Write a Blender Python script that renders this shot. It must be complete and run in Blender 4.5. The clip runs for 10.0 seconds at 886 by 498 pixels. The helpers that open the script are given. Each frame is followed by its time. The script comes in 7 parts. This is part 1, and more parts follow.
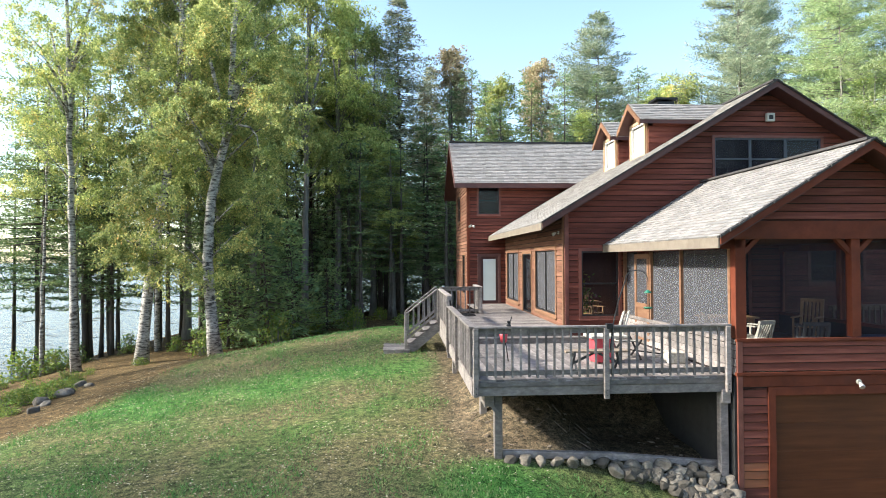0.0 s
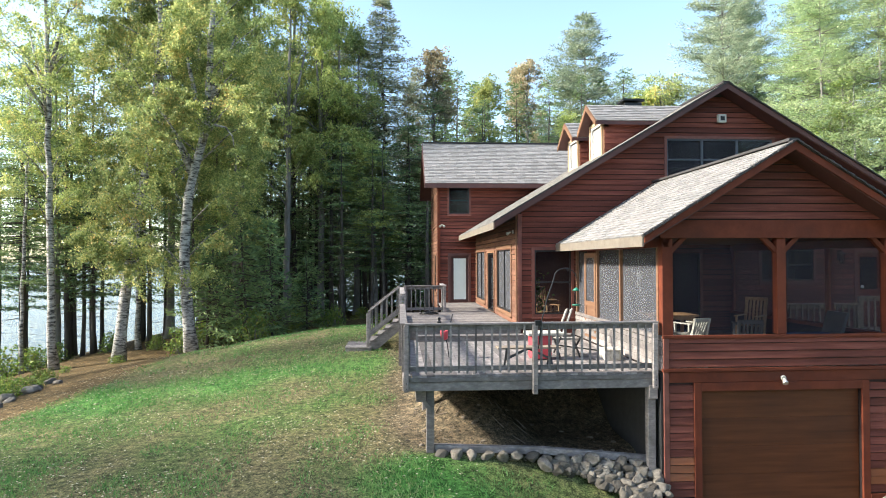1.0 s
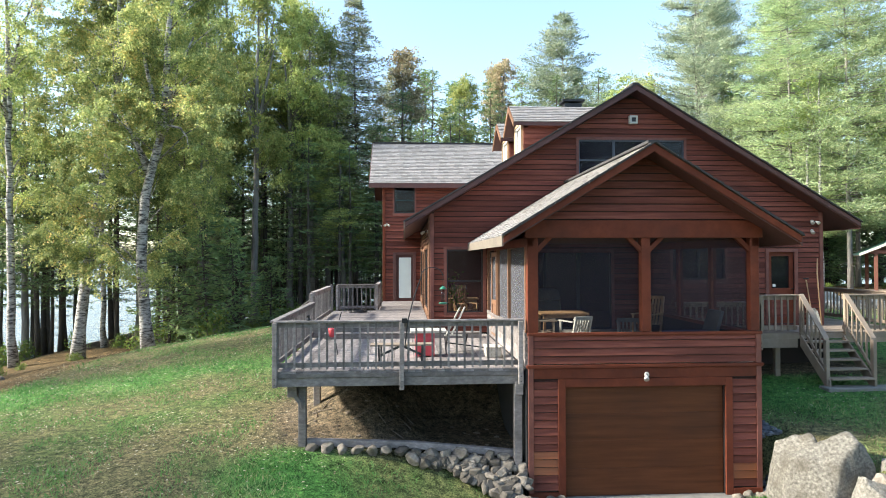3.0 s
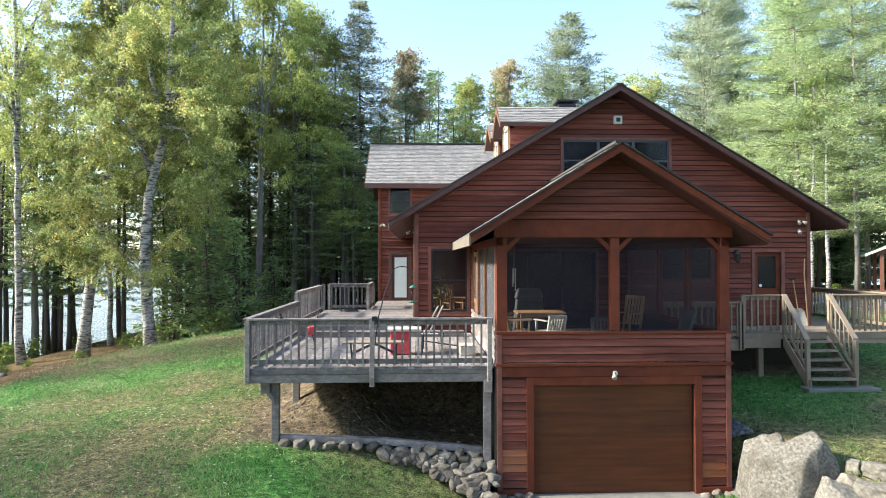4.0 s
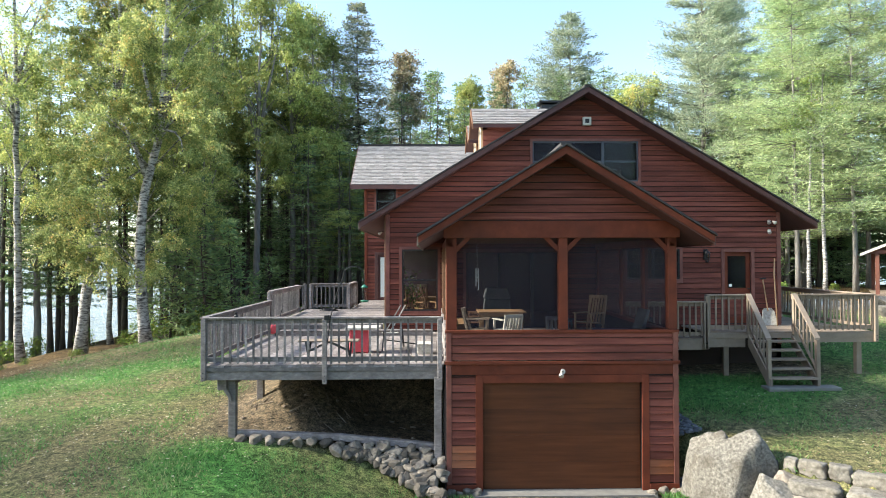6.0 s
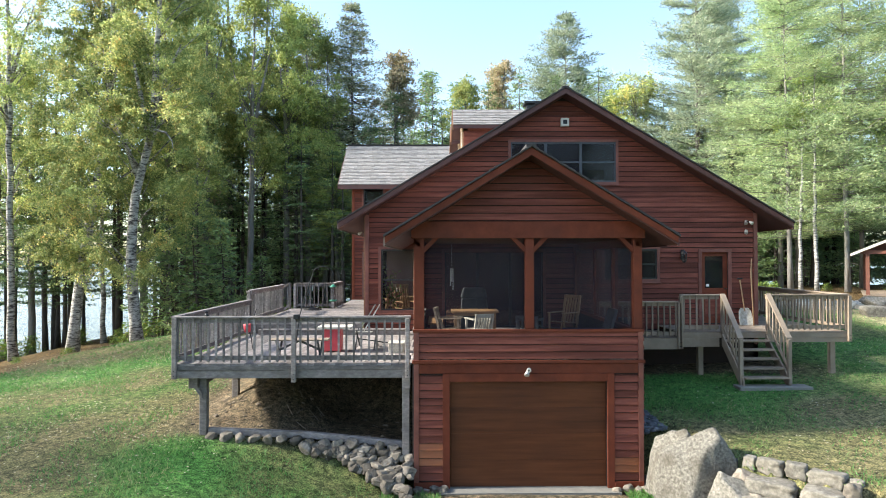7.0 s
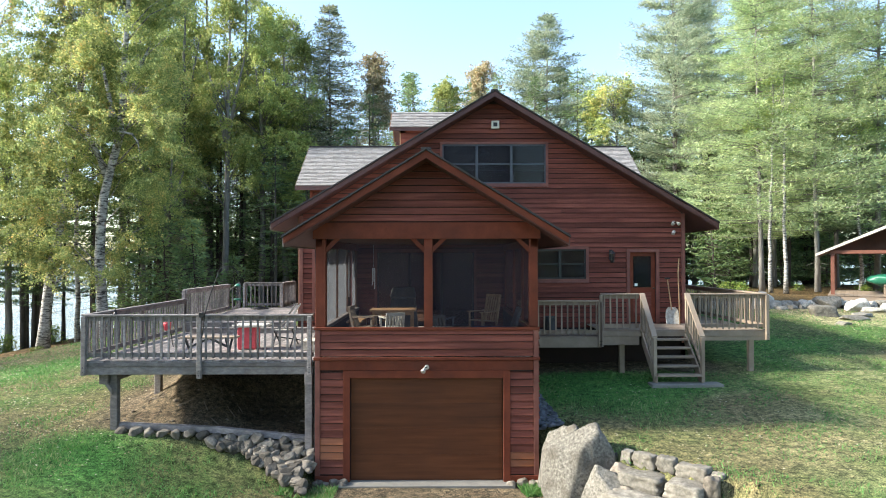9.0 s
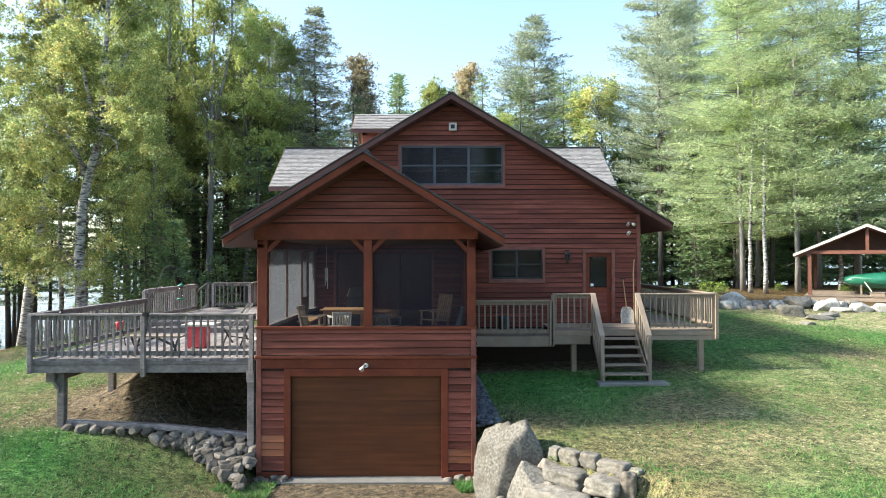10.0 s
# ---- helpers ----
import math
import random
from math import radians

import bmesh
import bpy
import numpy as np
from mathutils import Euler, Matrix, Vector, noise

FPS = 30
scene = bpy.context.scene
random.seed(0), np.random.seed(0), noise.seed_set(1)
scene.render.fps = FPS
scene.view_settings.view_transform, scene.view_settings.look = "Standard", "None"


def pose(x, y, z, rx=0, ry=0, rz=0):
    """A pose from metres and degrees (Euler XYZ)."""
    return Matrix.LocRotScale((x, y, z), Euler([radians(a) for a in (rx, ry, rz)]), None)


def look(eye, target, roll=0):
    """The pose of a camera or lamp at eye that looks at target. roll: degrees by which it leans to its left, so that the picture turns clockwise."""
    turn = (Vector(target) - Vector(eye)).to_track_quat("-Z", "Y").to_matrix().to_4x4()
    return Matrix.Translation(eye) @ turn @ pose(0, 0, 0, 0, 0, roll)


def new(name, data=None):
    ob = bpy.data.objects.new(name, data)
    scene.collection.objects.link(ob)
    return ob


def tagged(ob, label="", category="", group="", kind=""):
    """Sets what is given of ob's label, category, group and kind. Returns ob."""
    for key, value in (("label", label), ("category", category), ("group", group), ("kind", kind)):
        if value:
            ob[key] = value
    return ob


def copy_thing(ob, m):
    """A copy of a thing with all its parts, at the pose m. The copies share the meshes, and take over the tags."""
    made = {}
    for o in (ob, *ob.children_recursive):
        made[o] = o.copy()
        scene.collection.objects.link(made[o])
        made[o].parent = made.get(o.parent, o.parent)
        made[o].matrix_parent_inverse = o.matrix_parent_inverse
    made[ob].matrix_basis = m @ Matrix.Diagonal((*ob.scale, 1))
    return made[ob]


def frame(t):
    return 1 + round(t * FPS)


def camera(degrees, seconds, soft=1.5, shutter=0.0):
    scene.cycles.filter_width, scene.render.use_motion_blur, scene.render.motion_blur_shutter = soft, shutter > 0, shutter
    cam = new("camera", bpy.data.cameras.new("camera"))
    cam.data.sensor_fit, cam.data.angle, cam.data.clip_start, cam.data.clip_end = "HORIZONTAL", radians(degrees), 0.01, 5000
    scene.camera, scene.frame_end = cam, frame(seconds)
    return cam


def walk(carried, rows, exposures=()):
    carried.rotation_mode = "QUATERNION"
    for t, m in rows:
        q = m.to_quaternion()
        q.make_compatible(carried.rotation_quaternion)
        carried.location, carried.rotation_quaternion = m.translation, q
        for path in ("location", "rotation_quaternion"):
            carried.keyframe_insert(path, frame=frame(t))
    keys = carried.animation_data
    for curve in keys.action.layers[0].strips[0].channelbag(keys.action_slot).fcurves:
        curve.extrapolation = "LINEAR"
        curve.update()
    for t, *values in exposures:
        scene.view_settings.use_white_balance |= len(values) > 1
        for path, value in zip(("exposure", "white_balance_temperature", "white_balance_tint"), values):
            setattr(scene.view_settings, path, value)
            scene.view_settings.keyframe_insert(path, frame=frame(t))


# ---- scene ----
cam = camera(69.7, 10.0, soft=0.95)
EXPOSURE, KELVIN, TINT = 1.62, 6450, 7
PATH = [
    (0, (-6.171, -11.345, 4.599), (-6.035, -9.35, 4.633), -0.3),
    (0.5, (-5.583, -11.503, 4.568), (-5.446, -9.508, 4.604), -0.3),
    (1, (-4.931, -11.68, 4.55), (-4.795, -9.685, 4.585), -0.2),
    (1.5, (-4.253, -11.799, 4.544), (-4.119, -9.804, 4.579), -0.1),
    (2, (-3.61, -11.947, 4.554), (-3.475, -9.951, 4.587), -0.2),
    (2.5, (-2.949, -12.054, 4.558), (-2.815, -10.058, 4.589), -0.2),
    (4, (-1.488, -12.373, 4.523), (-1.416, -10.375, 4.556), -0.1),
    (4.5, (-1.148, -12.459, 4.529), (-1.092, -10.46, 4.561), -0.1),
    (5, (-0.836, -12.535, 4.526), (-0.791, -10.536, 4.559), -0.2),
    (5.5, (-0.544, -12.607, 4.525), (-0.508, -10.608, 4.558), -0.2),
    (7, (0.455, -12.835, 4.537), (0.476, -10.836, 4.568), -0.1),
    (7.5, (0.903, -12.935, 4.533), (0.919, -10.935, 4.564), -0.1),
    (8, (1.394, -13.019, 4.534), (1.406, -11.019, 4.565), -0.1),
    (8.5, (1.976, -13.12, 4.528), (1.986, -11.12, 4.56), -0.1),
    (9, (2.588, -13.226, 4.534), (2.597, -11.226, 4.565), -0.1),
    (9.5, (3.241, -13.336, 4.544), (3.247, -11.336, 4.575), -0.1),
    (10, (3.899, -13.474, 4.532), (3.904, -11.474, 4.564), -0.1),
]
walk(cam, [(t, look(eye, target, roll)) for t, eye, target, roll in PATH], exposures=[(0.0, EXPOSURE - 0.13, KELVIN, TINT), (2.2, EXPOSURE, KELVIN, TINT), (10.0, EXPOSURE, KELVIN, TINT)])

# ---- world and sun ----
SUN_EL, SUN_BEHIND = 31.5, -2.0
world = bpy.data.worlds.new("sky_world")
scene.world = world
world.use_nodes = True
wn = world.node_tree.nodes
sky = wn.new("ShaderNodeTexSky")
sky.sky_type, sky.sun_disc = "NISHITA", False
sky.sun_elevation, sky.sun_rotation = radians(SUN_EL), radians(-90.0 + SUN_BEHIND)
sky.air_density, sky.dust_density, sky.ozone_density = 1.0, 1.1, 1.0
world.node_tree.links.new(sky.outputs[0], wn["Background"].inputs[0])
wn["Background"].inputs[1].default_value = 0.15
sun = new("sun", bpy.data.lights.new("sun", "SUN"))
sun.data.energy, sun.data.angle, sun.data.color = 4.6, radians(5.0), (1.0, 0.93, 0.82)
a_el, a_be = radians(SUN_EL), radians(SUN_BEHIND)
SUN_FROM = Vector((-math.cos(a_el) * math.cos(a_be), math.cos(a_el) * math.sin(a_be), math.sin(a_el)))
sun.matrix_world = look(SUN_FROM * 60, (0, 0, 0))


# ---- materials ----
def shader(name):
    m = bpy.data.materials.new(name)
    m.use_nodes = True
    return m, m.node_tree.nodes, m.node_tree.links, m.node_tree.nodes["Principled BSDF"]


def ramp(nodes, stops):
    r = nodes.new("ShaderNodeValToRGB")
    while len(r.color_ramp.elements) < len(stops):
        r.color_ramp.elements.new(0.5)
    for e, (p, c) in zip(r.color_ramp.elements, stops):
        e.position, e.color = p, (*c, 1)
    return r


def noise_tex(nodes, links, vec, scale, detail=4.0, rough=0.6):
    n = nodes.new("ShaderNodeTexNoise")
    n.inputs["Scale"].default_value, n.inputs["Detail"].default_value, n.inputs["Roughness"].default_value = scale, detail, rough
    links.new(vec, n.inputs["Vector"])
    return n


def scaled(nodes, links, vec, s):
    mp = nodes.new("ShaderNodeMapping")
    mp.inputs["Scale"].default_value = s
    links.new(vec, mp.inputs["Vector"])
    return mp.outputs[0]


def mix(nodes, links, kind, fac, a, b):
    m = nodes.new("ShaderNodeMix")
    m.data_type, m.blend_type = "RGBA", kind
    for sock, val in ((m.inputs[0], fac), (m.inputs[6], a), (m.inputs[7], b)):
        if isinstance(val, (int, float)):
            sock.default_value = val
        elif isinstance(val, tuple):
            sock.default_value = (*val, 1)
        else:
            links.new(val, sock)
    return m.outputs[2]


def surface(name, stops, scale=3.0, stretch=(1, 1, 1), rough=0.7, bump=0.2, bump_scale=40.0, vary=0.0, stain=0.0, stain_col=(0.05, 0.05, 0.05), stain_scale=0.8, metal=0.0, island=False, spec=0.5):
    """Two scales of colour, grain along one direction, bump; vary: brightness by object or island."""
    m, nodes, links, bsdf = shader(name)
    tc = nodes.new("ShaderNodeTexCoord")
    geo = nodes.new("ShaderNodeNewGeometry")
    info = nodes.new("ShaderNodeObjectInfo")
    rnd = geo.outputs["Random Per Island"] if island else info.outputs["Random"]
    add = nodes.new("ShaderNodeVectorMath")
    add.operation = "ADD"
    sc = nodes.new("ShaderNodeVectorMath")
    sc.operation = "SCALE"
    links.new(tc.outputs["Object"], add.inputs[0])
    comb = nodes.new("ShaderNodeCombineXYZ")
    for i in range(3):
        links.new(rnd, comb.inputs[i])
    links.new(comb.outputs[0], sc.inputs[0])
    sc.inputs["Scale"].default_value = 37.0
    links.new(sc.outputs[0], add.inputs[1])
    vec = scaled(nodes, links, add.outputs[0], stretch)
    n1 = noise_tex(nodes, links, vec, scale, 6.0, 0.65)
    r = ramp(nodes, stops)
    links.new(n1.outputs[0], r.inputs[0])
    col = r.outputs[0]
    if stain > 0:
        n2 = noise_tex(nodes, links, add.outputs[0], stain_scale, 3.0, 0.5)
        r2 = ramp(nodes, [(0.45, (0, 0, 0)), (0.72, (stain, stain, stain))])
        links.new(n2.outputs[0], r2.inputs[0])
        col = mix(nodes, links, "MIX", r2.outputs[0], col, stain_col)
    if vary > 0:
        mr = nodes.new("ShaderNodeMapRange")
        mr.inputs[3].default_value, mr.inputs[4].default_value = 1 - vary, 1 + vary
        links.new(rnd, mr.inputs[0])
        col = mix(nodes, links, "MULTIPLY", 1.0, col, mr.outputs[0])
    links.new(col, bsdf.inputs["Base Color"])
    bsdf.inputs["Roughness"].default_value, bsdf.inputs["Metallic"].default_value = rough, metal
    bsdf.inputs["Specular IOR Level"].default_value = spec
    if bump > 0:
        n3 = noise_tex(nodes, links, vec, bump_scale, 4.0, 0.6)
        b = nodes.new("ShaderNodeBump")
        b.inputs["Strength"].default_value, b.inputs["Distance"].default_value = bump, 0.02
        links.new(n3.outputs[0], b.inputs["Height"])
        links.new(b.outputs[0], bsdf.inputs["Normal"])
    return m


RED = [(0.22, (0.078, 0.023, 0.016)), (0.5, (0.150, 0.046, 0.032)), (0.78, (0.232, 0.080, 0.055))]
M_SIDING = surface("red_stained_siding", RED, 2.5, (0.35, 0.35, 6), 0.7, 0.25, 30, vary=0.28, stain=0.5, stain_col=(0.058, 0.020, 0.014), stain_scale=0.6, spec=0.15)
# paler copy of the siding: wear plus the sunlit walls' tan in one colour
M_SIDING_WORN_LIT = surface("worn_sunlit_siding", [(0.22, (0.090, 0.040, 0.027)), (0.5, (0.150, 0.075, 0.050)), (0.78, (0.225, 0.135, 0.092))], 2.5, (0.35, 0.35, 6), 0.8, 0.3, 30, vary=0.25, stain=0.5, stain_col=(0.11, 0.045, 0.03), stain_scale=0.8, spec=0.15)
M_SIDING_NEW = surface("fresh_siding", [(0.3, (0.20, 0.055, 0.016)), (0.7, (0.27, 0.082, 0.025))], 2.5, (0.35, 0.35, 6), 0.5, 0.2, 30, vary=0.12)
M_TRIM = surface("red_stained_trim", [(0.3, (0.100, 0.023, 0.011)), (0.7, (0.165, 0.040, 0.019))], 3, (1, 1, 1), 0.65, 0.2, 30, vary=0.15, stain=0.5, stain_col=(0.055, 0.020, 0.014), stain_scale=1.4, spec=0.2)
M_CASING = surface("red_stained_casing", RED, 3, (1, 1, 1), 0.6, 0.15, 30, vary=0.1, stain=0.3, stain_col=(0.05, 0.017, 0.014))
# near-black core: shows between boards in place of the shadow under each lap
M_WALLCORE = surface("lap_shadow_sheathing", [(0.3, (0.010, 0.005, 0.004)), (0.7, (0.018, 0.008, 0.007))], 2, rough=0.8)
M_CEDAR = surface("cedar_trim", [(0.3, (0.125, 0.062, 0.036)), (0.7, (0.200, 0.112, 0.068))], 2.5, (0.35, 0.35, 6), 0.7, 0.25, 30, vary=0.2, spec=0.2)
M_GARAGE = surface("stained_garage_panel", [(0.25, (0.058, 0.017, 0.006)), (0.5, (0.092, 0.029, 0.010)), (0.8, (0.128, 0.043, 0.016))], 1.2, (0.5, 1, 9), 0.55, 0.12, 25, vary=0.08, stain=0.45, stain_col=(0.05, 0.018, 0.009), stain_scale=0.7, spec=0.25)
M_SHINGLE = surface("weathered_roof_shingle", [(0.2, (0.160, 0.154, 0.149)), (0.5, (0.205, 0.197, 0.190)), (0.8, (0.255, 0.244, 0.233))], 9, rough=0.85, bump=0.4, bump_scale=60, vary=0.22, island=True, stain=0.35, stain_col=(0.28, 0.24, 0.22), stain_scale=0.9)
M_FASCIA = surface("grey_brown_fascia", [(0.3, (0.119, 0.097, 0.076)), (0.7, (0.178, 0.151, 0.119))], 3, rough=0.7, vary=0.1)
M_SASHBLUE = surface("dark_blue_grey_sash", [(0.3, (0.030, 0.033, 0.044)), (0.7, (0.052, 0.056, 0.072))], 3, rough=0.45, vary=0.1)
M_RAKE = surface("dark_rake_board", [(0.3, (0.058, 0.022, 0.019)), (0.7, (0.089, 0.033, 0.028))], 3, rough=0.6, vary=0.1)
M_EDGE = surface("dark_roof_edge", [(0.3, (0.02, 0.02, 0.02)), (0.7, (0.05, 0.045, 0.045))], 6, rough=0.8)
M_DECKGREY = surface("weathered_grey_timber", [(0.05, (0.044, 0.039, 0.035)), (0.25, (0.115, 0.100, 0.095)), (0.5, (0.206, 0.180, 0.169)), (0.75, (0.320, 0.285, 0.268))], 8, (1, 1, 2), 0.85, 0.5, 40, vary=0.38, stain=0.6, stain_col=(0.065, 0.058, 0.054), stain_scale=2.2)
M_DECKTAN = surface("weathered_tan_timber", [(0.2, (0.163, 0.123, 0.087)), (0.5, (0.230, 0.176, 0.129)), (0.8, (0.291, 0.235, 0.179))], 2.2, (1, 1, 1), 0.8, 0.3, 35, vary=0.18, stain=0.35, stain_col=(0.2, 0.17, 0.13), stain_scale=1.3)
# concrete with the shade under the deck put into its colour
M_CONC_SHADED = surface("shaded_dark_concrete", [(0.3, (0.016, 0.016, 0.017)), (0.7, (0.034, 0.034, 0.035))], 4, rough=0.9, bump=0.3, stain=0.5, stain_col=(0.03, 0.028, 0.026))
M_CONC = surface("grey_concrete", [(0.3, (0.141, 0.134, 0.121)), (0.7, (0.212, 0.202, 0.176))], 4, rough=0.9, bump=0.3, stain=0.4, stain_col=(0.17, 0.16, 0.15))
M_BLACK = surface("black_metal", [(0.3, (0.012, 0.012, 0.013)), (0.7, (0.022, 0.022, 0.024))], 6, rough=0.45, metal=0.3)
M_WHITEDOOR = surface("pale_green_white_panel", [(0.3, (0.62, 0.70, 0.66)), (0.7, (0.72, 0.79, 0.75))], 1.0, rough=0.35, bump=0.0)
M_WHITE = surface("white_paint", [(0.3, (0.68, 0.67, 0.64)), (0.7, (0.8, 0.79, 0.76))], 3, rough=0.5, bump=0.05)


def glass_mat(name, tint, rough=0.03, alpha=0.35, wavy=True):
    """Window glass: a glossy coat over a partly clear pane."""
    m, nodes, links, bsdf = shader(name)
    bsdf.inputs["Base Color"].default_value = (*tint, 1)
    bsdf.inputs["Roughness"].default_value, bsdf.inputs["Specular IOR Level"].default_value = rough, 0.5
    bsdf.inputs["Alpha"].default_value = alpha
    if not wavy:
        return m
    tc = nodes.new("ShaderNodeTexCoord")
    n = noise_tex(nodes, links, tc.outputs["Object"], 1.2, 1.0)
    b = nodes.new("ShaderNodeBump")
    b.inputs["Strength"].default_value, b.inputs["Distance"].default_value = 0.05, 0.02
    links.new(n.outputs[0], b.inputs["Height"])
    links.new(b.outputs[0], bsdf.inputs["Normal"])
    return m


M_GLASS = glass_mat("window_glass", (0.012, 0.012, 0.016), 0.02, 0.28)
M_GLASS.node_tree.nodes["Principled BSDF"].inputs["IOR"].default_value = 1.5
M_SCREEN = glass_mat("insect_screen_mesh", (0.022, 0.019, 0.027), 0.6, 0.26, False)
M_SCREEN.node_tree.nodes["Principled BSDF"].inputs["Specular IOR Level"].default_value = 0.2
# paler copy of the screen mesh: sunlight on the lake side put into its grey
M_SCREEN_LIT = glass_mat("sunlit_insect_screen", (0.10, 0.102, 0.115), 0.8, 0.52, False)
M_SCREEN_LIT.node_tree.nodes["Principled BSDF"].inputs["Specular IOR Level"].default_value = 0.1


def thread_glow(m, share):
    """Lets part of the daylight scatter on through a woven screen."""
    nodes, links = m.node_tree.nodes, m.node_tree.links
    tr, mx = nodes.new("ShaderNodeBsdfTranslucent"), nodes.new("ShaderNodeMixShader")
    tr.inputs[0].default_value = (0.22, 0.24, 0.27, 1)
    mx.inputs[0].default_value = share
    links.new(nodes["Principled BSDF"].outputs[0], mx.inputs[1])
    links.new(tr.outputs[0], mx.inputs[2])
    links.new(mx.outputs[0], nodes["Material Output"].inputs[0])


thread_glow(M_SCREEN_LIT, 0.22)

# ---- geometry helpers ----
class Geo:
    """Vertices and faces of one mesh, in world metres."""

    def __init__(self):
        self.v, self.f = [], []

    def add(self, verts, faces):
        n = len(self.v)
        self.v += [tuple(p) for p in verts]
        self.f += [tuple(n + i for i in f) for f in faces]
        return self

    def hexa(self, c):
        """Eight corners: four of one end, then the four of the other."""
        return self.add(c, [(0, 1, 2, 3), (7, 6, 5, 4), (0, 4, 5, 1), (1, 5, 6, 2), (2, 6, 7, 3), (3, 7, 4, 0)])

    def box(self, x0, x1, y0, y1, z0, z1):
        return self.hexa([(x0, y0, z0), (x1, y0, z0), (x1, y1, z0), (x0, y1, z0), (x0, y0, z1), (x1, y0, z1), (x1, y1, z1), (x0, y1, z1)])

    def beam(self, p, q, w, h, up=(0, 0, 1)):
        """A bar from p to q, w across and h along up; its ends are plumb."""
        p, q, up = Vector(p), Vector(q), Vector(up)
        s = (q - p).cross(up).normalized() * (w / 2)
        u = up * (h / 2)
        return self.hexa([p - s - u, p + s - u, p + s + u, p - s + u, q - s - u, q + s - u, q + s + u, q - s + u])

    def prism(self, poly, off):
        off, n = Vector(off), len(poly)
        a = [Vector(p) for p in poly]
        b = [p + off for p in a]
        return self.add(a + b, [tuple(range(n))[::-1], tuple(range(n, 2 * n))] + [(i, (i + 1) % n, n + (i + 1) % n, n + i) for i in range(n)])

    def tube(self, pts, radii, n=8):
        pts = [Vector(p) for p in pts]
        rings = []
        for i, p in enumerate(pts):
            d = (pts[min(i + 1, len(pts) - 1)] - pts[max(i - 1, 0)]).normalized()
            s = d.cross((0.3, 0.9, 0.2)).normalized()
            u = d.cross(s)
            r = radii[i]
            rings.append([p + (s * math.cos(k * 2 * math.pi / n) + u * math.sin(k * 2 * math.pi / n)) * r for k in range(n)])
        f = [tuple(range(n)), tuple(range((len(pts) - 1) * n, len(pts) * n))[::-1]]
        for i in range(len(pts) - 1):
            f += [(i * n + k, (i + 1) * n + k, (i + 1) * n + (k + 1) % n, i * n + (k + 1) % n) for k in range(n)]
        return self.add([q for r in rings for q in r], f)

    def lathe(self, c, prof, n=14):
        """prof: (radius, height) pairs, upwards."""
        c = Vector(c)
        v = [c + Vector((r * math.cos(k * 2 * math.pi / n), r * math.sin(k * 2 * math.pi / n), z)) for r, z in prof for k in range(n)]
        f = [tuple(range(n))[::-1], tuple(range((len(prof) - 1) * n, len(prof) * n))]
        for i in range(len(prof) - 1):
            f += [(i * n + k, i * n + (k + 1) % n, (i + 1) * n + (k + 1) % n, (i + 1) * n + k) for k in range(n)]
        return self.add(v, f)


WHERE = {}


def finish(me, mat, smooth=False, bevel=0.0, weld=False):
    if weld:
        bm = bmesh.new()
        bm.from_mesh(me)
        bmesh.ops.remove_doubles(bm, verts=bm.verts[:], dist=0.0005)
        bm.to_mesh(me)
        bm.free()
    if bevel > 0:
        bm = bmesh.new()
        bm.from_mesh(me)
        bmesh.ops.bevel(bm, geom=bm.edges[:], offset=bevel, segments=1, affect="EDGES", clamp_overlap=True)
        bm.to_mesh(me)
        bm.free()
    bm = bmesh.new()
    bm.from_mesh(me)
    bmesh.ops.recalc_face_normals(bm, faces=bm.faces[:])
    bm.to_mesh(me)
    bm.free()
    me.materials.append(mat)
    if smooth:
        me.shade_smooth()


def part(name, geo, mat, parent=None, label="", smooth=False, bevel=0.0, base=None, weld=False):
    """Links a Geo as one mesh object, under a parent or on its own."""
    a = np.array(geo.v, float)
    o = Vector(base) if base else Vector(((a[:, 0].min() + a[:, 0].max()) / 2, (a[:, 1].min() + a[:, 1].max()) / 2, a[:, 2].min()))
    me = bpy.data.meshes.new(name)
    me.from_pydata((a - np.array(o)).tolist(), [], geo.f)
    finish(me, mat, smooth, bevel, weld)
    ob = new(name, me)
    ob.parent = parent
    ob.location = o - WHERE.get(parent, Vector()) if parent else o
    WHERE[ob] = o
    if label:
        ob["label"] = label
    return ob


def thing(name, at, label, category, group="", kind=""):
    ob = new(name)
    ob.location = at
    ob.empty_display_size = 0.2
    WHERE[ob] = Vector(at)
    return tagged(ob, label, category, group, kind)


def mesh_arrays(name, verts, quads, mat):
    """A mesh from arrays of vertices and of quads, quickly."""
    me = bpy.data.meshes.new(name)
    me.vertices.add(len(verts))
    me.vertices.foreach_set("co", np.asarray(verts, np.float32).ravel())
    me.loops.add(quads.size)
    me.loops.foreach_set("vertex_index", quads.astype(np.int32).ravel())
    me.polygons.add(len(quads))
    me.polygons.foreach_set("loop_start", np.arange(0, quads.size, quads.shape[1], dtype=np.int32))
    me.update(calc_edges=True)
    me.materials.append(mat)
    return me


def smooth_step(a, b, x):
    t = min(1.0, max(0.0, (x - a) / (b - a)))
    return t * t * (3 - 2 * t)


# ---- ground ----
LAKE = -2.6


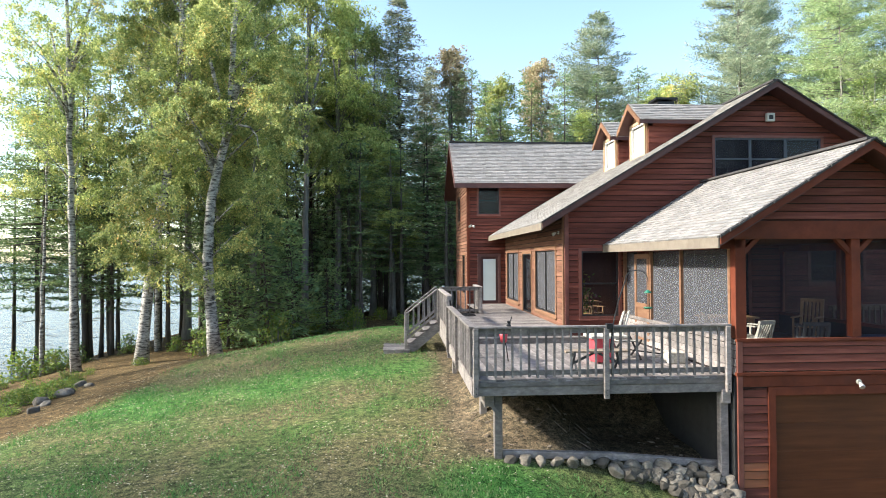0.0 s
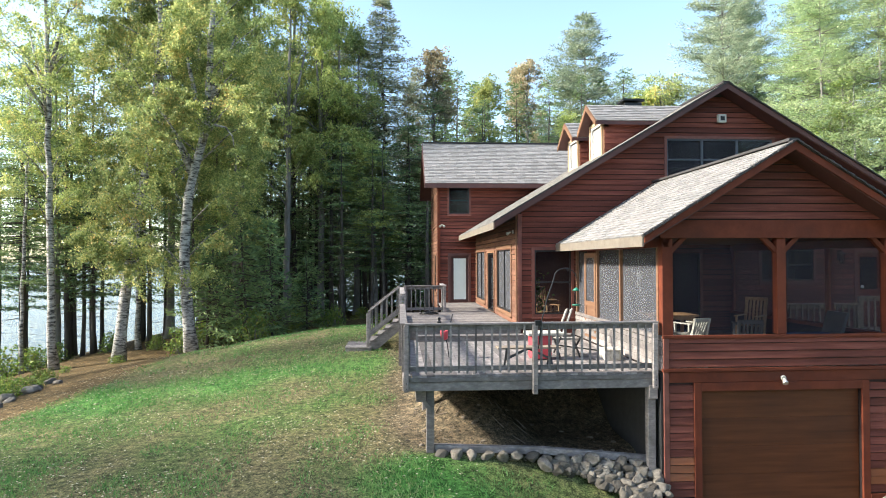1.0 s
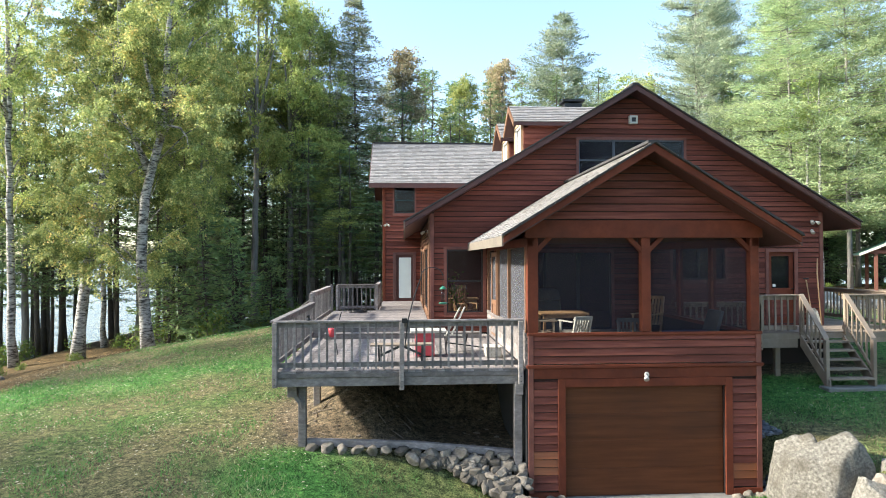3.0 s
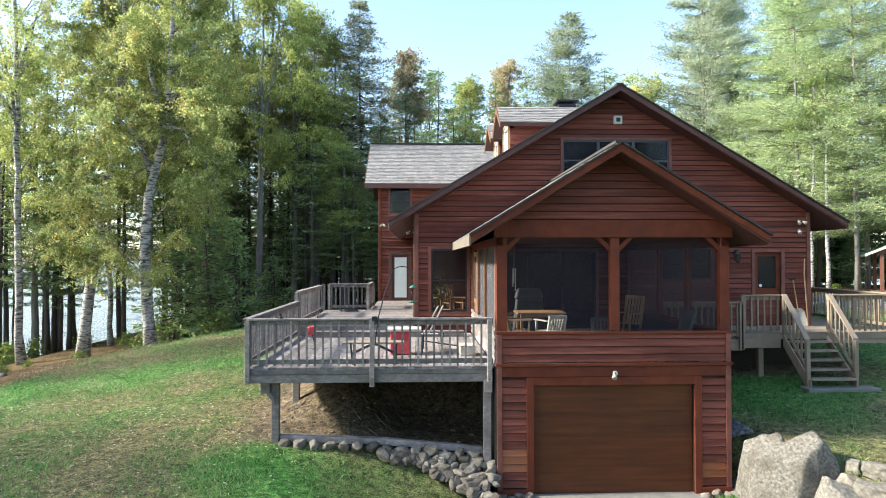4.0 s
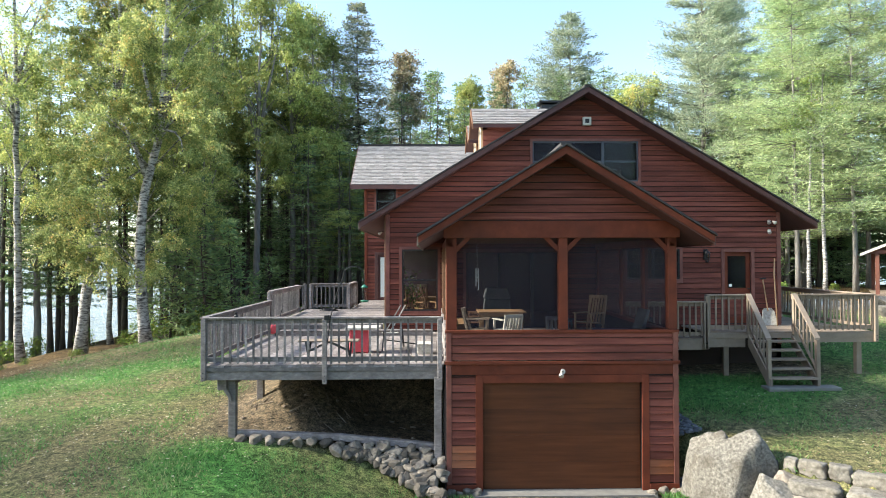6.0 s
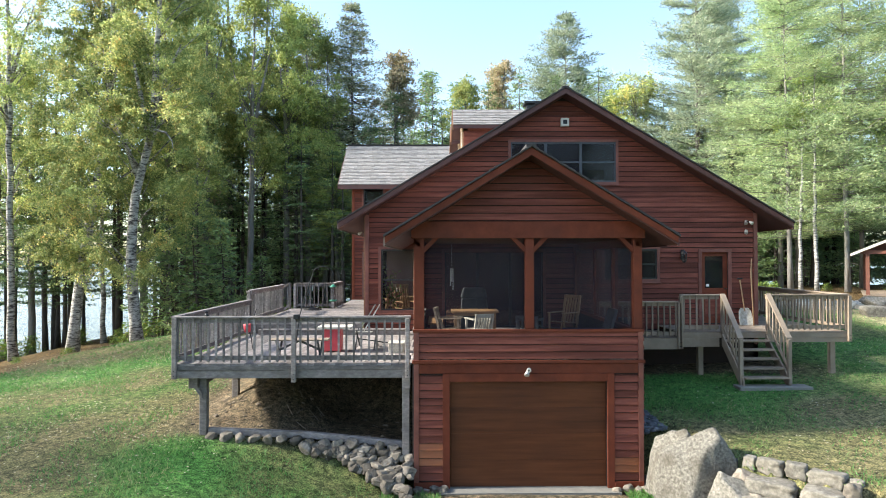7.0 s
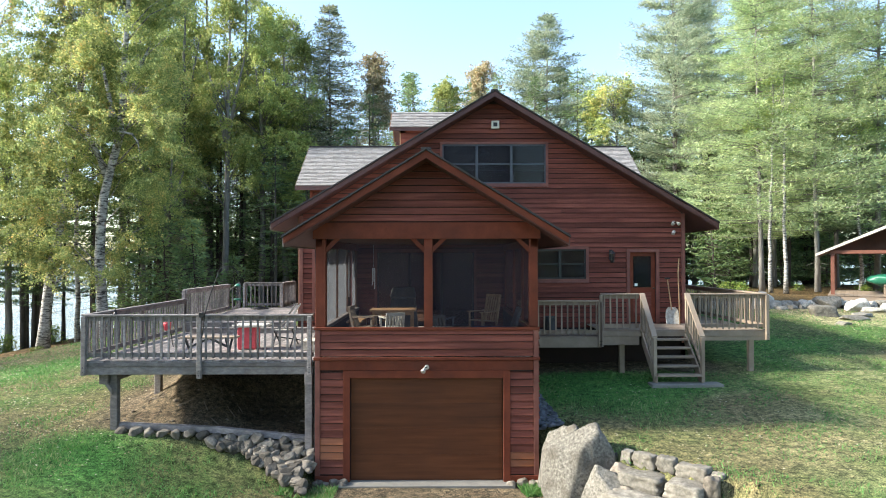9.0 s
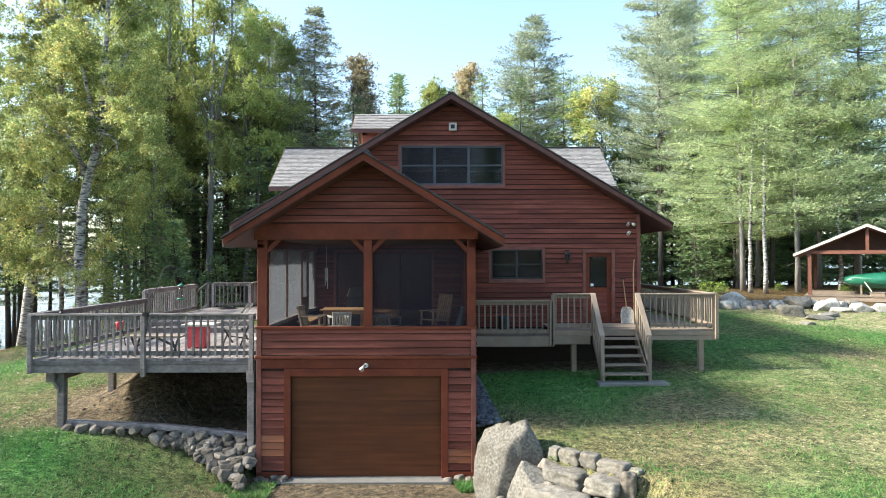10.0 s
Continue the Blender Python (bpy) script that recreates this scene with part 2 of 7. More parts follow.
def ground_z(x, y):
    left = 0.9 + 0.076 * min(max(y, -2.0), 13.0) * smooth_step(-17, -6, x) - 0.045 * max(0.0, -7 - x)
    left -= 0.06 * max(0.0, -14 - x) ** 1.4 if x < -14 else 0.0
    # the bank under the deck rises to the house
    bank = smooth_step(0.6, 3.6, y) * smooth_step(-4.9, -3.6, x) * 0.62 * (1 - smooth_step(4.6, 7.0, y))
    left += bank
    # a low hollow under the deck next to the garage
    hollow = smooth_step(-3.3, -1.6, x) * (1 - smooth_step(2.6, 5.0, y)) * smooth_step(0.5, 1.1, y)
    left += (0.62 - left) * hollow
    # down to the drive before the garage
    drive = smooth_step(-5.2, -0.3, x) * (1 - smooth_step(-0.5, 1.0, y))
    drive = max(drive, smooth_step(-0.6, -0.05, x) * (1 - smooth_step(0.35, 1.6, y)))
    left *= 1 - drive
    right = 1.05 + 0.07 * min(max(y, -2.0), 5.0) + 0.02 * min(max(x - 6, 0.0), 8.0) + 0.066 * min(max(y - 5.0, 0.0), 10.5) * smooth_step(9.5, 13, x)
    edge = smooth_step(4.5, 5.6, x + min(0.0, y + 0.3) * 0.0)
    front = smooth_step(-2.05, -1.50, y + (x - 5.9))
    front += (1 - front) * smooth_step(7.1, 7.9, x)
    front = front if x > 4.6 else 1.0
    right_here = right * (edge if y < 0.2 else smooth_step(4.5, 4.7, x)) * (1 if y > -0.3 else front)
    # terrace behind the stone wall
    terrace = smooth_step(15.8, 16.9, y - 0.06 * (x - 18)) * smooth_step(9, 13, x)
    right_here += terrace * 0.12 - 0.38 * smooth_step(22.5, 25, x) * smooth_step(16.3, 18.5, y) * (1 - smooth_step(26, 30, y))
    z = left + (right_here - left) * smooth_step(-0.4, 4.7, x) if y > 0.6 else (left if x < 2 else right_here)
    if y > 14:
        k = smooth_step(14, 24, y)
        z = z * (1 - k) + k * (z * 0.4 + 0.6 * (0.4 + 0.09 * max(-14.0, min(x, 30.0)) if x < 12 else 2.2))
    z -= max(0.0, -23 - x) * 0.14 + max(0.0, y - 42) * (0.20 - 0.12 * smooth_step(4, 16, x))
    z += 0.03 * noise.noise((x * 0.35, y * 0.35, 0.0)) + 0.012 * noise.noise((x * 1.7, y * 1.7, 3.0))
    # the drive and the garage apron lie lowest
    z -= 0.10 * smooth_step(-1.2, -0.1, x) * (1 - smooth_step(4.7, 5.4, x)) * (1 - smooth_step(0.1, 0.5, y))
    return max(z, LAKE - 1.5)


def grass_material():
    m, nodes, links, bsdf = shader("autumn_lawn")
    tc = nodes.new("ShaderNodeTexCoord")
    pos = tc.outputs["Object"]
    big = noise_tex(nodes, links, pos, 0.35, 3.0, 0.55)
    mid = noise_tex(nodes, links, pos, 2.2, 5.0, 0.7)
    fine = noise_tex(nodes, links, scaled(nodes, links, pos, (1, 1, 1)), 34.0, 3.0, 0.7)
    r1 = ramp(nodes, [(0.36, (0.036, 0.088, 0.021)), (0.47, (0.068, 0.082, 0.034)), (0.60, (0.112, 0.088, 0.054))])
    links.new(big.outputs[0], r1.inputs[0])
    r2 = ramp(nodes, [(0.3, (0.030, 0.055, 0.017)), (0.52, (0.074, 0.080, 0.037)), (0.72, (0.150, 0.120, 0.072))])
    links.new(mid.outputs[0], r2.inputs[0])
    col = mix(nodes, links, "MIX", 0.5, r1.outputs[0], r2.outputs[0])
    r3 = ramp(nodes, [(0.34, (0.22, 0.24, 0.24)), (0.66, (1.95, 1.92, 1.85))])
    links.new(fine.outputs[0], r3.inputs[0])
    col = mix(nodes, links, "MULTIPLY", 1.0, col, r3.outputs[0])
    # mottling for dead-leaf patches and, as painted shade, the gaps between grass tufts
    clump = noise_tex(nodes, links, pos, 7.5, 4.0, 0.75)
    rc = ramp(nodes, [(0.38, (0.50, 0.55, 0.49)), (0.5, (1.22, 1.25, 1.15)), (0.64, (2.0, 1.9, 1.65))])
    links.new(clump.outputs[0], rc.inputs[0])
    # woodland litter away from the lawn
    sep = nodes.new("ShaderNodeSeparateXYZ")
    links.new(pos, sep.inputs[0])
    litter = nodes.new("ShaderNodeVertexColor")
    litter.layer_name = "litter"
    r4 = ramp(nodes, [(0.3, (0.040, 0.026, 0.014)), (0.55, (0.085, 0.058, 0.032)), (0.75, (0.20, 0.145, 0.080))])
    links.new(mid.outputs[0], r4.inputs[0])
    lit = mix(nodes, links, "MULTIPLY", 1.0, r4.outputs[0], r3.outputs[0])
    sepc = nodes.new("ShaderNodeSeparateColor")
    links.new(litter.outputs[0], sepc.inputs[0])
    r6 = ramp(nodes, [(0.3, (0.022, 0.072, 0.016)), (0.55, (0.044, 0.125, 0.030)), (0.75, (0.096, 0.170, 0.048))])
    links.new(mid.outputs[0], r6.inputs[0])
    lush = mix(nodes, links, "MULTIPLY", 1.0, r6.outputs[0], r3.outputs[0])
    col = mix(nodes, links, "MIX", sepc.outputs[2], col, lush)
    r7 = ramp(nodes, [(0.3, (0.12, 0.12, 0.066)), (0.55, (0.21, 0.195, 0.115)), (0.75, (0.33, 0.29, 0.19))])
    links.new(mid.outputs[0], r7.inputs[0])
    dry = mix(nodes, links, "MULTIPLY", 1.0, r7.outputs[0], r3.outputs[0])
    col = mix(nodes, links, "MIX", litter.outputs["Alpha"], col, dry)
    col = mix(nodes, links, "MIX", sepc.outputs[0], col, lit)
    r5 = ramp(nodes, [(0.3, (0.052, 0.039, 0.029)), (0.7, (0.125, 0.098, 0.072))])
    links.new(mid.outputs[0], r5.inputs[0])
    soil = mix(nodes, links, "MULTIPLY", 1.0, r5.outputs[0], r3.outputs[0])
    col = mix(nodes, links, "MIX", sepc.outputs[1], col, soil)
    col = mix(nodes, links, "MULTIPLY", 1.0, col, rc.outputs[0])
    links.new(col, bsdf.inputs["Base Color"])
    bsdf.inputs["Roughness"].default_value, bsdf.inputs["Specular IOR Level"].default_value = 0.95, 0.1
    b = nodes.new("ShaderNodeBump")
    b.inputs["Strength"].default_value, b.inputs["Distance"].default_value = 0.6, 0.04
    links.new(fine.outputs[0], b.inputs["Height"])
    links.new(b.outputs[0], bsdf.inputs["Normal"])
    return m


M_GRASS = grass_material()


def lawn_share(x, y):
    """How far the ground is woodland litter, and how far bare soil."""
    wob = 1.2 * noise.noise((x * 0.3, y * 0.3, 7.0)) + 0.5 * noise.noise((x * 1.1, y * 1.1, 2.0))
    edge_left = -15.2 + 0.05 * y
    lit = smooth_step(edge_left + 1.0, edge_left - 0.6, x + wob)
    back = 17.5 if x < 4 else 18.5
    lit = max(lit, smooth_step(back - 0.8, back + 1.2, y + wob))
    soil = smooth_step(-5.6, -4.6, x + wob * 0.4) * (1 - smooth_step(-0.1, 0.4, x)) * smooth_step(0.2, 0.6, y) * (1 - smooth_step(12, 14, y))
    soil = max(soil, smooth_step(-0.4, 0.3, x + 0.3 * wob) * (1 - smooth_step(4.6, 5.2, x)) * (1 - smooth_step(-0.2, 0.2, y)))
    soil = max(soil, 0.6 * smooth_step(13.9, 14.8, y + 0.4 * wob) * smooth_step(13.0, 14.5, x) * (1 - smooth_step(16, 17, y)))
    # under the side deck soil colour stands in for the dark shade there
    soil = max(soil, smooth_step(4.7, 4.9, x) * (1 - smooth_step(10.2, 10.8, x)) * smooth_step(4.1, 4.6, y + 0.3 * wob) * (1 - smooth_step(6.5, 7, y)))
    return lit, soil


def lush_share(x, y):
    """How far the lawn is thick green grass instead of thin dry turf."""
    n = 0.5 + 0.55 * noise.noise((x * 0.16 + 3.0, y * 0.22, 1.0)) + 0.25 * noise.noise((x * 0.6, y * 0.6, 4.0))
    # the bump at (7, 3) also puts the house shadow's deeper green into the turf
    n += 0.55 * math.exp(-((x - 7.0) / 3.0) ** 2 - ((y - 3.0) / 2.8) ** 2) + 0.4 * math.exp(-((x - 17) / 5.0) ** 2 - ((y - 9.0) / 3.5) ** 2)
    n += 0.45 * math.exp(-((x + 4.2) / 1.8) ** 2 - ((y + 0.8) / 1.6) ** 2) + 0.25 * math.exp(-((x + 14.0) / 3.0) ** 2 - ((y - 4.0) / 4.0) ** 2)
    # the dip at (11.5, -0.3) leaves the tan of the sunlit lawn
    n -= 0.55 * math.exp(-((x + 8.5) / 2.5) ** 2 - ((y - 1.0) / 3.0) ** 2) + 0.75 * math.exp(-((x - 11.5) / 4.5) ** 2 - ((y + 0.3) / 2.6) ** 2)
    return 0.85 * smooth_step(0.45, 0.95, n)


def dry_share(x, y):
    """How far the turf is bleached and dry."""
    # the first two patches also put the sunlit lawn's paler tan into the turf
    n = 0.5 * math.exp(-((x - 12.5) / 4.0) ** 2 - ((y + 1.2) / 2.4) ** 2) + 0.35 * math.exp(-((x - 15.0) / 4.0) ** 2 - ((y - 4.0) / 1.8) ** 2)
    n = max(n, 0.95 * smooth_step(10.6, 12.4, y + 0.75 * (x - 17.6) + 0.8 * noise.noise((x * 0.6, y * 0.6, 3.0))) * smooth_step(17.0, 18.0, x) * smooth_step(7.0, 9.5, y))
    return max(0.0, min(1.0, n + 0.35 * noise.noise((x * 0.7, y * 0.7, 8.0)) * (n > 0.05)))


def build_ground():
    def axis(spans):
        out = []
        for a, b, s in spans:
            out += list(np.arange(a, b, s))
        return out + [spans[-1][1]]
    xs = axis([(-120, -40, 8), (-40, -16, 1.0), (-16, 14, 0.3), (14, 40, 1.0), (40, 120, 8)])
    ys = axis([(-60, -14, 6), (-14, -4, 1.0), (-4, 8, 0.3), (8, 26, 0.6), (26, 50, 1.5), (50, 140, 8)])
    nx = len(xs)
    v = np.array([(x, y, ground_z(x, y)) for y in ys for x in xs])
    i = np.arange((len(ys) - 1) * nx).reshape(-1, nx)[:, :-1].ravel()
    me = mesh_arrays("ground", v, np.stack([i, i + 1, i + nx + 1, i + nx], 1), M_GRASS)
    col = me.color_attributes.new("litter", "FLOAT_COLOR", "POINT")
    vals = np.array([(*lawn_share(x, y), lush_share(x, y), dry_share(x, y)) for y in ys for x in xs], np.float32)
    col.data.foreach_set("color", vals.ravel())
    me.shade_smooth()
    return tagged(new("ground", me), "mown autumn lawn with fallen leaves, running into brown woodland litter", "ground", kind="structure")


build_ground()

M_WATER, _n, _l, _b = shader("lake_water")
_b.inputs["Base Color"].default_value = (0.03, 0.05, 0.06, 1)
_b.inputs["Roughness"].default_value, _b.inputs["Specular IOR Level"].default_value = 0.18, 0.35
_tc = _n.new("ShaderNodeTexCoord")
_w = noise_tex(_n, _l, scaled(_n, _l, _tc.outputs["Object"], (0.5, 1.4, 1)), 1.2, 3.0)
_bp = _n.new("ShaderNodeBump")
_bp.inputs["Strength"].default_value, _bp.inputs["Distance"].default_value = 0.9, 0.25
_l.new(_w.outputs[0], _bp.inputs["Height"])
_l.new(_bp.outputs[0], _b.inputs["Normal"])
tagged(part("water", Geo().add([(-3000, -800, LAKE), (3000, -800, LAKE), (3000, 4000, LAKE), (-3000, 4000, LAKE)], [(0, 1, 2, 3)]), M_WATER),
       "pale still lake water beyond the trees", "lake", kind="structure")


# ---- house ----
house = thing("house", (4.2, 6.0, 0.0), "dark red wooden lake house with clapboard siding and gabled shingle roofs", "house")
EXPO = 0.15


class Plane:
    """A wall plane: u runs along the wall, n out of it."""

    def __init__(self, axis, at, out):
        self.axis, self.at, self.out = axis, at, out

    def p(self, u, z, n=0.0):
        d = self.at + self.out * n
        return (u, d, z) if self.axis == "y" else (d, u, z)


def cells(u0, u1, z0, top, openings):
    """The wall's area cut into upright strips round its openings; top: a list of (u, z) corners."""
    def roof(u):
        for (a, za), (b, zb) in zip(top, top[1:]):
            if a - 1e-6 <= u <= b + 1e-6:
                return za + (zb - za) * (u - a) / max(b - a, 1e-6)
        return top[-1][1]
    cuts = sorted({u0, u1, *[u for u, _ in top if u0 < u < u1], *[c for o in openings for c in o[:2] if u0 < c < u1]})
    out = []
    for a, b in zip(cuts, cuts[1:]):
        low = z0
        for o in sorted((o for o in openings if o[0] < b - 1e-4 and o[1] > a + 1e-4), key=lambda o: o[2]):
            if o[2] > low + 1e-3:
                out.append((a, b, low, o[2], o[2]))
            low = o[3]
        if roof(a) > low + 1e-3 or roof(b) > low + 1e-3:
            out.append((a, b, low, max(roof(a), low), max(roof(b), low)))
    return out


def wall(pl, u0, u1, z0, top, openings, thick=0.14, boards=None, mat=None, bare=(), board_mat=None, sizes=EXPO):
    """A wall core with its openings and its lapped boards; boards: (z from, z to)."""
    g = Geo()
    for a, b, low, ha, hb in cells(u0, u1, z0, top, openings):
        q = [pl.p(a, low), pl.p(b, low), pl.p(b, hb), pl.p(a, ha)]
        r = [pl.p(a, low, -thick), pl.p(b, low, -thick), pl.p(b, hb, -thick), pl.p(a, ha, -thick)]
        g.hexa([*q, *r])
    core = part("wall", g, mat or M_WALLCORE, house, weld=True)
    if not boards:
        return core
    zs = boards[0]
    while zs < boards[1] - 0.02:
        ze = min(zs + sizes, boards[1])
        spans = [(u0, u1)]
        for o in list(openings) + list(bare):
            over = min(ze, o[3]) - max(zs, o[2])
            if over > 0.35 * (ze - zs):
                spans = [s for a, b in spans for s in ((a, min(b, o[0])), (max(a, o[1]), b)) if s[1] - s[0] > 0.03]
        for a, b in spans:
            lo, hi = clip_top(a, b, zs, top), clip_top(a, b, ze, top)
            if lo is None:
                continue
            if hi is None:
                peak = max(top, key=lambda t: t[1])
                mid = min(max(peak[0], lo[0]), lo[1])
                hi = (mid - 0.01, mid + 0.01)
            (la, lb), (ha, hb) = lo, hi
            if lb - la < 0.05:
                continue
            cutlist = [la]
            while lb - cutlist[-1] > 5.6:
                cutlist.append(cutlist[-1] + random.uniform(2.6, 4.8))
            cutlist.append(lb)
            for c, d in zip(cutlist, cutlist[1:]):
                tc = ha if c == la else min(max(c, ha), hb)
                td = hb if d == lb else min(max(d, ha), hb)
                c2, d2 = c + 0.002, d - 0.002
                t0, t1 = 0.036 + random.uniform(-0.004, 0.004), 0.006
                # the gap below each board bares the core as a painted lap shadow
                zs2, zt = zs + 0.018 + random.uniform(-0.003, 0.003), ze
                bd = Geo().hexa([pl.p(c2, zs2, 0.0), pl.p(d2, zs2, 0.0), pl.p(td, zt, 0.0), pl.p(tc, zt, 0.0), pl.p(c2, zs2, t0), pl.p(d2, zs2, t0), pl.p(td, zt, t1), pl.p(tc, zt, t1)])
                BOARDS.append((bd, core, board_mat(zs, c) if callable(board_mat) else (board_mat or M_SIDING)))
        zs = ze
    return core


BOARDS = []


def clip_top(a, b, z, top):
    """The stretch of a..b over which the roofline is higher than z."""
    pts = []
    n = 200
    us = [a + (b - a) * i / n for i in range(n + 1)]
    for u in us:
        zr = top[-1][1]
        for (p, zp), (q, zq) in zip(top, top[1:]):
            if p - 1e-6 <= u <= q + 1e-6:
                zr = zp + (zq - zp) * (u - p) / max(q - p, 1e-6)
                break
        if zr >= z - 1e-6:
            pts.append(u)
    return (pts[0], pts[-1]) if pts else None


def trim(pl, u0, u1, z0, z1, n0, n1, mat=None, parent=None, name="trim_board", label=""):
    a, b = min(n0, n1), max(n0, n1)
    g = Geo().hexa([pl.p(u0, z0, a), pl.p(u1, z0, a), pl.p(u1, z1, a), pl.p(u0, z1, a), pl.p(u0, z0, b), pl.p(u1, z0, b), pl.p(u1, z1, b), pl.p(u0, z1, b)])
    return part(name, g, mat or M_TRIM, parent or house, label, bevel=0.004)


def window(pl, u0, u1, z0, z1, cols=1, rows=2, casing=0.09, frame_mat=None, pane_mat=None, sash_mat=None, label="", sill=True, depth=0.05, screened=0):
    """A window: casing round it, sashes, panes; its casing is the part that carries the rest."""
    fm, sm = frame_mat or M_CASING, sash_mat or M_BLACK
    g = Geo()
    for a, b, c, d in ((u0 - casing, u0, z0 - casing, z1 + casing), (u1, u1 + casing, z0 - casing, z1 + casing), (u0, u1, z1, z1 + casing), (u0, u1, z0 - casing, z0)):
        g.hexa([pl.p(a, c, -0.02), pl.p(b, c, -0.02), pl.p(b, d, -0.02), pl.p(a, d, -0.02), pl.p(a, c, 0.045), pl.p(b, c, 0.045), pl.p(b, d, 0.045), pl.p(a, d, 0.045)])
    win = part("window", g, fm, house, label or "dark framed window with red casing")
    if sill:
        s = Geo().hexa([pl.p(u0 - casing, z0 - casing - 0.03, 0), pl.p(u1 + casing, z0 - casing - 0.03, 0), pl.p(u1 + casing, z0 - casing, 0), pl.p(u0 - casing, z0 - casing, 0),
                        pl.p(u0 - casing, z0 - casing - 0.03, 0.075), pl.p(u1 + casing, z0 - casing - 0.03, 0.075), pl.p(u1 + casing, z0 - casing, 0.07), pl.p(u0 - casing, z0 - casing, 0.07)])
        part("window_sill", s, fm, win)
    w = (u1 - u0) / cols
    for c in range(cols):
        a, b = u0 + c * w, u0 + (c + 1) * w
        g = Geo()
        bars = [(a, a + 0.04, z0, z1), (b - 0.04, b, z0, z1), (a + 0.04, b - 0.04, z0, z0 + 0.05), (a + 0.04, b - 0.04, z1 - 0.05, z1)]
        for r in range(1, rows):
            zc = z0 + (z1 - z0) * r / rows
            bars.append((a + 0.04, b - 0.04, zc - 0.022, zc + 0.022))
        for p, q, r, s in bars:
            g.hexa([pl.p(p, r, -depth), pl.p(q, r, -depth), pl.p(q, s, -depth), pl.p(p, s, -depth), pl.p(p, r, 0.012), pl.p(q, r, 0.012), pl.p(q, s, 0.012), pl.p(p, s, 0.012)])
        part("sash", g, sm, win)
        if c < screened:
            part("insect_screen", Geo().hexa([pl.p(a + 0.035, z0 + 0.04, -0.012), pl.p(b - 0.035, z0 + 0.04, -0.012), pl.p(b - 0.035, z1 - 0.04, -0.012), pl.p(a + 0.035, z1 - 0.04, -0.012),
                                              pl.p(a + 0.035, z0 + 0.04, -0.008), pl.p(b - 0.035, z0 + 0.04, -0.008), pl.p(b - 0.035, z1 - 0.04, -0.008), pl.p(a + 0.035, z1 - 0.04, -0.008)]), M_SCREEN, win)
        for r in range(rows):
            za, zb = z0 + (z1 - z0) * r / rows, z0 + (z1 - z0) * (r + 1) / rows
            tilt = random.uniform(-0.004, 0.004)
            pg = Geo().hexa([pl.p(a + 0.03, za + 0.02, -0.03), pl.p(b - 0.03, za + 0.02, -0.03 + tilt), pl.p(b - 0.03, zb - 0.02, -0.03 + tilt), pl.p(a + 0.03, zb - 0.02, -0.03),
                             pl.p(a + 0.03, za + 0.02, -0.024), pl.p(b - 0.03, za + 0.02, -0.024 + tilt), pl.p(b - 0.03, zb - 0.02, -0.024 + tilt), pl.p(a + 0.03, zb - 0.02, -0.024)])
            part("pane", pg, pane_mat or M_GLASS, win).visible_shadow = False
    return win


# planes
FRONT = Plane("y", 0.0, -1)
MAIN = Plane("y", 5.93, -1)
MLEFT = Plane("x", -1.64, -1)
MRIGHT = Plane("x", 9.96, 1)
WING = Plane("y", 15.65, -1)
WLEFT = Plane("x", -3.3, -1)
PLEFT = Plane("x", 0.0, -1)
PRIGHT = Plane("x", 4.62, 1)
FLOOR = 2.72

# roof lines
PR_X, PR_Z, PR_S, PR_E = 2.31, 6.72, 0.61, 2.85
MR_X, MR_Z, MR_S, MR_E = 4.2, 9.48, 0.594, 6.56
WR_Y, WR_Z, WR_S, WR_E = 18.15, 10.05, 0.74, 3.03


def pr_z(x):
    return PR_Z - PR_S * abs(x - PR_X) - 0.17


def mr_z(x):
    return MR_Z - MR_S * abs(x - MR_X) - 0.17


def fresh(z, u):
    return M_SIDING_NEW if (0.34 < z < 0.80 and u < 1.5) or (0.15 < z < 0.5 and u > 3) else M_SIDING


# garage and screened porch, front
wall(FRONT, 0.0, 4.62, -0.15, [(0, 2.52), (4.62, 2.52)], [(0.72, 3.89, -0.15, 2.07)], boards=(0.08, 2.20), bare=[(0.0, 0.10, 0, 3), (4.52, 4.62, 0, 3), (0.58, 4.03, 0, 2.2)], board_mat=fresh)
wall(FRONT, 0.0, 4.62, 2.52, [(0, 3.10), (4.62, 3.10)], [], boards=(2.505, 3.06), bare=[(0, 0.10, 0, 9), (4.52, 4.62, 0, 9)], sizes=0.15)
wall(FRONT, 0.0, 4.62, 4.95, [(0, pr_z(0)), (PR_X, pr_z(PR_X)), (4.62, pr_z(4.62))], [], boards=(5.30, 6.70))
for a, b in ((0.0, 0.10), (4.52, 4.62)):
    trim(FRONT, a, b, 0.06, 3.10, 0.0, 0.045, M_CASING)
trim(FRONT, 0.58, 0.72, -0.07, 2.23, 0.0, 0.05)
trim(FRONT, 3.89, 4.03, -0.07, 2.23, 0.0, 0.05)
trim(FRONT, 0.72, 3.89, 2.07, 2.23, 0.0, 0.05)
trim(FRONT, 0.103, 4.517, 2.235, 2.43, 0.0, 0.04)
trim(FRONT, -0.03, 4.65, 2.44, 2.50, 0.0, 0.075)
trim(FRONT, 0.0, 0.575, -0.08, 0.065, 0.0, 0.055)
trim(FRONT, 4.035, 4.62, -0.08, 0.065, 0.0, 0.055)
trim(FRONT, -0.02, 4.64, 3.065, 3.12, 0.0, 0.06)
trim(FRONT, -0.05, 4.67, 4.95, 5.29, 0.0, 0.05, label="stained red header beam")
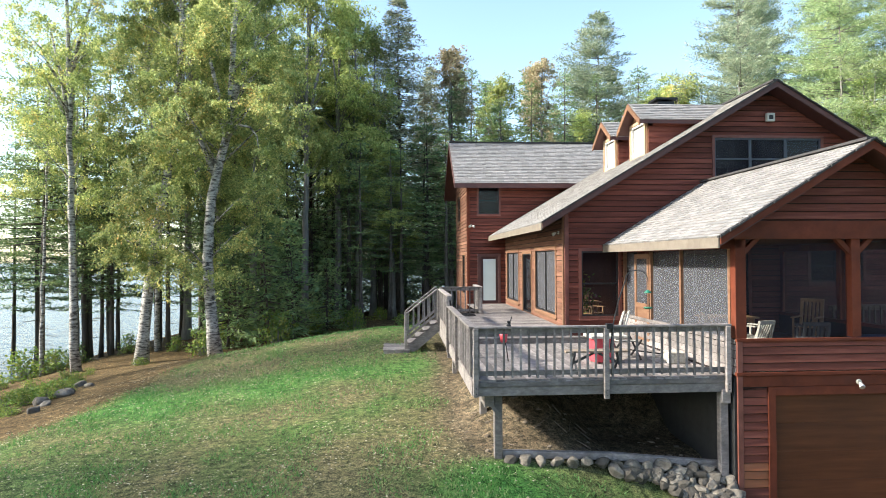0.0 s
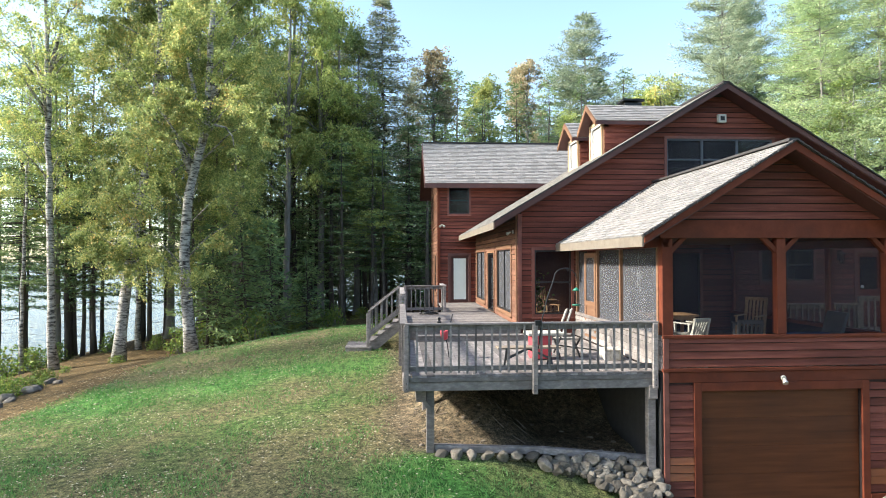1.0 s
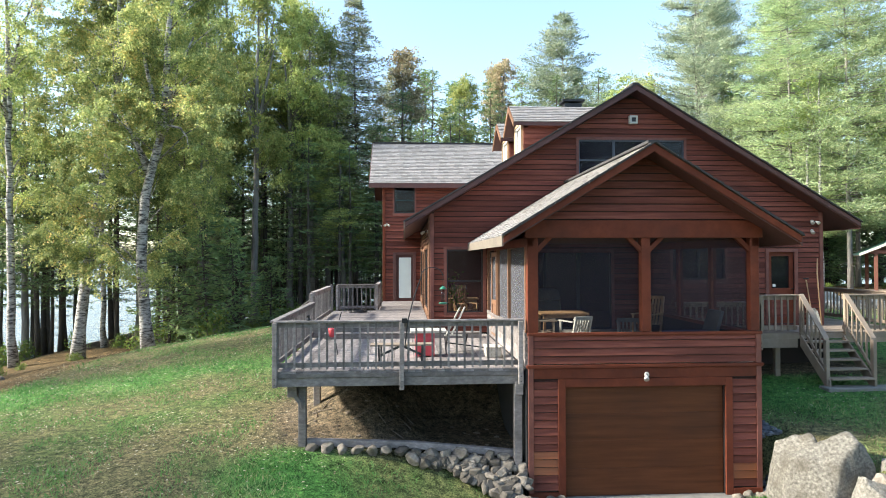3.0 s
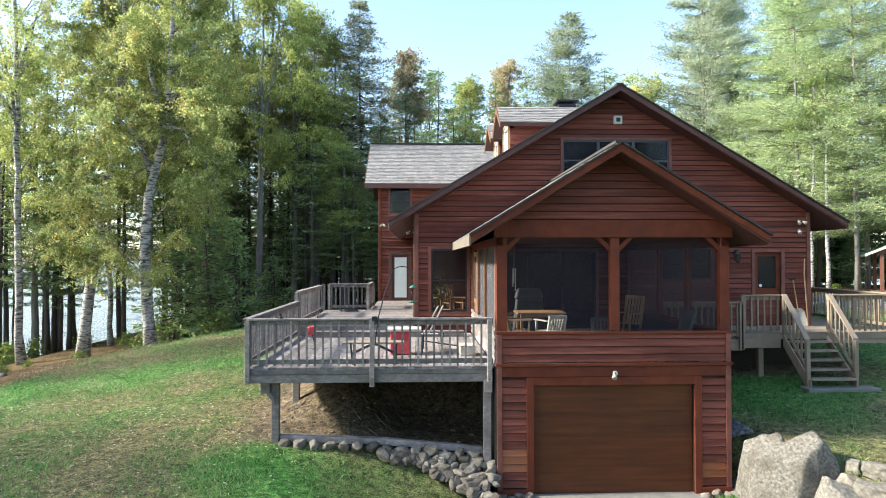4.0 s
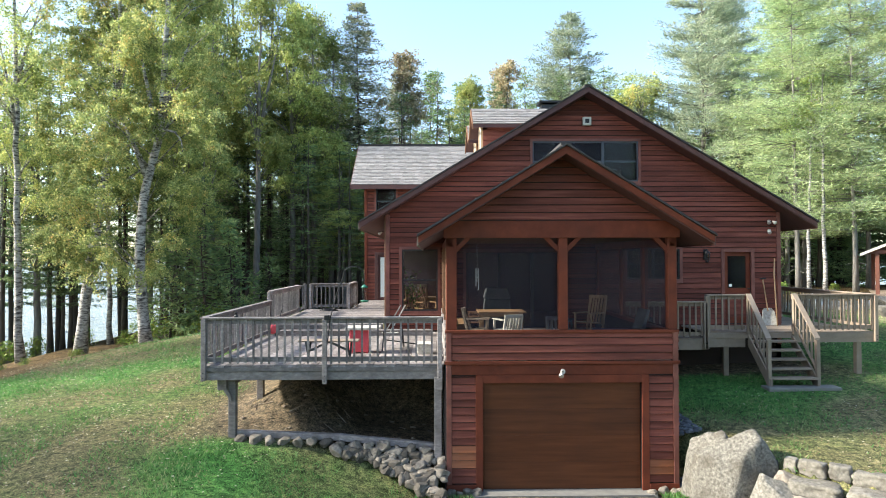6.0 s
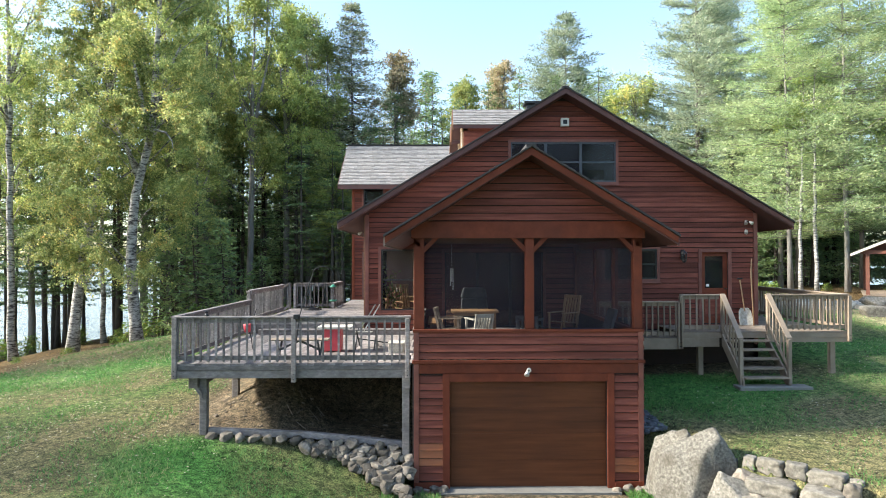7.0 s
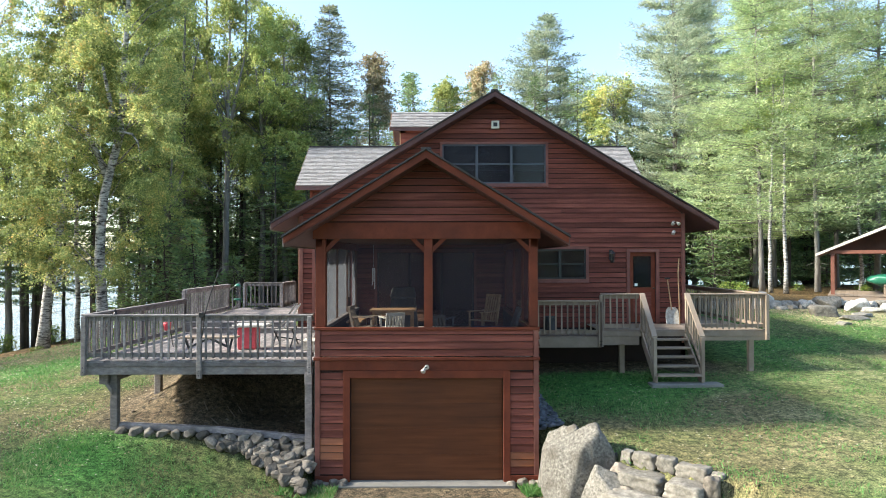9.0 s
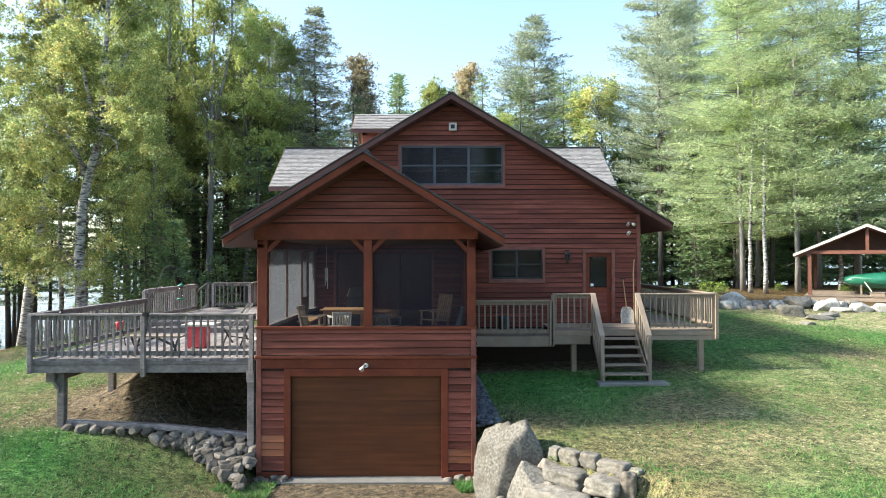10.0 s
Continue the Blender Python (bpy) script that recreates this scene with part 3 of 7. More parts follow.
# porch posts and knee braces
for a, b in ((0.0, 0.21), (2.25, 2.43), (4.44, 4.62)):
    part("porch_post", Geo().box(a, b, 0.0, 0.18, 3.12, 4.95), M_TRIM, house, bevel=0.008)
for x, s in ((0.21, 1), (2.25, -1), (2.43, 1), (4.44, -1)):
    part("knee_brace", Geo().prism([(x, 0.03, 4.66), (x + 0.29 * s, 0.03, 4.95), (x + 0.17 * s, 0.03, 4.95), (x, 0.03, 4.78)], (0, 0.09, 0)), M_TRIM, house)
for a, b in ((0.21, 2.25), (2.43, 4.44)):
    part("insect_screen", Geo().box(a, b, 0.135, 0.14, 3.12, 4.95), M_SCREEN, house, "dark insect screen").visible_shadow = False
# garage door of four wide panels
for i in range(4):
    z = -0.055 + i * 0.531
    part("garage_door_panel", Geo().box(0.73, 3.88, 0.06, 0.11, z, z + 0.5305), M_GARAGE, house, "brown stained garage door panel", bevel=0.003)
part("door_threshold", Geo().box(0.5, 4.1, -0.30, 0.12, -0.22, -0.062), M_CONC, house)
# porch side walls and screens
for pl, u0 in ((PLEFT, 0.18), (PRIGHT, 0.18)):
    wall(pl, u0 - 0.18, 5.93, 0.0 if pl is PLEFT else 0.6, [(0, 3.02), (5.93, 3.02)], [], boards=(2.44, 3.0) if pl is PLEFT else (1.2, 3.0), board_mat=M_DECKGREY if pl is PLEFT else M_SIDING)
    trim(pl, 0.0, 5.9, 3.02, 3.10, -0.16, 0.03, M_DECKGREY if pl is PLEFT else None)
    trim(pl, 0.0, 5.9, 4.78, 4.95, -0.14, 0.0)
part("foundation_wall", Geo().box(-0.03, 0.0, 0.03, 5.9, -0.2, 2.40), M_CONC_SHADED, house, "concrete foundation wall, darkened for the shade under the deck")
for u in (1.75, 3.45, 5.75):
    trim(PRIGHT, u, u + 0.12, 3.10, 4.78, -0.12, 0.01)
for u, w in ((0.185, 0.08), (2.27, 0.07), (3.95, 0.08), (5.75, 0.12)):
    trim(PLEFT, u, u + w, 3.10, 4.78, -0.10, 0.01, M_CEDAR)
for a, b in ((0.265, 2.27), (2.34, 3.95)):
    part("insect_screen", Geo().box(0.055, 0.06, a, b, 3.10, 4.78), M_SCREEN_LIT, house, "insect screen with sunlit grey put into its colour").visible_shadow = False
for a, b in ((0.305, 1.75), (1.87, 3.45), (3.57, 5.75)):
    part("insect_screen", Geo().box(4.555, 4.56, a, b, 3.10, 4.78), M_SCREEN, house, "dark insect screen").visible_shadow = False
sdoor = Geo()
for a, b, c, d in ((4.05, 4.17, 2.5, 4.72), (4.88, 5.0, 2.5, 4.72), (4.17, 4.88, 4.60, 4.72), (4.17, 4.88, 3.35, 3.47), (4.17, 4.88, 2.5, 2.66)):
    sdoor.box(-0.02, 0.03, a, b, c, d)
sd = part("screen_door", sdoor, M_CEDAR, house, "cedar screen door of the porch")
part("door_panel", Geo().box(0.0, 0.015, 4.17, 4.88, 2.66, 3.35), M_CEDAR, sd)
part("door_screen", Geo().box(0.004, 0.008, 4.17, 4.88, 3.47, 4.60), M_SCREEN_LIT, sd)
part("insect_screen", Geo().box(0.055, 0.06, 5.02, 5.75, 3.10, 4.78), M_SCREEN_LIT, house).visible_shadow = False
part("porch_floor", Geo().box(0.14, 4.48, 0.0, 5.9, 2.46, 2.52), M_DECKGREY, house)
part("porch_ceiling", Geo().box(0.14, 4.48, 0.15, 5.9, 4.96, 5.0), M_RAKE, house)
# porch gable back edges rest against the main wall


# main gable wall
UPW, LOW, RIW = (2.66, 5.78, 6.80, 7.99), (-1.17, -0.13, 3.02, 4.82), (5.42, 6.98, 3.92, 4.82)
FDR = (8.30, 9.08, FLOOR - 0.1, 4.72)
PDR = (0.7, 3.6, 2.52, 4.75)
wall(MAIN, -1.64, 9.96, 1.0, [(-1.64, mr_z(-1.64)), (MR_X, mr_z(MR_X)), (9.96, mr_z(9.96))], [UPW, LOW, RIW, FDR, PDR], boards=(2.45, 9.2), bare=[(-1.64, -1.53, 0, 9), (9.85, 9.96, 0, 9)])
trim(MAIN, -1.64, -1.53, 2.4, mr_z(-1.64), 0.0, 0.045, M_CASING)
trim(MAIN, 9.85, 9.96, 2.0, mr_z(9.96), 0.0, 0.045, M_CASING)
window(MAIN, *UPW, cols=3, rows=2, casing=0.07, sash_mat=M_SASHBLUE, screened=2, label="wide three-light upper window with dark frames")
window(MAIN, *LOW, cols=1, rows=2, casing=0.08, label="tall two-light window on the deck")
window(MAIN, *RIW, cols=2, rows=2, casing=0.08, label="low two-light window by the side deck")
window(MAIN, *PDR, cols=3, rows=1, casing=0.08, label="glazed doors behind the porch screens")
# front door
for a, b in ((8.20, 8.30), (9.08, 9.18)):
    trim(MAIN, a, b, FLOOR - 0.12, 4.82, 0.0, 0.05, M_CASING)
trim(MAIN, 8.30, 9.08, 4.72, 4.82, 0.0, 0.05, M_CASING)
fd = Geo()
for a, b, c, d in ((8.30, 8.42, 2.62, 4.72), (8.96, 9.08, 2.62, 4.72), (8.42, 8.96, 4.60, 4.72), (8.42, 8.96, 2.62, 2.82), (8.42, 8.96, 3.52, 3.66)):
    fd.box(a, b, 5.97, 6.02, c, d)
fdo = part("front_door", fd, M_TRIM, house, "red wooden door with a large dark pane")
part("door_panel", Geo().box(8.42, 8.96, 5.985, 6.0, 2.82, 3.52), M_SIDING, fdo)
part("pane", Geo().box(8.42, 8.96, 5.99, 5.998, 3.66, 4.60), M_GLASS, fdo)
part("door_handle", Geo().lathe((9.02, 5.93, 3.62), [(0.0, 0), (0.03, 0.005), (0.035, 0.03), (0.0, 0.045)]), M_BLACK, fdo)
part("notice", Geo().box(8.46, 8.55, 5.983, 5.987, 3.70, 3.78), M_WHITE, fdo, "small white notice on the pane")

# main side walls
LD1, LW1, LW2 = (10.25, 11.75, FLOOR, 4.80), (6.85, 9.55, 2.98, 4.90), (12.6, 15.1, 2.98, 4.90)


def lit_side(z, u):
    return M_SIDING_WORN_LIT


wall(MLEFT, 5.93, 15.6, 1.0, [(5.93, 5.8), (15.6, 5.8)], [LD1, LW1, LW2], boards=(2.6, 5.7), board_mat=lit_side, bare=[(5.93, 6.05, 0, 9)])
wall(MRIGHT, 5.93, 15.6, 1.0, [(5.93, 5.8), (15.6, 5.8)], [], boards=(2.45, 5.7))
# cedar tan gives this corner board its sunlit tone
trim(MLEFT, 5.93, 6.05, 2.5, 5.8, 0.0, 0.045, M_CEDAR)
# these panes take the sunlit screen grey for their pale haze
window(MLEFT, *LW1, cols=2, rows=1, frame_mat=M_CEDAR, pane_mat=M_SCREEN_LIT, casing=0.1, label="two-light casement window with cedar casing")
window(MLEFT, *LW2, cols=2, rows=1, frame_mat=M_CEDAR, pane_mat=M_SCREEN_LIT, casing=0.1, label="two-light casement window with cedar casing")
window(MLEFT, *LD1, cols=1, rows=1, frame_mat=M_CEDAR, casing=0.1, label="narrow dark glazed deck door", sill=False)
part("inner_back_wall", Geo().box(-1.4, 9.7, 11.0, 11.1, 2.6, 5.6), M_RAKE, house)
part("inner_floor", Geo().box(-1.5, 9.8, 6.08, 15.5, 2.5, 2.56), M_CEDAR, house)
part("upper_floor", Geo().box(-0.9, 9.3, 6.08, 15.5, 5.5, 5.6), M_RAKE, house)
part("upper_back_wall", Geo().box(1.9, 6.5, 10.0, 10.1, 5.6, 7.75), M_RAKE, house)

# cross wing behind
wz = WR_Z - WR_S * 2.5 - 0.17
WDR, WUW, WUR = (-2.72, -1.98, FLOOR, 4.72), (-2.80, -1.92, 6.55, 7.70), (9.4, 10.4, 6.55, 7.7)
wall(WING, -3.3, 11.25, 0.8, [(-3.3, wz), (11.25, wz)], [WDR, WUW], boards=(2.6, wz), bare=[(-3.3, -3.19, 0, 9)])
trim(WING, -3.3, -3.19, 2.4, wz, 0.0, 0.045)
window(WING, *WUW, cols=1, rows=2, casing=0.07, label="dark upper sash window of the wing")
for a, b in ((-2.86, -2.72), (-1.98, -1.86)):
    trim(WING, a, b, FLOOR, 4.84, 0.0, 0.05, M_RAKE)
trim(WING, -2.72, -1.98, 4.72, 4.84, 0.0, 0.05, M_RAKE)
wdo = part("wing_door", Geo().box(-2.72, -1.98, 15.68, 15.72, FLOOR, 4.72), M_RAKE, house, "dark framed door with a pale blind")
part("blind", Geo().box(-2.61, -2.08, 15.655, 15.675, FLOOR + 0.14, 4.62), M_WHITEDOOR, wdo, "pale greenish white blind behind glass")
gtop = [(15.65, wz), (WR_Y, WR_Z - 0.17), (2 * WR_Y - 15.65, wz)]
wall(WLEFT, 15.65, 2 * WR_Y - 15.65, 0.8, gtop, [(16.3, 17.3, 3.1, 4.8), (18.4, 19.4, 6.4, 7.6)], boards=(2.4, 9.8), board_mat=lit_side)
wall(Plane("x", 11.25, 1), 15.65, 2 * WR_Y - 15.65, 0.8, gtop, [], boards=None, mat=M_SIDING)
wall(Plane("y", 2 * WR_Y - 15.65, 1), -3.3, 11.25, 0.8, [(-3.3, wz), (11.25, wz)], [], mat=M_SIDING)
window(WLEFT, 16.3, 17.3, 3.1, 4.8, cols=2, rows=2, frame_mat=M_CEDAR, label="side window of the wing")
window(WLEFT, 18.4, 19.4, 6.4, 7.6, cols=1, rows=2, frame_mat=M_CEDAR, label="upper side window of the wing")


# ---- roofs ----
SHINGLES = []


def slope(o, along, down, length, run, thick=0.17, name="roof", fascia=None, rake=None, cut=None, split=0):
    """One roof slope: a slab from the ridge point o, length along, run down; shingle courses on it."""
    o, along, down = Vector(o), Vector(along).normalized(), Vector(down).normalized()
    nrm = along.cross(down)
    if nrm.z < 0:
        nrm = -nrm
    g = Geo()
    a, b = o, o + along * length
    dz = Vector((0, 0, -thick))
    g.hexa([a, b, b + down * run, a + down * run, a + dz, b + dz, b + down * run + dz, a + down * run + dz])
    slab = part(name, g, M_RAKE, house)
    SHINGLES.append((slab, o, along, down, nrm, length, run, cut, split))
    return slab


def gable_roof_y(xr, zr, s, half, y0, y1, fasc, split=0, cut=None):
    for sx in (-1, 1):
        dn = Vector((sx, 0, -s)).normalized()
        run = half / abs(dn.x)
        slope((xr, y0, zr), (0, 1, 0), dn, y1 - y0, run, split=split if sx < 0 else 0, cut=cut if sx < 0 else None)
        ex, ez = xr + sx * half, zr - s * half
        part("fascia", Geo().box(min(ex, ex + sx * 0.03), max(ex, ex + sx * 0.03), y0, y1, ez - 0.20, ez - 0.01), fasc if sx < 0 else M_RAKE, house)
        # rake board and its dark drip edge on the front gable
        w = 0.135
        part("rake_board", Geo().prism([(xr, y0 - 0.035, zr - 0.015), (ex, y0 - 0.035, ez - 0.015), (ex, y0 - 0.035, ez - w), (xr, y0 - 0.035, zr - w - 0.03)], (0, 0.03, 0)), RAKE_FRONT[0], house)
        part("drip_edge", Geo().prism([(xr, y0 - 0.06, zr + 0.03), (ex + sx * 0.03, y0 - 0.06, ez + 0.03), (ex + sx * 0.03, y0 - 0.06, ez - 0.012), (xr, y0 - 0.06, zr - 0.012)], (0, 0.05, 0)), M_EDGE, house)


def ragged_edge(xr, zr, s, half, y0):
    """Dark butt ends of the shingles that overhang the rake, uneven."""
    rng = random.Random(int(zr * 10))
    for sx in (-1, 1):
        g = Geo()
        u = 0.0
        while u < half:
            w = rng.uniform(0.10, 0.17)
            a, b = u, min(u + w - 0.01, half + 0.03)
            out, up = rng.uniform(0.065, 0.10), rng.uniform(0.03, 0.05)
            za, zb = zr - s * a, zr - s * b
            g.hexa([(xr + sx * a, y0 - out, za + 0.005), (xr + sx * b, y0 - out, zb - 0.004), (xr + sx * b, y0 + 0.05, zb - 0.004), (xr + sx * a, y0 + 0.05, za + 0.005),
                    (xr + sx * a, y0 - out, za + up * 0.6), (xr + sx * b, y0 - out, zb + up), (xr + sx * b, y0 + 0.05, zb + up), (xr + sx * a, y0 + 0.05, za + up * 0.6)])
            u += w
        part("shingle_edge", g, M_EDGE, house)["kind"] = "stuff"


RAKE_FRONT = [M_TRIM]
gable_roof_y(PR_X, PR_Z, PR_S, PR_E, -0.5, 5.91, M_FASCIA, split=300)
RAKE_FRONT[0] = M_RAKE
gable_roof_y(MR_X, MR_Z, MR_S, MR_E, 5.43, 15.6, M_FASCIA)
ragged_edge(PR_X, PR_Z, PR_S, PR_E, -0.5)
ragged_edge(MR_X, MR_Z, MR_S, MR_E, 5.43)
# the ridge of the main roof runs on into the wing
for sx in (-1, 1):
    dn = Vector((sx, 0, -MR_S)).normalized()
    slope((MR_X, 15.6, MR_Z), (0, 1, 0), dn, 1.7, 1.4)
for sy in (-1, 1):
    dn = Vector((0, sy, -WR_S)).normalized()
    slope((-3.85, WR_Y, WR_Z), (1, 0, 0), dn, 15.65, WR_E / abs(dn.y))
    ey, ez = WR_Y + sy * WR_E, WR_Z - WR_S * WR_E
    part("fascia", Geo().box(-3.85, 11.8, min(ey, ey + sy * 0.03), max(ey, ey + sy * 0.03), ez - 0.2, ez - 0.01), M_RAKE, house)
    for x in (-3.88, 11.8):
        part("rake_board", Geo().prism([(x, WR_Y, WR_Z - 0.01), (x, ey, ez - 0.01), (x, ey, ez - 0.22), (x, WR_Y, WR_Z - 0.24)], (0.03, 0, 0)), M_RAKE, house)
for p, q in (((PR_X, -0.5, PR_Z), (PR_X, 5.9, PR_Z)), ((MR_X, 5.43, MR_Z), (MR_X, 17.2, MR_Z)), ((-3.85, WR_Y, WR_Z), (11.8, WR_Y, WR_Z))):
    part("ridge_cap", Geo().beam(Vector(p) + Vector((0, 0, 0.03)), Vector(q) + Vector((0, 0, 0.03)), 0.2, 0.05), M_EDGE, house)


M_CREAMTRIM = surface("pale_cedar_casing", [(0.3, (0.30, 0.21, 0.13)), (0.7, (0.42, 0.31, 0.2))], 3, rough=0.6)


def dormer(yc, x_front=1.0, zr=9.46, half=1.0, s=0.70, face=1.32):
    """A gabled dormer on the left slope, its window facing the lake."""
    x_end = MR_X - (MR_Z - zr) / MR_S + 0.05
    for sy in (-1, 1):
        dn = Vector((0, sy, -s)).normalized()
        slope((x_front, yc, zr), (1, 0, 0), dn, x_end - x_front, half / abs(dn.y), thick=0.12)
        part("rake_board", Geo().prism([(x_front - 0.03, yc, zr - 0.01), (x_front - 0.03, yc + sy * half, zr - s * half - 0.01), (x_front - 0.03, yc + sy * half, zr - s * half - 0.17), (x_front - 0.03, yc, zr - 0.19)], (0.03, 0, 0)), M_CEDAR, house)
    h, low = 0.8, mr_z(face) + 0.1
    side = zr - s * h - 0.12
    pl = Plane("x", face, -1)
    wall(pl, yc - h, yc + h, low, [(yc - h, side), (yc, zr - 0.12), (yc + h, side)], [(yc - 0.55, yc + 0.55, low + 0.10, 8.80)], boards=None, mat=M_CEDAR)
    win = window(pl, yc - 0.55, yc + 0.55, low + 0.10, 8.80, cols=1, rows=1, casing=0.09, frame_mat=M_CREAMTRIM, sash_mat=M_WHITE, label="white sashed dormer window facing the lake")
    # white sheet added behind the glass, standing in for the sky's reflection
    part("blind", Geo().box(face + 0.06, face + 0.075, yc - 0.53, yc + 0.53, low + 0.13, 8.78), M_WHITE, win, "added white sheet for the sky glare on the pane")
    for sy in (-1, 1):
        x1 = MR_X - (MR_Z - side) / MR_S
        y = yc + sy * h
        part("dormer_cheek", Geo().prism([(face, y, low), (x1, y, side), (face, y, side)], (0, -sy * 0.1, 0)), M_SIDING, house)
        for k in range(5):
            za = low + 0.06 + k * 0.17
            xb = MR_X - (MR_Z - za - 0.17) / MR_S
            if za + 0.17 < side:
                BOARDS.append((Geo().hexa([(face, y, za), (xb, y, za), (xb, y, za + 0.17), (face, y, za + 0.17), (face, y + sy * 0.028, za), (xb, y + sy * 0.028, za), (xb, y + sy * 0.005, za + 0.17), (face, y + sy * 0.005, za + 0.17)]), house, M_SIDING))


dormer(8.1)
dormer(10.75)
chim = part("chimney", Geo().box(4.25, 4.95, 13.6, 14.2, 9.0, 10.95), M_BLACK, house, "black metal-clad chimney")
part("chimney_cap", Geo().box(4.15, 5.05, 13.5, 14.3, 11.02, 11.1), M_BLACK, chim)


# ---- decks, railings and stairs ----
LOW_Z, UP_Z, SIDE_Z, SIDE_LOW = 2.42, FLOOR, 2.58, 2.42
DX0 = -4.86
PIECES = []


def plank_row(owner, mat, x0, x1, y0, y1, ztop, along, w=0.14, thick=0.035):
    """Deck boards side by side with narrow gaps."""
    a, b = (x0, x1) if along == "y" else (y0, y1)
    n = max(1, round((b - a) / w))
    w = (b - a) / n
    for i in range(n):
        p, q = a + i * w + 0.004, a + (i + 1) * w - 0.004
        dz = random.uniform(-0.003, 0.003)
        g = Geo()
        if along == "y":
            g.box(p, q, y0 - random.uniform(0, 0.012), y1, ztop - thick + dz, ztop + dz)
        else:
            g.box(x0 - random.uniform(0, 0.012), x1, p, q, ztop - thick + dz, ztop + dz)
        PIECES.append(("deck_board", g, mat, owner))


def railing(name, p, q, base, top, mat, label, posts=(), spacing=0.154, group="deck railings", cap=0.14, skirt=0.0):
    """A straight railing from p to q (x, y): cap, sub rails, balusters on the outer face and posts at the given shares."""
    p, q = Vector((*p, 0)), Vector((*q, 0))
    d = (q - p).normalized()
    side = Vector((d.y, -d.x, 0))
    r = thing(name, (p.x, p.y, base), label, "railing", group)
    up = Vector((0, 0, 1))
    part("cap_rail", Geo().beam(p + up * (top - 0.02), q + up * (top - 0.02), cap, 0.04), mat, r, bevel=0.006)
    part("sub_rail", Geo().beam(p + side * -0.02 + up * (top - 0.09), q + side * -0.02 + up * (top - 0.09), 0.038, 0.09), mat, r)
    part("bottom_rail", Geo().beam(p + side * -0.02 + up * (base + 0.12), q + side * -0.02 + up * (base + 0.12), 0.038, 0.09), mat, r)
    L = (q - p).length
    n = int(L / spacing)
    for i in range(n):
        c = p + d * ((i + 0.5) * L / n) + side * 0.019
        lean = d * random.uniform(-0.008, 0.008)
        a, b = c + up * (base + 0.03 + random.uniform(0, 0.03)), c + lean + up * (top - 0.045)
        part("baluster", Geo().beam(a, b, 0.038, 0.038, d), mat, r)
    for s, low in posts:
        c = p + d * (L * s) + side * 0.05
        po = part("post", Geo().beam(c + up * low, c + up * (top - 0.04), 0.09, 0.09, d), mat, r, bevel=0.006)
        for dz in (0.06, 0.16):
            b = c + side * 0.045 + up * (low + dz)
            part("bolt", Geo().tube([b, b + side * 0.012], [0.013, 0.011], 6), M_BLACK, po)
    return r


def stair_rail(p, q, mat, label, group, n=6, post_low=None):
    """A sloping railing between top end p and bottom end q, both points of its cap."""
    p, q = Vector(p), Vector(q)
    r = thing("stair_railing", (q.x, q.y, q.z - 0.95), label, "railing", group)
    part("cap_rail", Geo().beam(p, q, 0.14, 0.05), mat, r, bevel=0.006)
    up = Vector((0, 0, 1))
    part("bottom_rail", Geo().beam(p - up * 0.80, q - up * 0.80, 0.04, 0.10), mat, r)
    for i in range(n):
        c = p + (q - p) * ((i + 0.5) / n)
        part("baluster", Geo().beam(c - up * 0.80, c - up * 0.03, 0.038, 0.038, (0, 1, 0) if abs(q.x - p.x) > abs(q.y - p.y) else (1, 0, 0)), mat, r)
    low = post_low if post_low is not None else q.z - 1.0
    part("newel_post", Geo().box(q.x - 0.045, q.x + 0.045, q.y - 0.045, q.y + 0.045, low, q.z - 0.02), mat, r, bevel=0.006)
    part("upper_post", Geo().box(p.x - 0.045, p.x + 0.045, p.y - 0.045, p.y + 0.045, p.z - 1.05, p.z - 0.02), mat, r, bevel=0.006)
    return r


# lower lake-side deck
deck = thing("deck", (-2.4, 2.7, LOW_Z - 0.3), "weathered grey timber deck on posts beside the porch", "deck")
plank_row(deck, M_DECKGREY, DX0, -0.04, 0.10, 5.32, LOW_Z, "y")
plank_row(deck, M_DECKGREY, -1.62, -0.04, 5.34, 5.90, LOW_Z, "y")
part("rim_joist", Geo().box(DX0, -0.06, 0.10, 0.145, LOW_Z - 0.29, LOW_Z - 0.125), M_DECKGREY, deck, bevel=0.006)
part("rim_joist", Geo().box(DX0 - 0.01, -0.06, 0.075, 0.12, LOW_Z - 0.12, LOW_Z - 0.036), M_DECKGREY, deck, bevel=0.006)
part("rim_joist", Geo().box(DX0 - 0.02, DX0 + 0.025, 0.15, 10.7, LOW_Z - 0.29, LOW_Z - 0.038), M_DECKGREY, deck, bevel=0.006)
for x in np.arange(-4.4, -0.1, 0.41):
    part("joist", Geo().box(x, x + 0.04, 0.15, 5.3, LOW_Z - 0.24, LOW_Z - 0.04), M_DECKGREY, deck)
for x, y, low in ((-4.36, 0.45, 0.72), (-0.17, 0.2, 0.3), (-4.36, 2.55, 0.95), (-4.45, 7.6, 1.2)):
    part("support_post", Geo().box(x - 0.075, x + 0.075, y - 0.075, y + 0.075, low, LOW_Z - 0.29), M_DECKGREY, deck, bevel=0.008)
part("beam", Geo().box(-4.63, -4.45, 0.30, 5.2, LOW_Z - 0.53, LOW_Z - 0.292), M_DECKGREY, deck, bevel=0.006)
part("knee_brace", Geo().beam((-4.36, 0.34, LOW_Z - 0.70), (-4.56, 0.34, LOW_Z - 0.40), 0.05, 0.12), M_DECKGREY, deck)
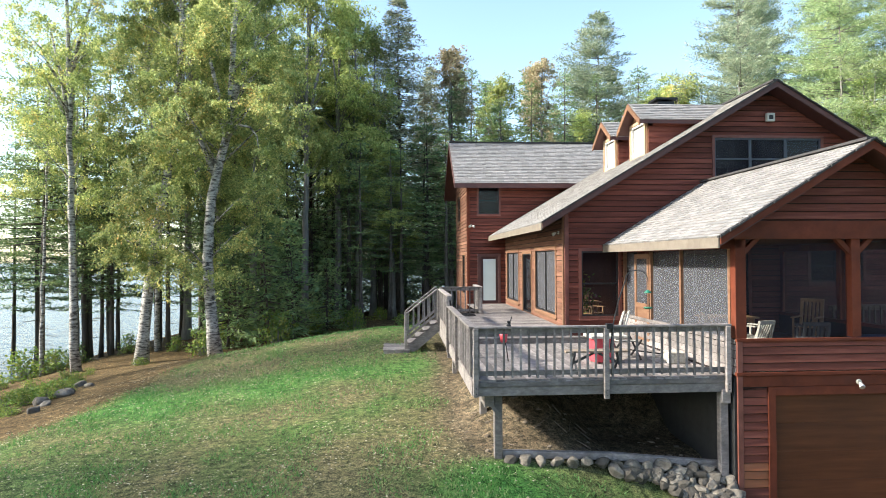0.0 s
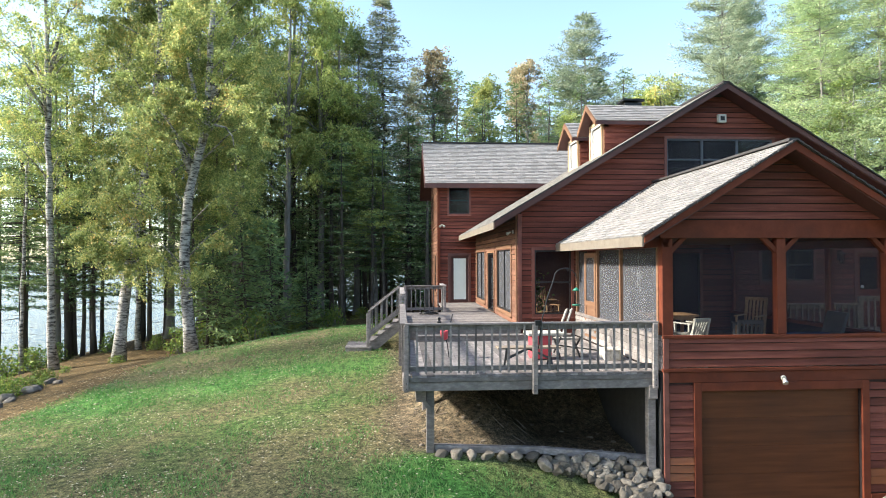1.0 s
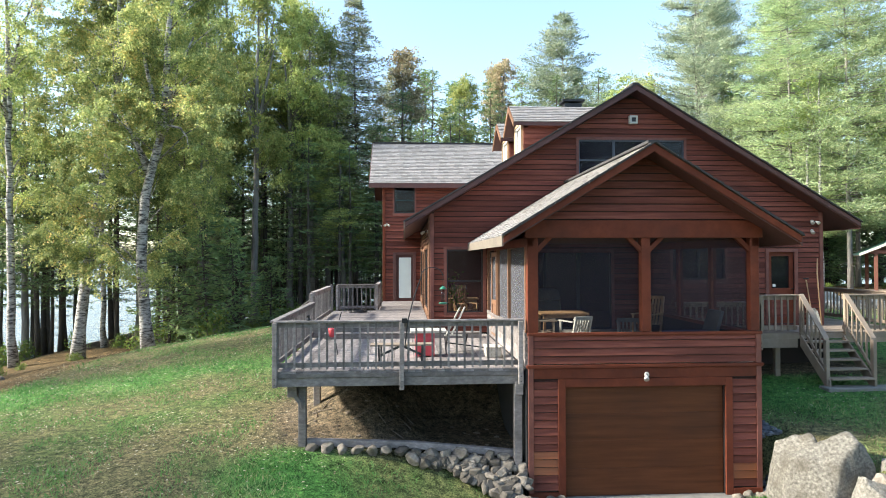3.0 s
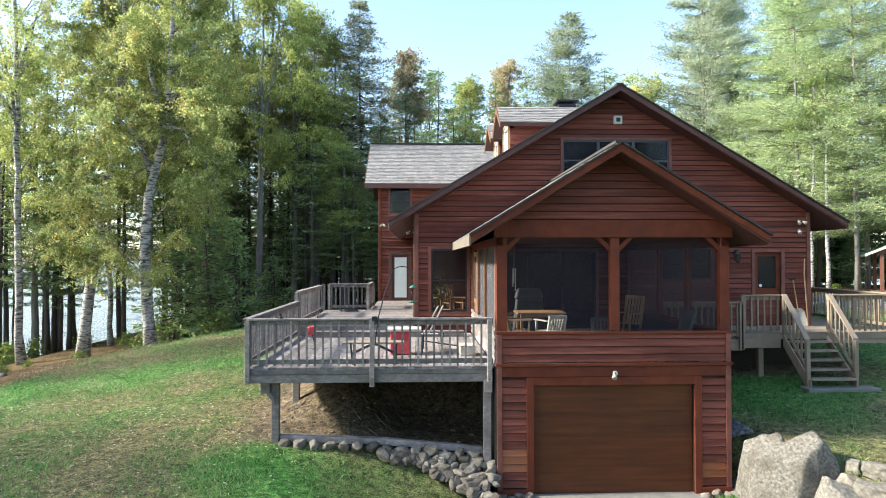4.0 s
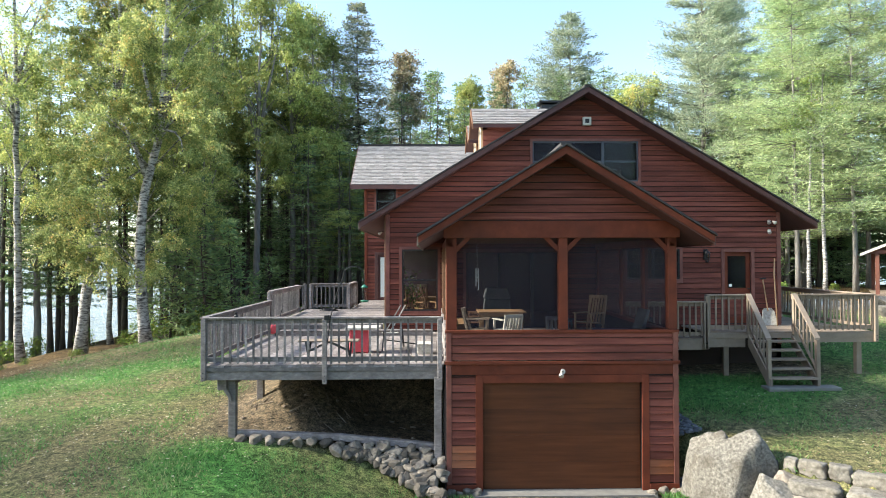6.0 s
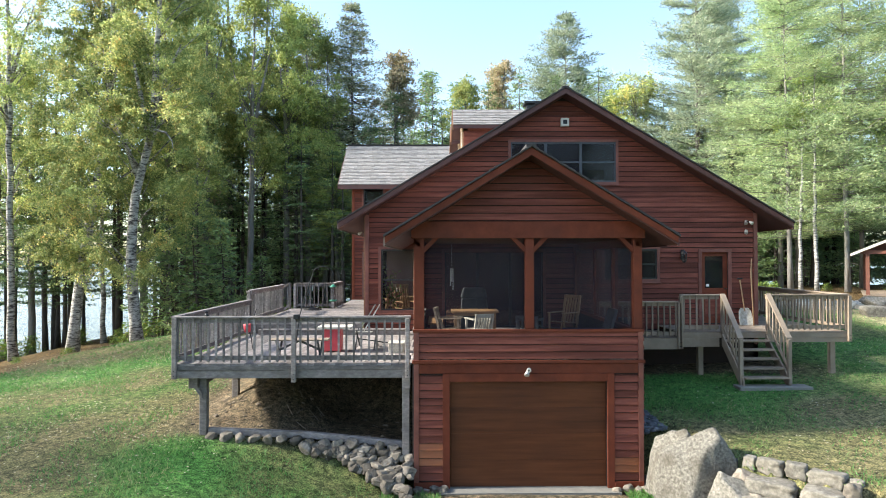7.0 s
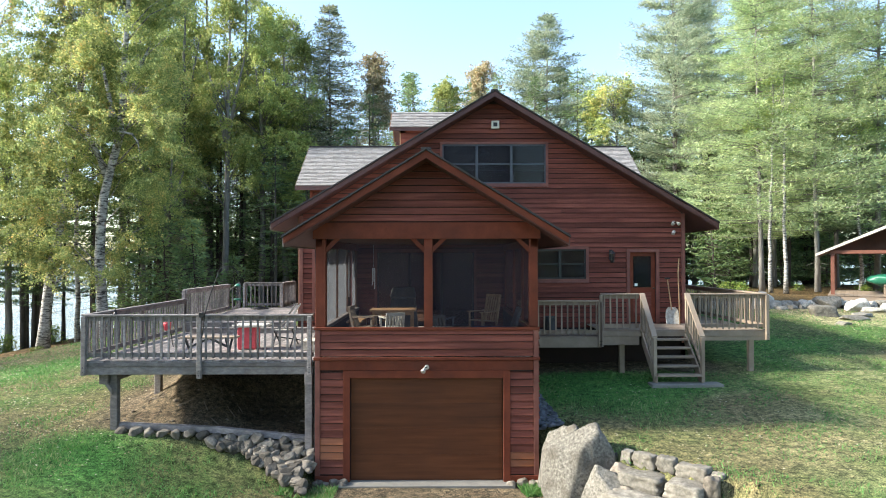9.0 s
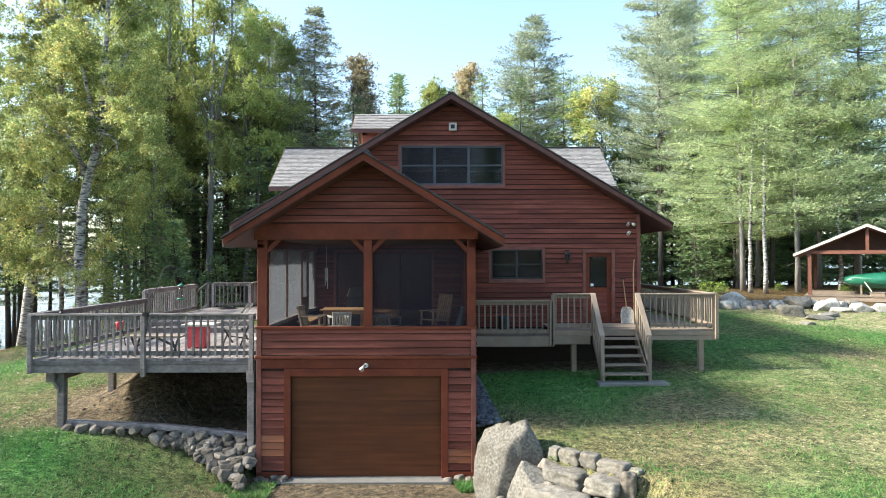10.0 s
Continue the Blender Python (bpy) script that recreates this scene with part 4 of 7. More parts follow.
part("beam_seat", Geo().box(-0.24, -0.08, 0.06, 0.13, LOW_Z - 0.5, LOW_Z - 0.25), M_DECKGREY, deck, bevel=0.006)
step = thing("deck_step", (-2.6, 5.1, LOW_Z), "long weathered plank step between the two deck levels", "step")
for i in range(2):
    part("tread", Geo().box(-4.5, -0.3, 4.92 + i * 0.17, 5.08 + i * 0.17, LOW_Z + 0.115, LOW_Z + 0.155), M_DECKGREY, step, bevel=0.005)
part("riser", Geo().box(-4.5, -0.3, 4.95, 4.985, LOW_Z + 0.002, LOW_Z + 0.113), M_DECKGREY, step)

# footing wall in the near-black edge material, standing in for the under-deck shade
tagged(part("foundation", Geo().box(-4.4, -0.05, 5.75, 5.9, 0.2, 2.37), M_EDGE), "concrete footing wall, near-black for the shade under the deck", "foundation", kind="structure")
# upper deck along the house
udeck = thing("deck", (-3.2, 10.4, UP_Z - 0.3), "upper weathered deck running along the house wall", "deck")
plank_row(udeck, M_DECKGREY, DX0, -1.68, 5.33, 10.75, UP_Z, "x")
plank_row(udeck, M_DECKGREY, -3.3, -1.68, 10.76, 15.6, UP_Z, "x")
part("rim_joist", Geo().box(DX0, -1.68, 5.34, 5.38, LOW_Z + 0.005, UP_Z - 0.04), M_DECKGREY, udeck)
part("rim_joist", Geo().box(DX0 - 0.02, DX0 + 0.025, 5.4, 10.74, LOW_Z - 0.03, UP_Z - 0.04), M_DECKGREY, udeck)
part("rim_joist", Geo().box(-1.6, -0.06, 5.5, 5.54, LOW_Z - 0.2, LOW_Z - 0.04), M_DECKGREY, udeck)
for y in (6.5, 8.4, 10.6):
    part("support_post", Geo().box(-4.7, -4.57, y, y + 0.13, 0.9, UP_Z - 0.3), M_DECKGREY, udeck)

GREY_RAIL = "weathered grey wooden deck railing with square balusters"
railing("railing", (DX0 + 0.02, 0.10), (-0.06, 0.10), LOW_Z, 3.385, M_DECKGREY, GREY_RAIL, [(0.005, LOW_Z - 0.29), (0.506, LOW_Z - 0.36), (0.985, LOW_Z - 0.29)])
railing("railing", (DX0, 5.42), (DX0, 0.14), LOW_Z, 3.385, M_DECKGREY, GREY_RAIL + " beside the lawn", [(0.0, LOW_Z - 0.25), (0.5, LOW_Z - 0.25)])
railing("railing", (DX0, 9.3), (DX0, 5.44), UP_Z, 3.66, M_DECKGREY, GREY_RAIL + " on the upper deck", [(0.0, UP_Z - 0.25), (1.0, UP_Z - 0.25)])
railing("railing", (DX0 + 0.1, 10.75), (-3.35, 10.75), UP_Z, 3.66, M_DECKGREY, GREY_RAIL + " behind the stair head", [(0.0, UP_Z - 0.2), (1.0, UP_Z - 0.2)])
railing("railing", (-3.35, 10.77), (-3.35, 12.6), UP_Z, 3.66, M_DECKGREY, GREY_RAIL + " towards the wing", [(1.0, UP_Z - 0.2)])

# lake-side stairs
lstairs = thing("stairs", (-5.5, 10.0, 1.75), "weathered wooden stairs from the upper deck to the lawn", "stairs")
for i in range(4):
    x, z = DX0 - 0.02 - 0.25 * i, UP_Z - 0.2 * (i + 1)
    part("tread", Geo().box(x - 0.29, x, 9.42, 10.62, z - 0.04, z), M_DECKGREY, lstairs, bevel=0.005)
for y in (9.42, 10.58):
    part("stringer", Geo().prism([(DX0, y, UP_Z - 0.05), (DX0 - 1.12, y, UP_Z - 0.05 - 0.88), (DX0 - 1.12, y, UP_Z - 1.2), (DX0 - 0.75, y, UP_Z - 1.05), (DX0, y, UP_Z - 0.42)], (0, 0.04, 0)), M_DECKGREY, lstairs)
stair_rail((DX0 - 0.08, 9.36, 3.66), (-5.98, 9.36, 2.84), M_DECKGREY, "sloping weathered stair railing", "stair railings", 6, 1.60)
stair_rail((DX0 - 0.08, 10.68, 3.66), (-5.98, 10.68, 2.84), M_DECKGREY, "sloping weathered stair railing", "stair railings", 6, 1.60)
pad = thing("stair_pad", (-6.25, 10.2, 1.45), "low wooden landing at the foot of the stairs", "landing")
for i in range(13):
    part("plank", Geo().box(-6.72, -5.86, 9.25 + 0.16 * i, 9.40 + 0.16 * i, 1.685, 1.72), M_DECKGREY, pad)
part("frame", Geo().box(-6.70, -5.88, 9.27, 11.30, 1.40, 1.683), M_DECKGREY, pad)

# side deck by the front door
sdeck = thing("deck", (8.0, 5.0, SIDE_Z - 0.3), "tan weathered side deck before the front door", "deck")
plank_row(sdeck, M_DECKTAN, 4.70, 6.98, 4.10, 5.90, SIDE_LOW, "x")
plank_row(sdeck, M_DECKTAN, 7.0, 11.47, 4.10, 5.90, SIDE_Z, "x")
plank_row(sdeck, M_DECKTAN, 10.0, 11.47, 5.91, 13.5, SIDE_Z, "x")
part("rim_joist", Geo().box(4.68, 6.99, 4.08, 4.12, SIDE_LOW - 0.30, SIDE_LOW - 0.03), M_DECKTAN, sdeck)
part("rim_joist", Geo().box(7.0, 11.5, 4.07, 4.11, SIDE_Z - 0.16, SIDE_Z - 0.03), M_DECKTAN, sdeck)
part("rim_joist", Geo().box(7.0, 8.0, 4.09, 4.13, SIDE_Z - 0.40, SIDE_Z - 0.165), M_DECKTAN, sdeck)
part("rim_joist", Geo().box(9.3, 11.5, 4.09, 4.13, SIDE_Z - 0.28, SIDE_Z - 0.165), M_DECKTAN, sdeck)
part("rim_joist", Geo().box(11.46, 11.5, 4.13, 13.5, SIDE_Z - 0.28, SIDE_Z - 0.03), M_DECKTAN, sdeck)
for x, y in ((7.6, 4.4), (11.1, 4.25), (11.1, 8.5)):
    part("support_post", Geo().box(x - 0.07, x + 0.07, y - 0.07, y + 0.07, 1.0, SIDE_LOW - 0.1), M_DECKTAN, sdeck, bevel=0.008)
TAN_RAIL = "tan weathered wooden railing of the side deck"
railing("railing", (4.70, 4.10), (6.92, 4.10), SIDE_LOW, 3.40, M_DECKTAN, TAN_RAIL, [(1.0, SIDE_LOW - 0.28)], spacing=0.15, group="side deck railings")
railing("railing", (6.96, 4.10), (8.0, 4.10), SIDE_Z, 3.58, M_DECKTAN, TAN_RAIL + " by the stair head", [(0.0, SIDE_LOW - 0.28)], spacing=0.17, group="side deck railings")
railing("railing", (9.26, 4.10), (11.47, 4.10), SIDE_Z, 3.58, M_DECKTAN, TAN_RAIL + " past the stairs", [(1.0, SIDE_Z - 0.26)], spacing=0.15, group="side deck railings")
railing("railing", (11.5, 4.2), (11.5, 13.4), SIDE_Z, 3.58, M_DECKTAN, TAN_RAIL + " along its far edge", [(0.5, SIDE_Z - 0.26), (1.0, SIDE_Z - 0.26)], spacing=0.16, group="side deck railings")
rst = thing("stairs", (8.7, 3.5, 1.38), "tan open-riser wooden stairs to the side deck", "stairs")
for i in range(5):
    y, z = 4.06 - 0.225 * i, SIDE_Z - 0.2 * (i + 1)
    part("tread", Geo().box(8.10, 9.22, y - 0.27, y, z - 0.045, z), M_DECKTAN, rst, bevel=0.005)
for x in (8.06, 9.22):
    part("stringer", Geo().prism([(x, 4.08, SIDE_Z - 0.05), (x, 2.92, SIDE_Z - 1.05), (x, 2.92, SIDE_Z - 1.22), (x, 3.1, SIDE_Z - 1.22), (x, 4.08, SIDE_Z - 0.36)], (0.04, 0, 0)), M_DECKTAN, rst)
stair_rail((8.06, 4.02, 3.58), (8.06, 3.02, 2.53), M_DECKTAN, "sloping tan stair railing", "side stair railings", 6, 1.38)
stair_rail((9.28, 4.02, 3.58), (9.28, 3.02, 2.53), M_DECKTAN, "sloping tan stair railing", "side stair railings", 6, 1.38)
tagged(part("stair_pad", Geo().box(7.9, 9.7, 2.72, 3.12, 1.1, 1.375), M_CONC, bevel=0.012), "flat grey concrete pad at the foot of the side stairs", "pad")

# ---- stones ----
M_STONE = surface("field_stone", [(0.25, (0.050, 0.042, 0.033)), (0.5, (0.128, 0.110, 0.089)), (0.75, (0.260, 0.230, 0.188))], 7, rough=0.92, bump=0.7, bump_scale=26, vary=0.6, stain=0.35, stain_col=(0.10, 0.085, 0.065), stain_scale=3)
M_BOULDER = surface("granite_boulder", [(0.28, (0.045, 0.041, 0.034)), (0.42, (0.112, 0.104, 0.088)), (0.58, (0.19, 0.178, 0.152)), (0.75, (0.31, 0.292, 0.252))], 19, rough=0.95, bump=1.0, bump_scale=30, vary=0.12, stain=0.85, stain_col=(0.065, 0.056, 0.042), stain_scale=2.4)
M_PALE = surface("pale_field_stone", [(0.28, (0.075, 0.067, 0.055)), (0.5, (0.165, 0.152, 0.126)), (0.75, (0.290, 0.270, 0.232))], 11, rough=0.95, bump=0.8, bump_scale=18, vary=0.25, stain=0.4, stain_col=(0.16, 0.14, 0.11), stain_scale=2.0)
M_WHITE = surface("bleached_field_stone", [(0.28, (0.19, 0.175, 0.145)), (0.5, (0.35, 0.33, 0.285)), (0.75, (0.52, 0.49, 0.435))], 11, rough=0.95, bump=0.8, bump_scale=18, vary=0.3, stain=0.35, stain_col=(0.24, 0.21, 0.165), stain_scale=2.0)
ICO = {}


def ico(sub):
    if sub not in ICO:
        bm = bmesh.new()
        bmesh.ops.create_icosphere(bm, subdivisions=sub, radius=1.0)
        ICO[sub] = (np.array([v.co[:] for v in bm.verts]), [tuple(v.index for v in f.verts) for f in bm.faces])
        bm.free()
    return ICO[sub]


def rock(c, r, seed, sub=2, square=0.55, rough=0.16, yaw=0.0):
    """A worn stone: a sphere squared off and knocked about by noise."""
    v, f = ico(sub)
    out = []
    cy, sy = math.cos(yaw), math.sin(yaw)
    for p in v:
        p = Vector(p)
        m = max(abs(p.x), abs(p.y), abs(p.z))
        q = p.lerp(p / m * 0.9, square)
        k = 1 + rough * noise.noise(p * 1.3 + Vector((seed, 0, 0))) + rough * 0.5 * noise.noise(p * 3.1 + Vector((0, seed, 0))) + (rough * 0.25 * noise.noise(p * 8.0 + Vector((0, seed, 4))) if sub > 2 else 0)
        q = Vector((q.x * r[0], q.y * r[1], q.z * r[2])) * k
        out.append((c[0] + q.x * cy - q.y * sy, c[1] + q.x * sy + q.y * cy, c[2] + q.z))
    return Geo().add(out, f)


def boulder(c, r, seed, yaw=0.0, planes=12, sub=5):
    """A big broken stone: flat cleaved faces with worn edges and a rough skin."""
    rng = random.Random(seed)
    cuts = []
    for k in range(planes):
        n = Vector((rng.gauss(0, 1), rng.gauss(0, 1), rng.gauss(0.0, 0.7))).normalized()
        cuts.append((n, rng.uniform(0.48, 0.80)))
    for n in ((0, 0, 1), (1, 0, 0), (-1, 0, 0), (0, -1, 0)):
        cuts.append(((Vector(n) + Vector((rng.gauss(0, 0.2), rng.gauss(0, 0.2), rng.gauss(0, 0.15)))).normalized(), rng.uniform(0.6, 0.75)))
    v, f = ico(sub)
    cy, sy = math.cos(yaw), math.sin(yaw)
    out = []
    for p in v:
        p = Vector(p)
        k = 1.0
        for n, d in cuts:
            dp = n.dot(p)
            if dp > 1e-3:
                k = min(k, d / dp)
        q = p * k
        w = 1 + 0.035 * noise.noise(p * 2.2 + Vector((seed, 0, 0))) + 0.022 * noise.noise(p * 6 + Vector((0, seed, 0))) + 0.012 * noise.noise(p * 17)
        q = Vector((q.x * r[0], q.y * r[1], q.z * r[2])) * w * 1.35
        out.append((c[0] + q.x * cy - q.y * sy, c[1] + q.x * sy + q.y * cy, c[2] + q.z))
    return Geo().add(out, f)


def build_stones():
    rng = random.Random(5)
    bank = thing("stone_bank", (-2.0, -0.2, 0.4), "loose bank of rounded field stones under the deck edge", "stones")
    # one row below the timber, then a heap that widens towards the garage
    def heap(x, y, z, r):
        sh = (r * rng.uniform(1.0, 1.5), r * rng.uniform(0.8, 1.1), r * rng.uniform(0.65, 0.95))
        part("stone", boulder((x, y, z), sh, rng.randrange(9999), rng.uniform(0, 3), 15, 3), M_STONE, bank)
    for i in range(15):
        s = i / 14
        heap(-4.15 + s * 4.0, 0.32 - 0.05 * s, 0.89 - 0.10 * s - 0.16 * s * s, rng.uniform(0.085, 0.14))
    for i in range(150):
        s = rng.random() ** 0.55
        x = -2.35 + 2.3 * s
        d = rng.random()
        y = 0.28 - d * (0.10 + 1.05 * s * s)
        z = max((0.76 - 0.2 * s) * (1 - d * 0.95 * s), ground_z(x, y) + 0.03)
        heap(x, y, z, 0.045 + 0.11 * rng.random() ** 1.6)
    for i in range(16):
        x = rng.choice([rng.uniform(0.0, 0.62), rng.uniform(3.95, 4.75)])
        heap(x, rng.uniform(-0.22, -0.1), -0.05, rng.uniform(0.05, 0.10))
    tagged(part("landscape_timber", Geo().beam((-4.28, 0.50, 0.98), (-2.2, 0.50, 0.88), 0.14, 0.13).beam((-2.2, 0.50, 0.88), (-0.1, 0.46, 0.68), 0.14, 0.13), M_DECKGREY, bevel=0.01),
           "long grey landscape timber holding the soil under the deck", "timber")
    # boulders by the drive
    for c, r, yaw, seed in (((5.02, -0.46, 0.20), (0.44, 0.42, 0.86), 0.1, 17), ((5.22, -1.12, 0.26), (0.52, 0.72, 0.98), 0.12, 3), ((5.55, -1.78, 0.12), (0.40, 0.56, 0.86), 0.5, 22)):
        tagged(part("boulder", boulder(c, r, seed, yaw), M_BOULDER, smooth=True), "large pale granite boulder beside the garage", "boulder", "boulders by the drive")
    # rough stone steps down from the lawn: an edging row, then two flights of long slabs, all askew to the house
    steps = thing("stone_steps", (6.4, -2.2, 0.4), "rough stone steps set into the lawn edge", "steps")
    along, across = Vector((0.72, -0.69, 0)), Vector((-0.69, -0.72, 0))
    def block(u, w, length, depth, z, high, mat, tilt=0.0):
        c = Vector((5.92, -1.46, z)) + along * (u + length / 2) + across * w
        part("stone", rock(c, (length * 0.47, depth * 0.50, high * 0.50), rng.uniform(0, 99), 4, 0.82, 0.20, -0.765 + tilt), mat, steps, smooth=True)
    u = 0.0
    for length, depth, dz in ((0.22, 0.2, 0.0), (0.44, 0.26, 0.02), (0.36, 0.28, 0.04), (0.56, 0.30, 0.0), (0.24, 0.18, -0.05)):
        block(u, rng.uniform(-0.03, 0.03), length * 1.1, depth, 0.90 + dz, 0.28, M_PALE, rng.uniform(-0.1, 0.1))
        u += length * 1.02
    block(0.10, 0.34, 0.95, 0.52, 0.66, 0.30, M_PALE, 0.03)
    block(0.98, 0.32, 0.72, 0.48, 0.68, 0.30, M_PALE, -0.05)
    block(0.10, 0.78, 1.25, 0.55, 0.42, 0.32, M_PALE, 0.06)
    block(1.30, 0.80, 0.5, 0.45, 0.44, 0.3, M_PALE, -0.1)
    block(0.2, 1.25, 1.2, 0.5, 0.18, 0.30, M_PALE)
    block(1.58, 0.22, 0.30, 0.26, 0.72, 0.52, M_STONE, 0.3)
    for c, r in (((5.86, -1.62, 0.62), (0.22, 0.2, 0.22)), ((5.98, -1.92, 0.45), (0.24, 0.22, 0.26)), ((5.83, -2.2, 0.3), (0.2, 0.24, 0.3)), ((6.08, -2.35, 0.2), (0.16, 0.16, 0.2)), ((5.75, -1.38, 0.78), (0.16, 0.14, 0.14))):
        part("stone", boulder(c, r, int(c[0] * 70), 0.3, 9, 4), M_STONE, steps, smooth=True)
    for c, r in (((4.92, -1.0, 0.1), (0.13, 0.13, 0.14)), ((4.88, -1.35, 0.06), (0.17, 0.15, 0.13)), ((5.0, -1.62, 0.08), (0.12, 0.12, 0.1))):
        tagged(part("stone", rock(c, r, c[1] * 9, sub=2), M_BOULDER, smooth=True), "pale stone at the foot of the boulder", "stone", "stones by the drive")
    # grey rocks where the lawn drops to the shore
    for x, y, r in ((-17.6, 9.9, 0.22), (-17.4, 10.8, 0.26), (-17.1, 9.2, 0.15), (-17.7, 11.6, 0.2), (-17.3, 12.4, 0.15), (-18.0, 13.2, 0.22), (-16.9, 8.2, 0.17)):
        tagged(part("rock", boulder((x, y, ground_z(x, y) + r * 0.25), (r * 1.2, r, r * 0.7), int(-x * 31), y, 9, 3), M_STONE, smooth=True), "grey rock half sunk in the lawn edge", "rock", "shore rocks")
    # dry stone wall before the terrace
    dry = thing("stone_wall", (20, 16, 1.6), "low dry stone wall along the terrace edge", "wall")
    x = 11.8
    while x < 34:
        w = rng.uniform(0.3, 0.62)
        y = 15.9 + 0.06 * (x - 18)
        if not 23.2 < x < 26.0:
            g0 = ground_z(x + w / 2, y - 0.3)
            part("stone", boulder((x + w / 2, y, g0 + 0.12), (w / 1.9, 0.3, rng.uniform(0.20, 0.28)), int(x * 91), 0, 8, 3), M_WHITE if rng.random() < 0.6 else M_PALE, dry, smooth=True)
            if rng.random() < 0.45:
                part("stone", boulder((x + w / 2 + 0.1, y - 0.35, g0 + 0.02), (w / 2.6, 0.25, rng.uniform(0.14, 0.2)), int(x * 57), 0, 8, 3), M_PALE, dry, smooth=True)
        x += w * 0.97
    white, grey, slab = "near-white weathered boulder at the terrace edge", "grey boulder sunk in the terrace bank", "flat tan stone slab on the bare bank"
    for x, y, up, r, mat, label in ((18.05, 17.5, 0.22, (0.56, 0.42, 0.36), M_WHITE, white), (17.85, 17.0, 0.05, (0.34, 0.3, 0.2), M_WHITE, white), (20.35, 15.7, 0.2, (0.72, 0.45, 0.32), M_PALE, grey), (18.75, 13.6, 0.12, (0.66, 0.5, 0.32), M_PALE, grey),
                                    (21.0, 14.95, 0.14, (0.48, 0.38, 0.27), M_WHITE, white), (21.55, 14.7, 0.06, (0.52, 0.4, 0.13), M_WHITE, slab), (22.55, 14.85, 0.1, (0.6, 0.42, 0.25), M_WHITE, white), (23.5, 14.7, 0.1, (0.56, 0.42, 0.25), M_WHITE, white),
                                    (24.7, 14.6, 0.1, (0.7, 0.45, 0.22), M_WHITE, white), (18.15, 11.3, 0.04, (0.3, 0.24, 0.11), M_PALE, slab), (19.3, 12.5, 0.05, (0.55, 0.36, 0.12), M_PALE, slab), (20.2, 13.3, 0.05, (0.5, 0.34, 0.12), M_PALE, slab)):
        tagged(part("boulder", boulder((x, y, ground_z(x, y) + up), r, int(x * 33), 0.2, 10, 4), mat, smooth=True), label, "boulder", "terrace boulders")


build_stones()


# ---- litter on the bare soil under the deck ----
def soil_litter():
    rng = np.random.RandomState(9)
    g = Geo()
    v, f = ico(1)
    for _ in range(190):
        x, y = rng.uniform(-4.9, -0.3), 0.3 + 3.2 * rng.random() ** 1.5
        r = 0.012 + 0.04 * rng.random() ** 3
        g.add((v * np.array([r * 1.4, r, r * 0.7]) * (1 + rng.uniform(-0.25, 0.25, (len(v), 1))) + np.array([x, y, ground_z(x, y) + r * 0.3])).tolist(), f)
    for _ in range(26):
        x, y, a, L = rng.uniform(-4.8, -2.0), rng.uniform(0.3, 2.6), rng.uniform(0, 3.1), rng.uniform(0.1, 0.4)
        q = (x + L * math.cos(a), y + L * math.sin(a))
        g.tube([(x, y, ground_z(x, y) + 0.02), (*q, ground_z(*q) + 0.03)], [0.012, 0.006], 4)
    tagged(part("soil_litter", g, M_SOILBITS), "loose clods, pebbles and twigs on bare soil", "litter", kind="stuff")


M_SOILBITS = surface("dry_clods", [(0.3, (0.07, 0.05, 0.036)), (0.7, (0.20, 0.165, 0.125))], 6, rough=0.95, vary=0.45, island=True)
soil_litter()


# ---- gravel strip beside the garage ----
def gravel():
    rng = np.random.RandomState(3)
    g = Geo()
    v, f = ico(1)
    for _ in range(1100):
        y = rng.uniform(-0.35, 4.0)
        x = 4.66 + (0.5 - 0.08 * y) * rng.random()
        r = rng.uniform(0.025, 0.07)
        z = ground_z(x, y) + 0.02
        g.add((v * np.array([r * 1.2, r, r * 0.7]) * (1 + rng.uniform(-0.2, 0.2, (len(v), 1))) + np.array([x, y, z])).tolist(), f)
    ob = part("gravel", g, M_GRAVEL)
    tagged(ob, "blue-grey crushed stone drain strip beside the garage", "gravel", kind="stuff")


M_GRAVEL = surface("blue_grey_gravel", [(0.3, (0.035, 0.040, 0.048)), (0.7, (0.12, 0.127, 0.14))], 5, rough=0.9, vary=0.65, island=True)
gravel()


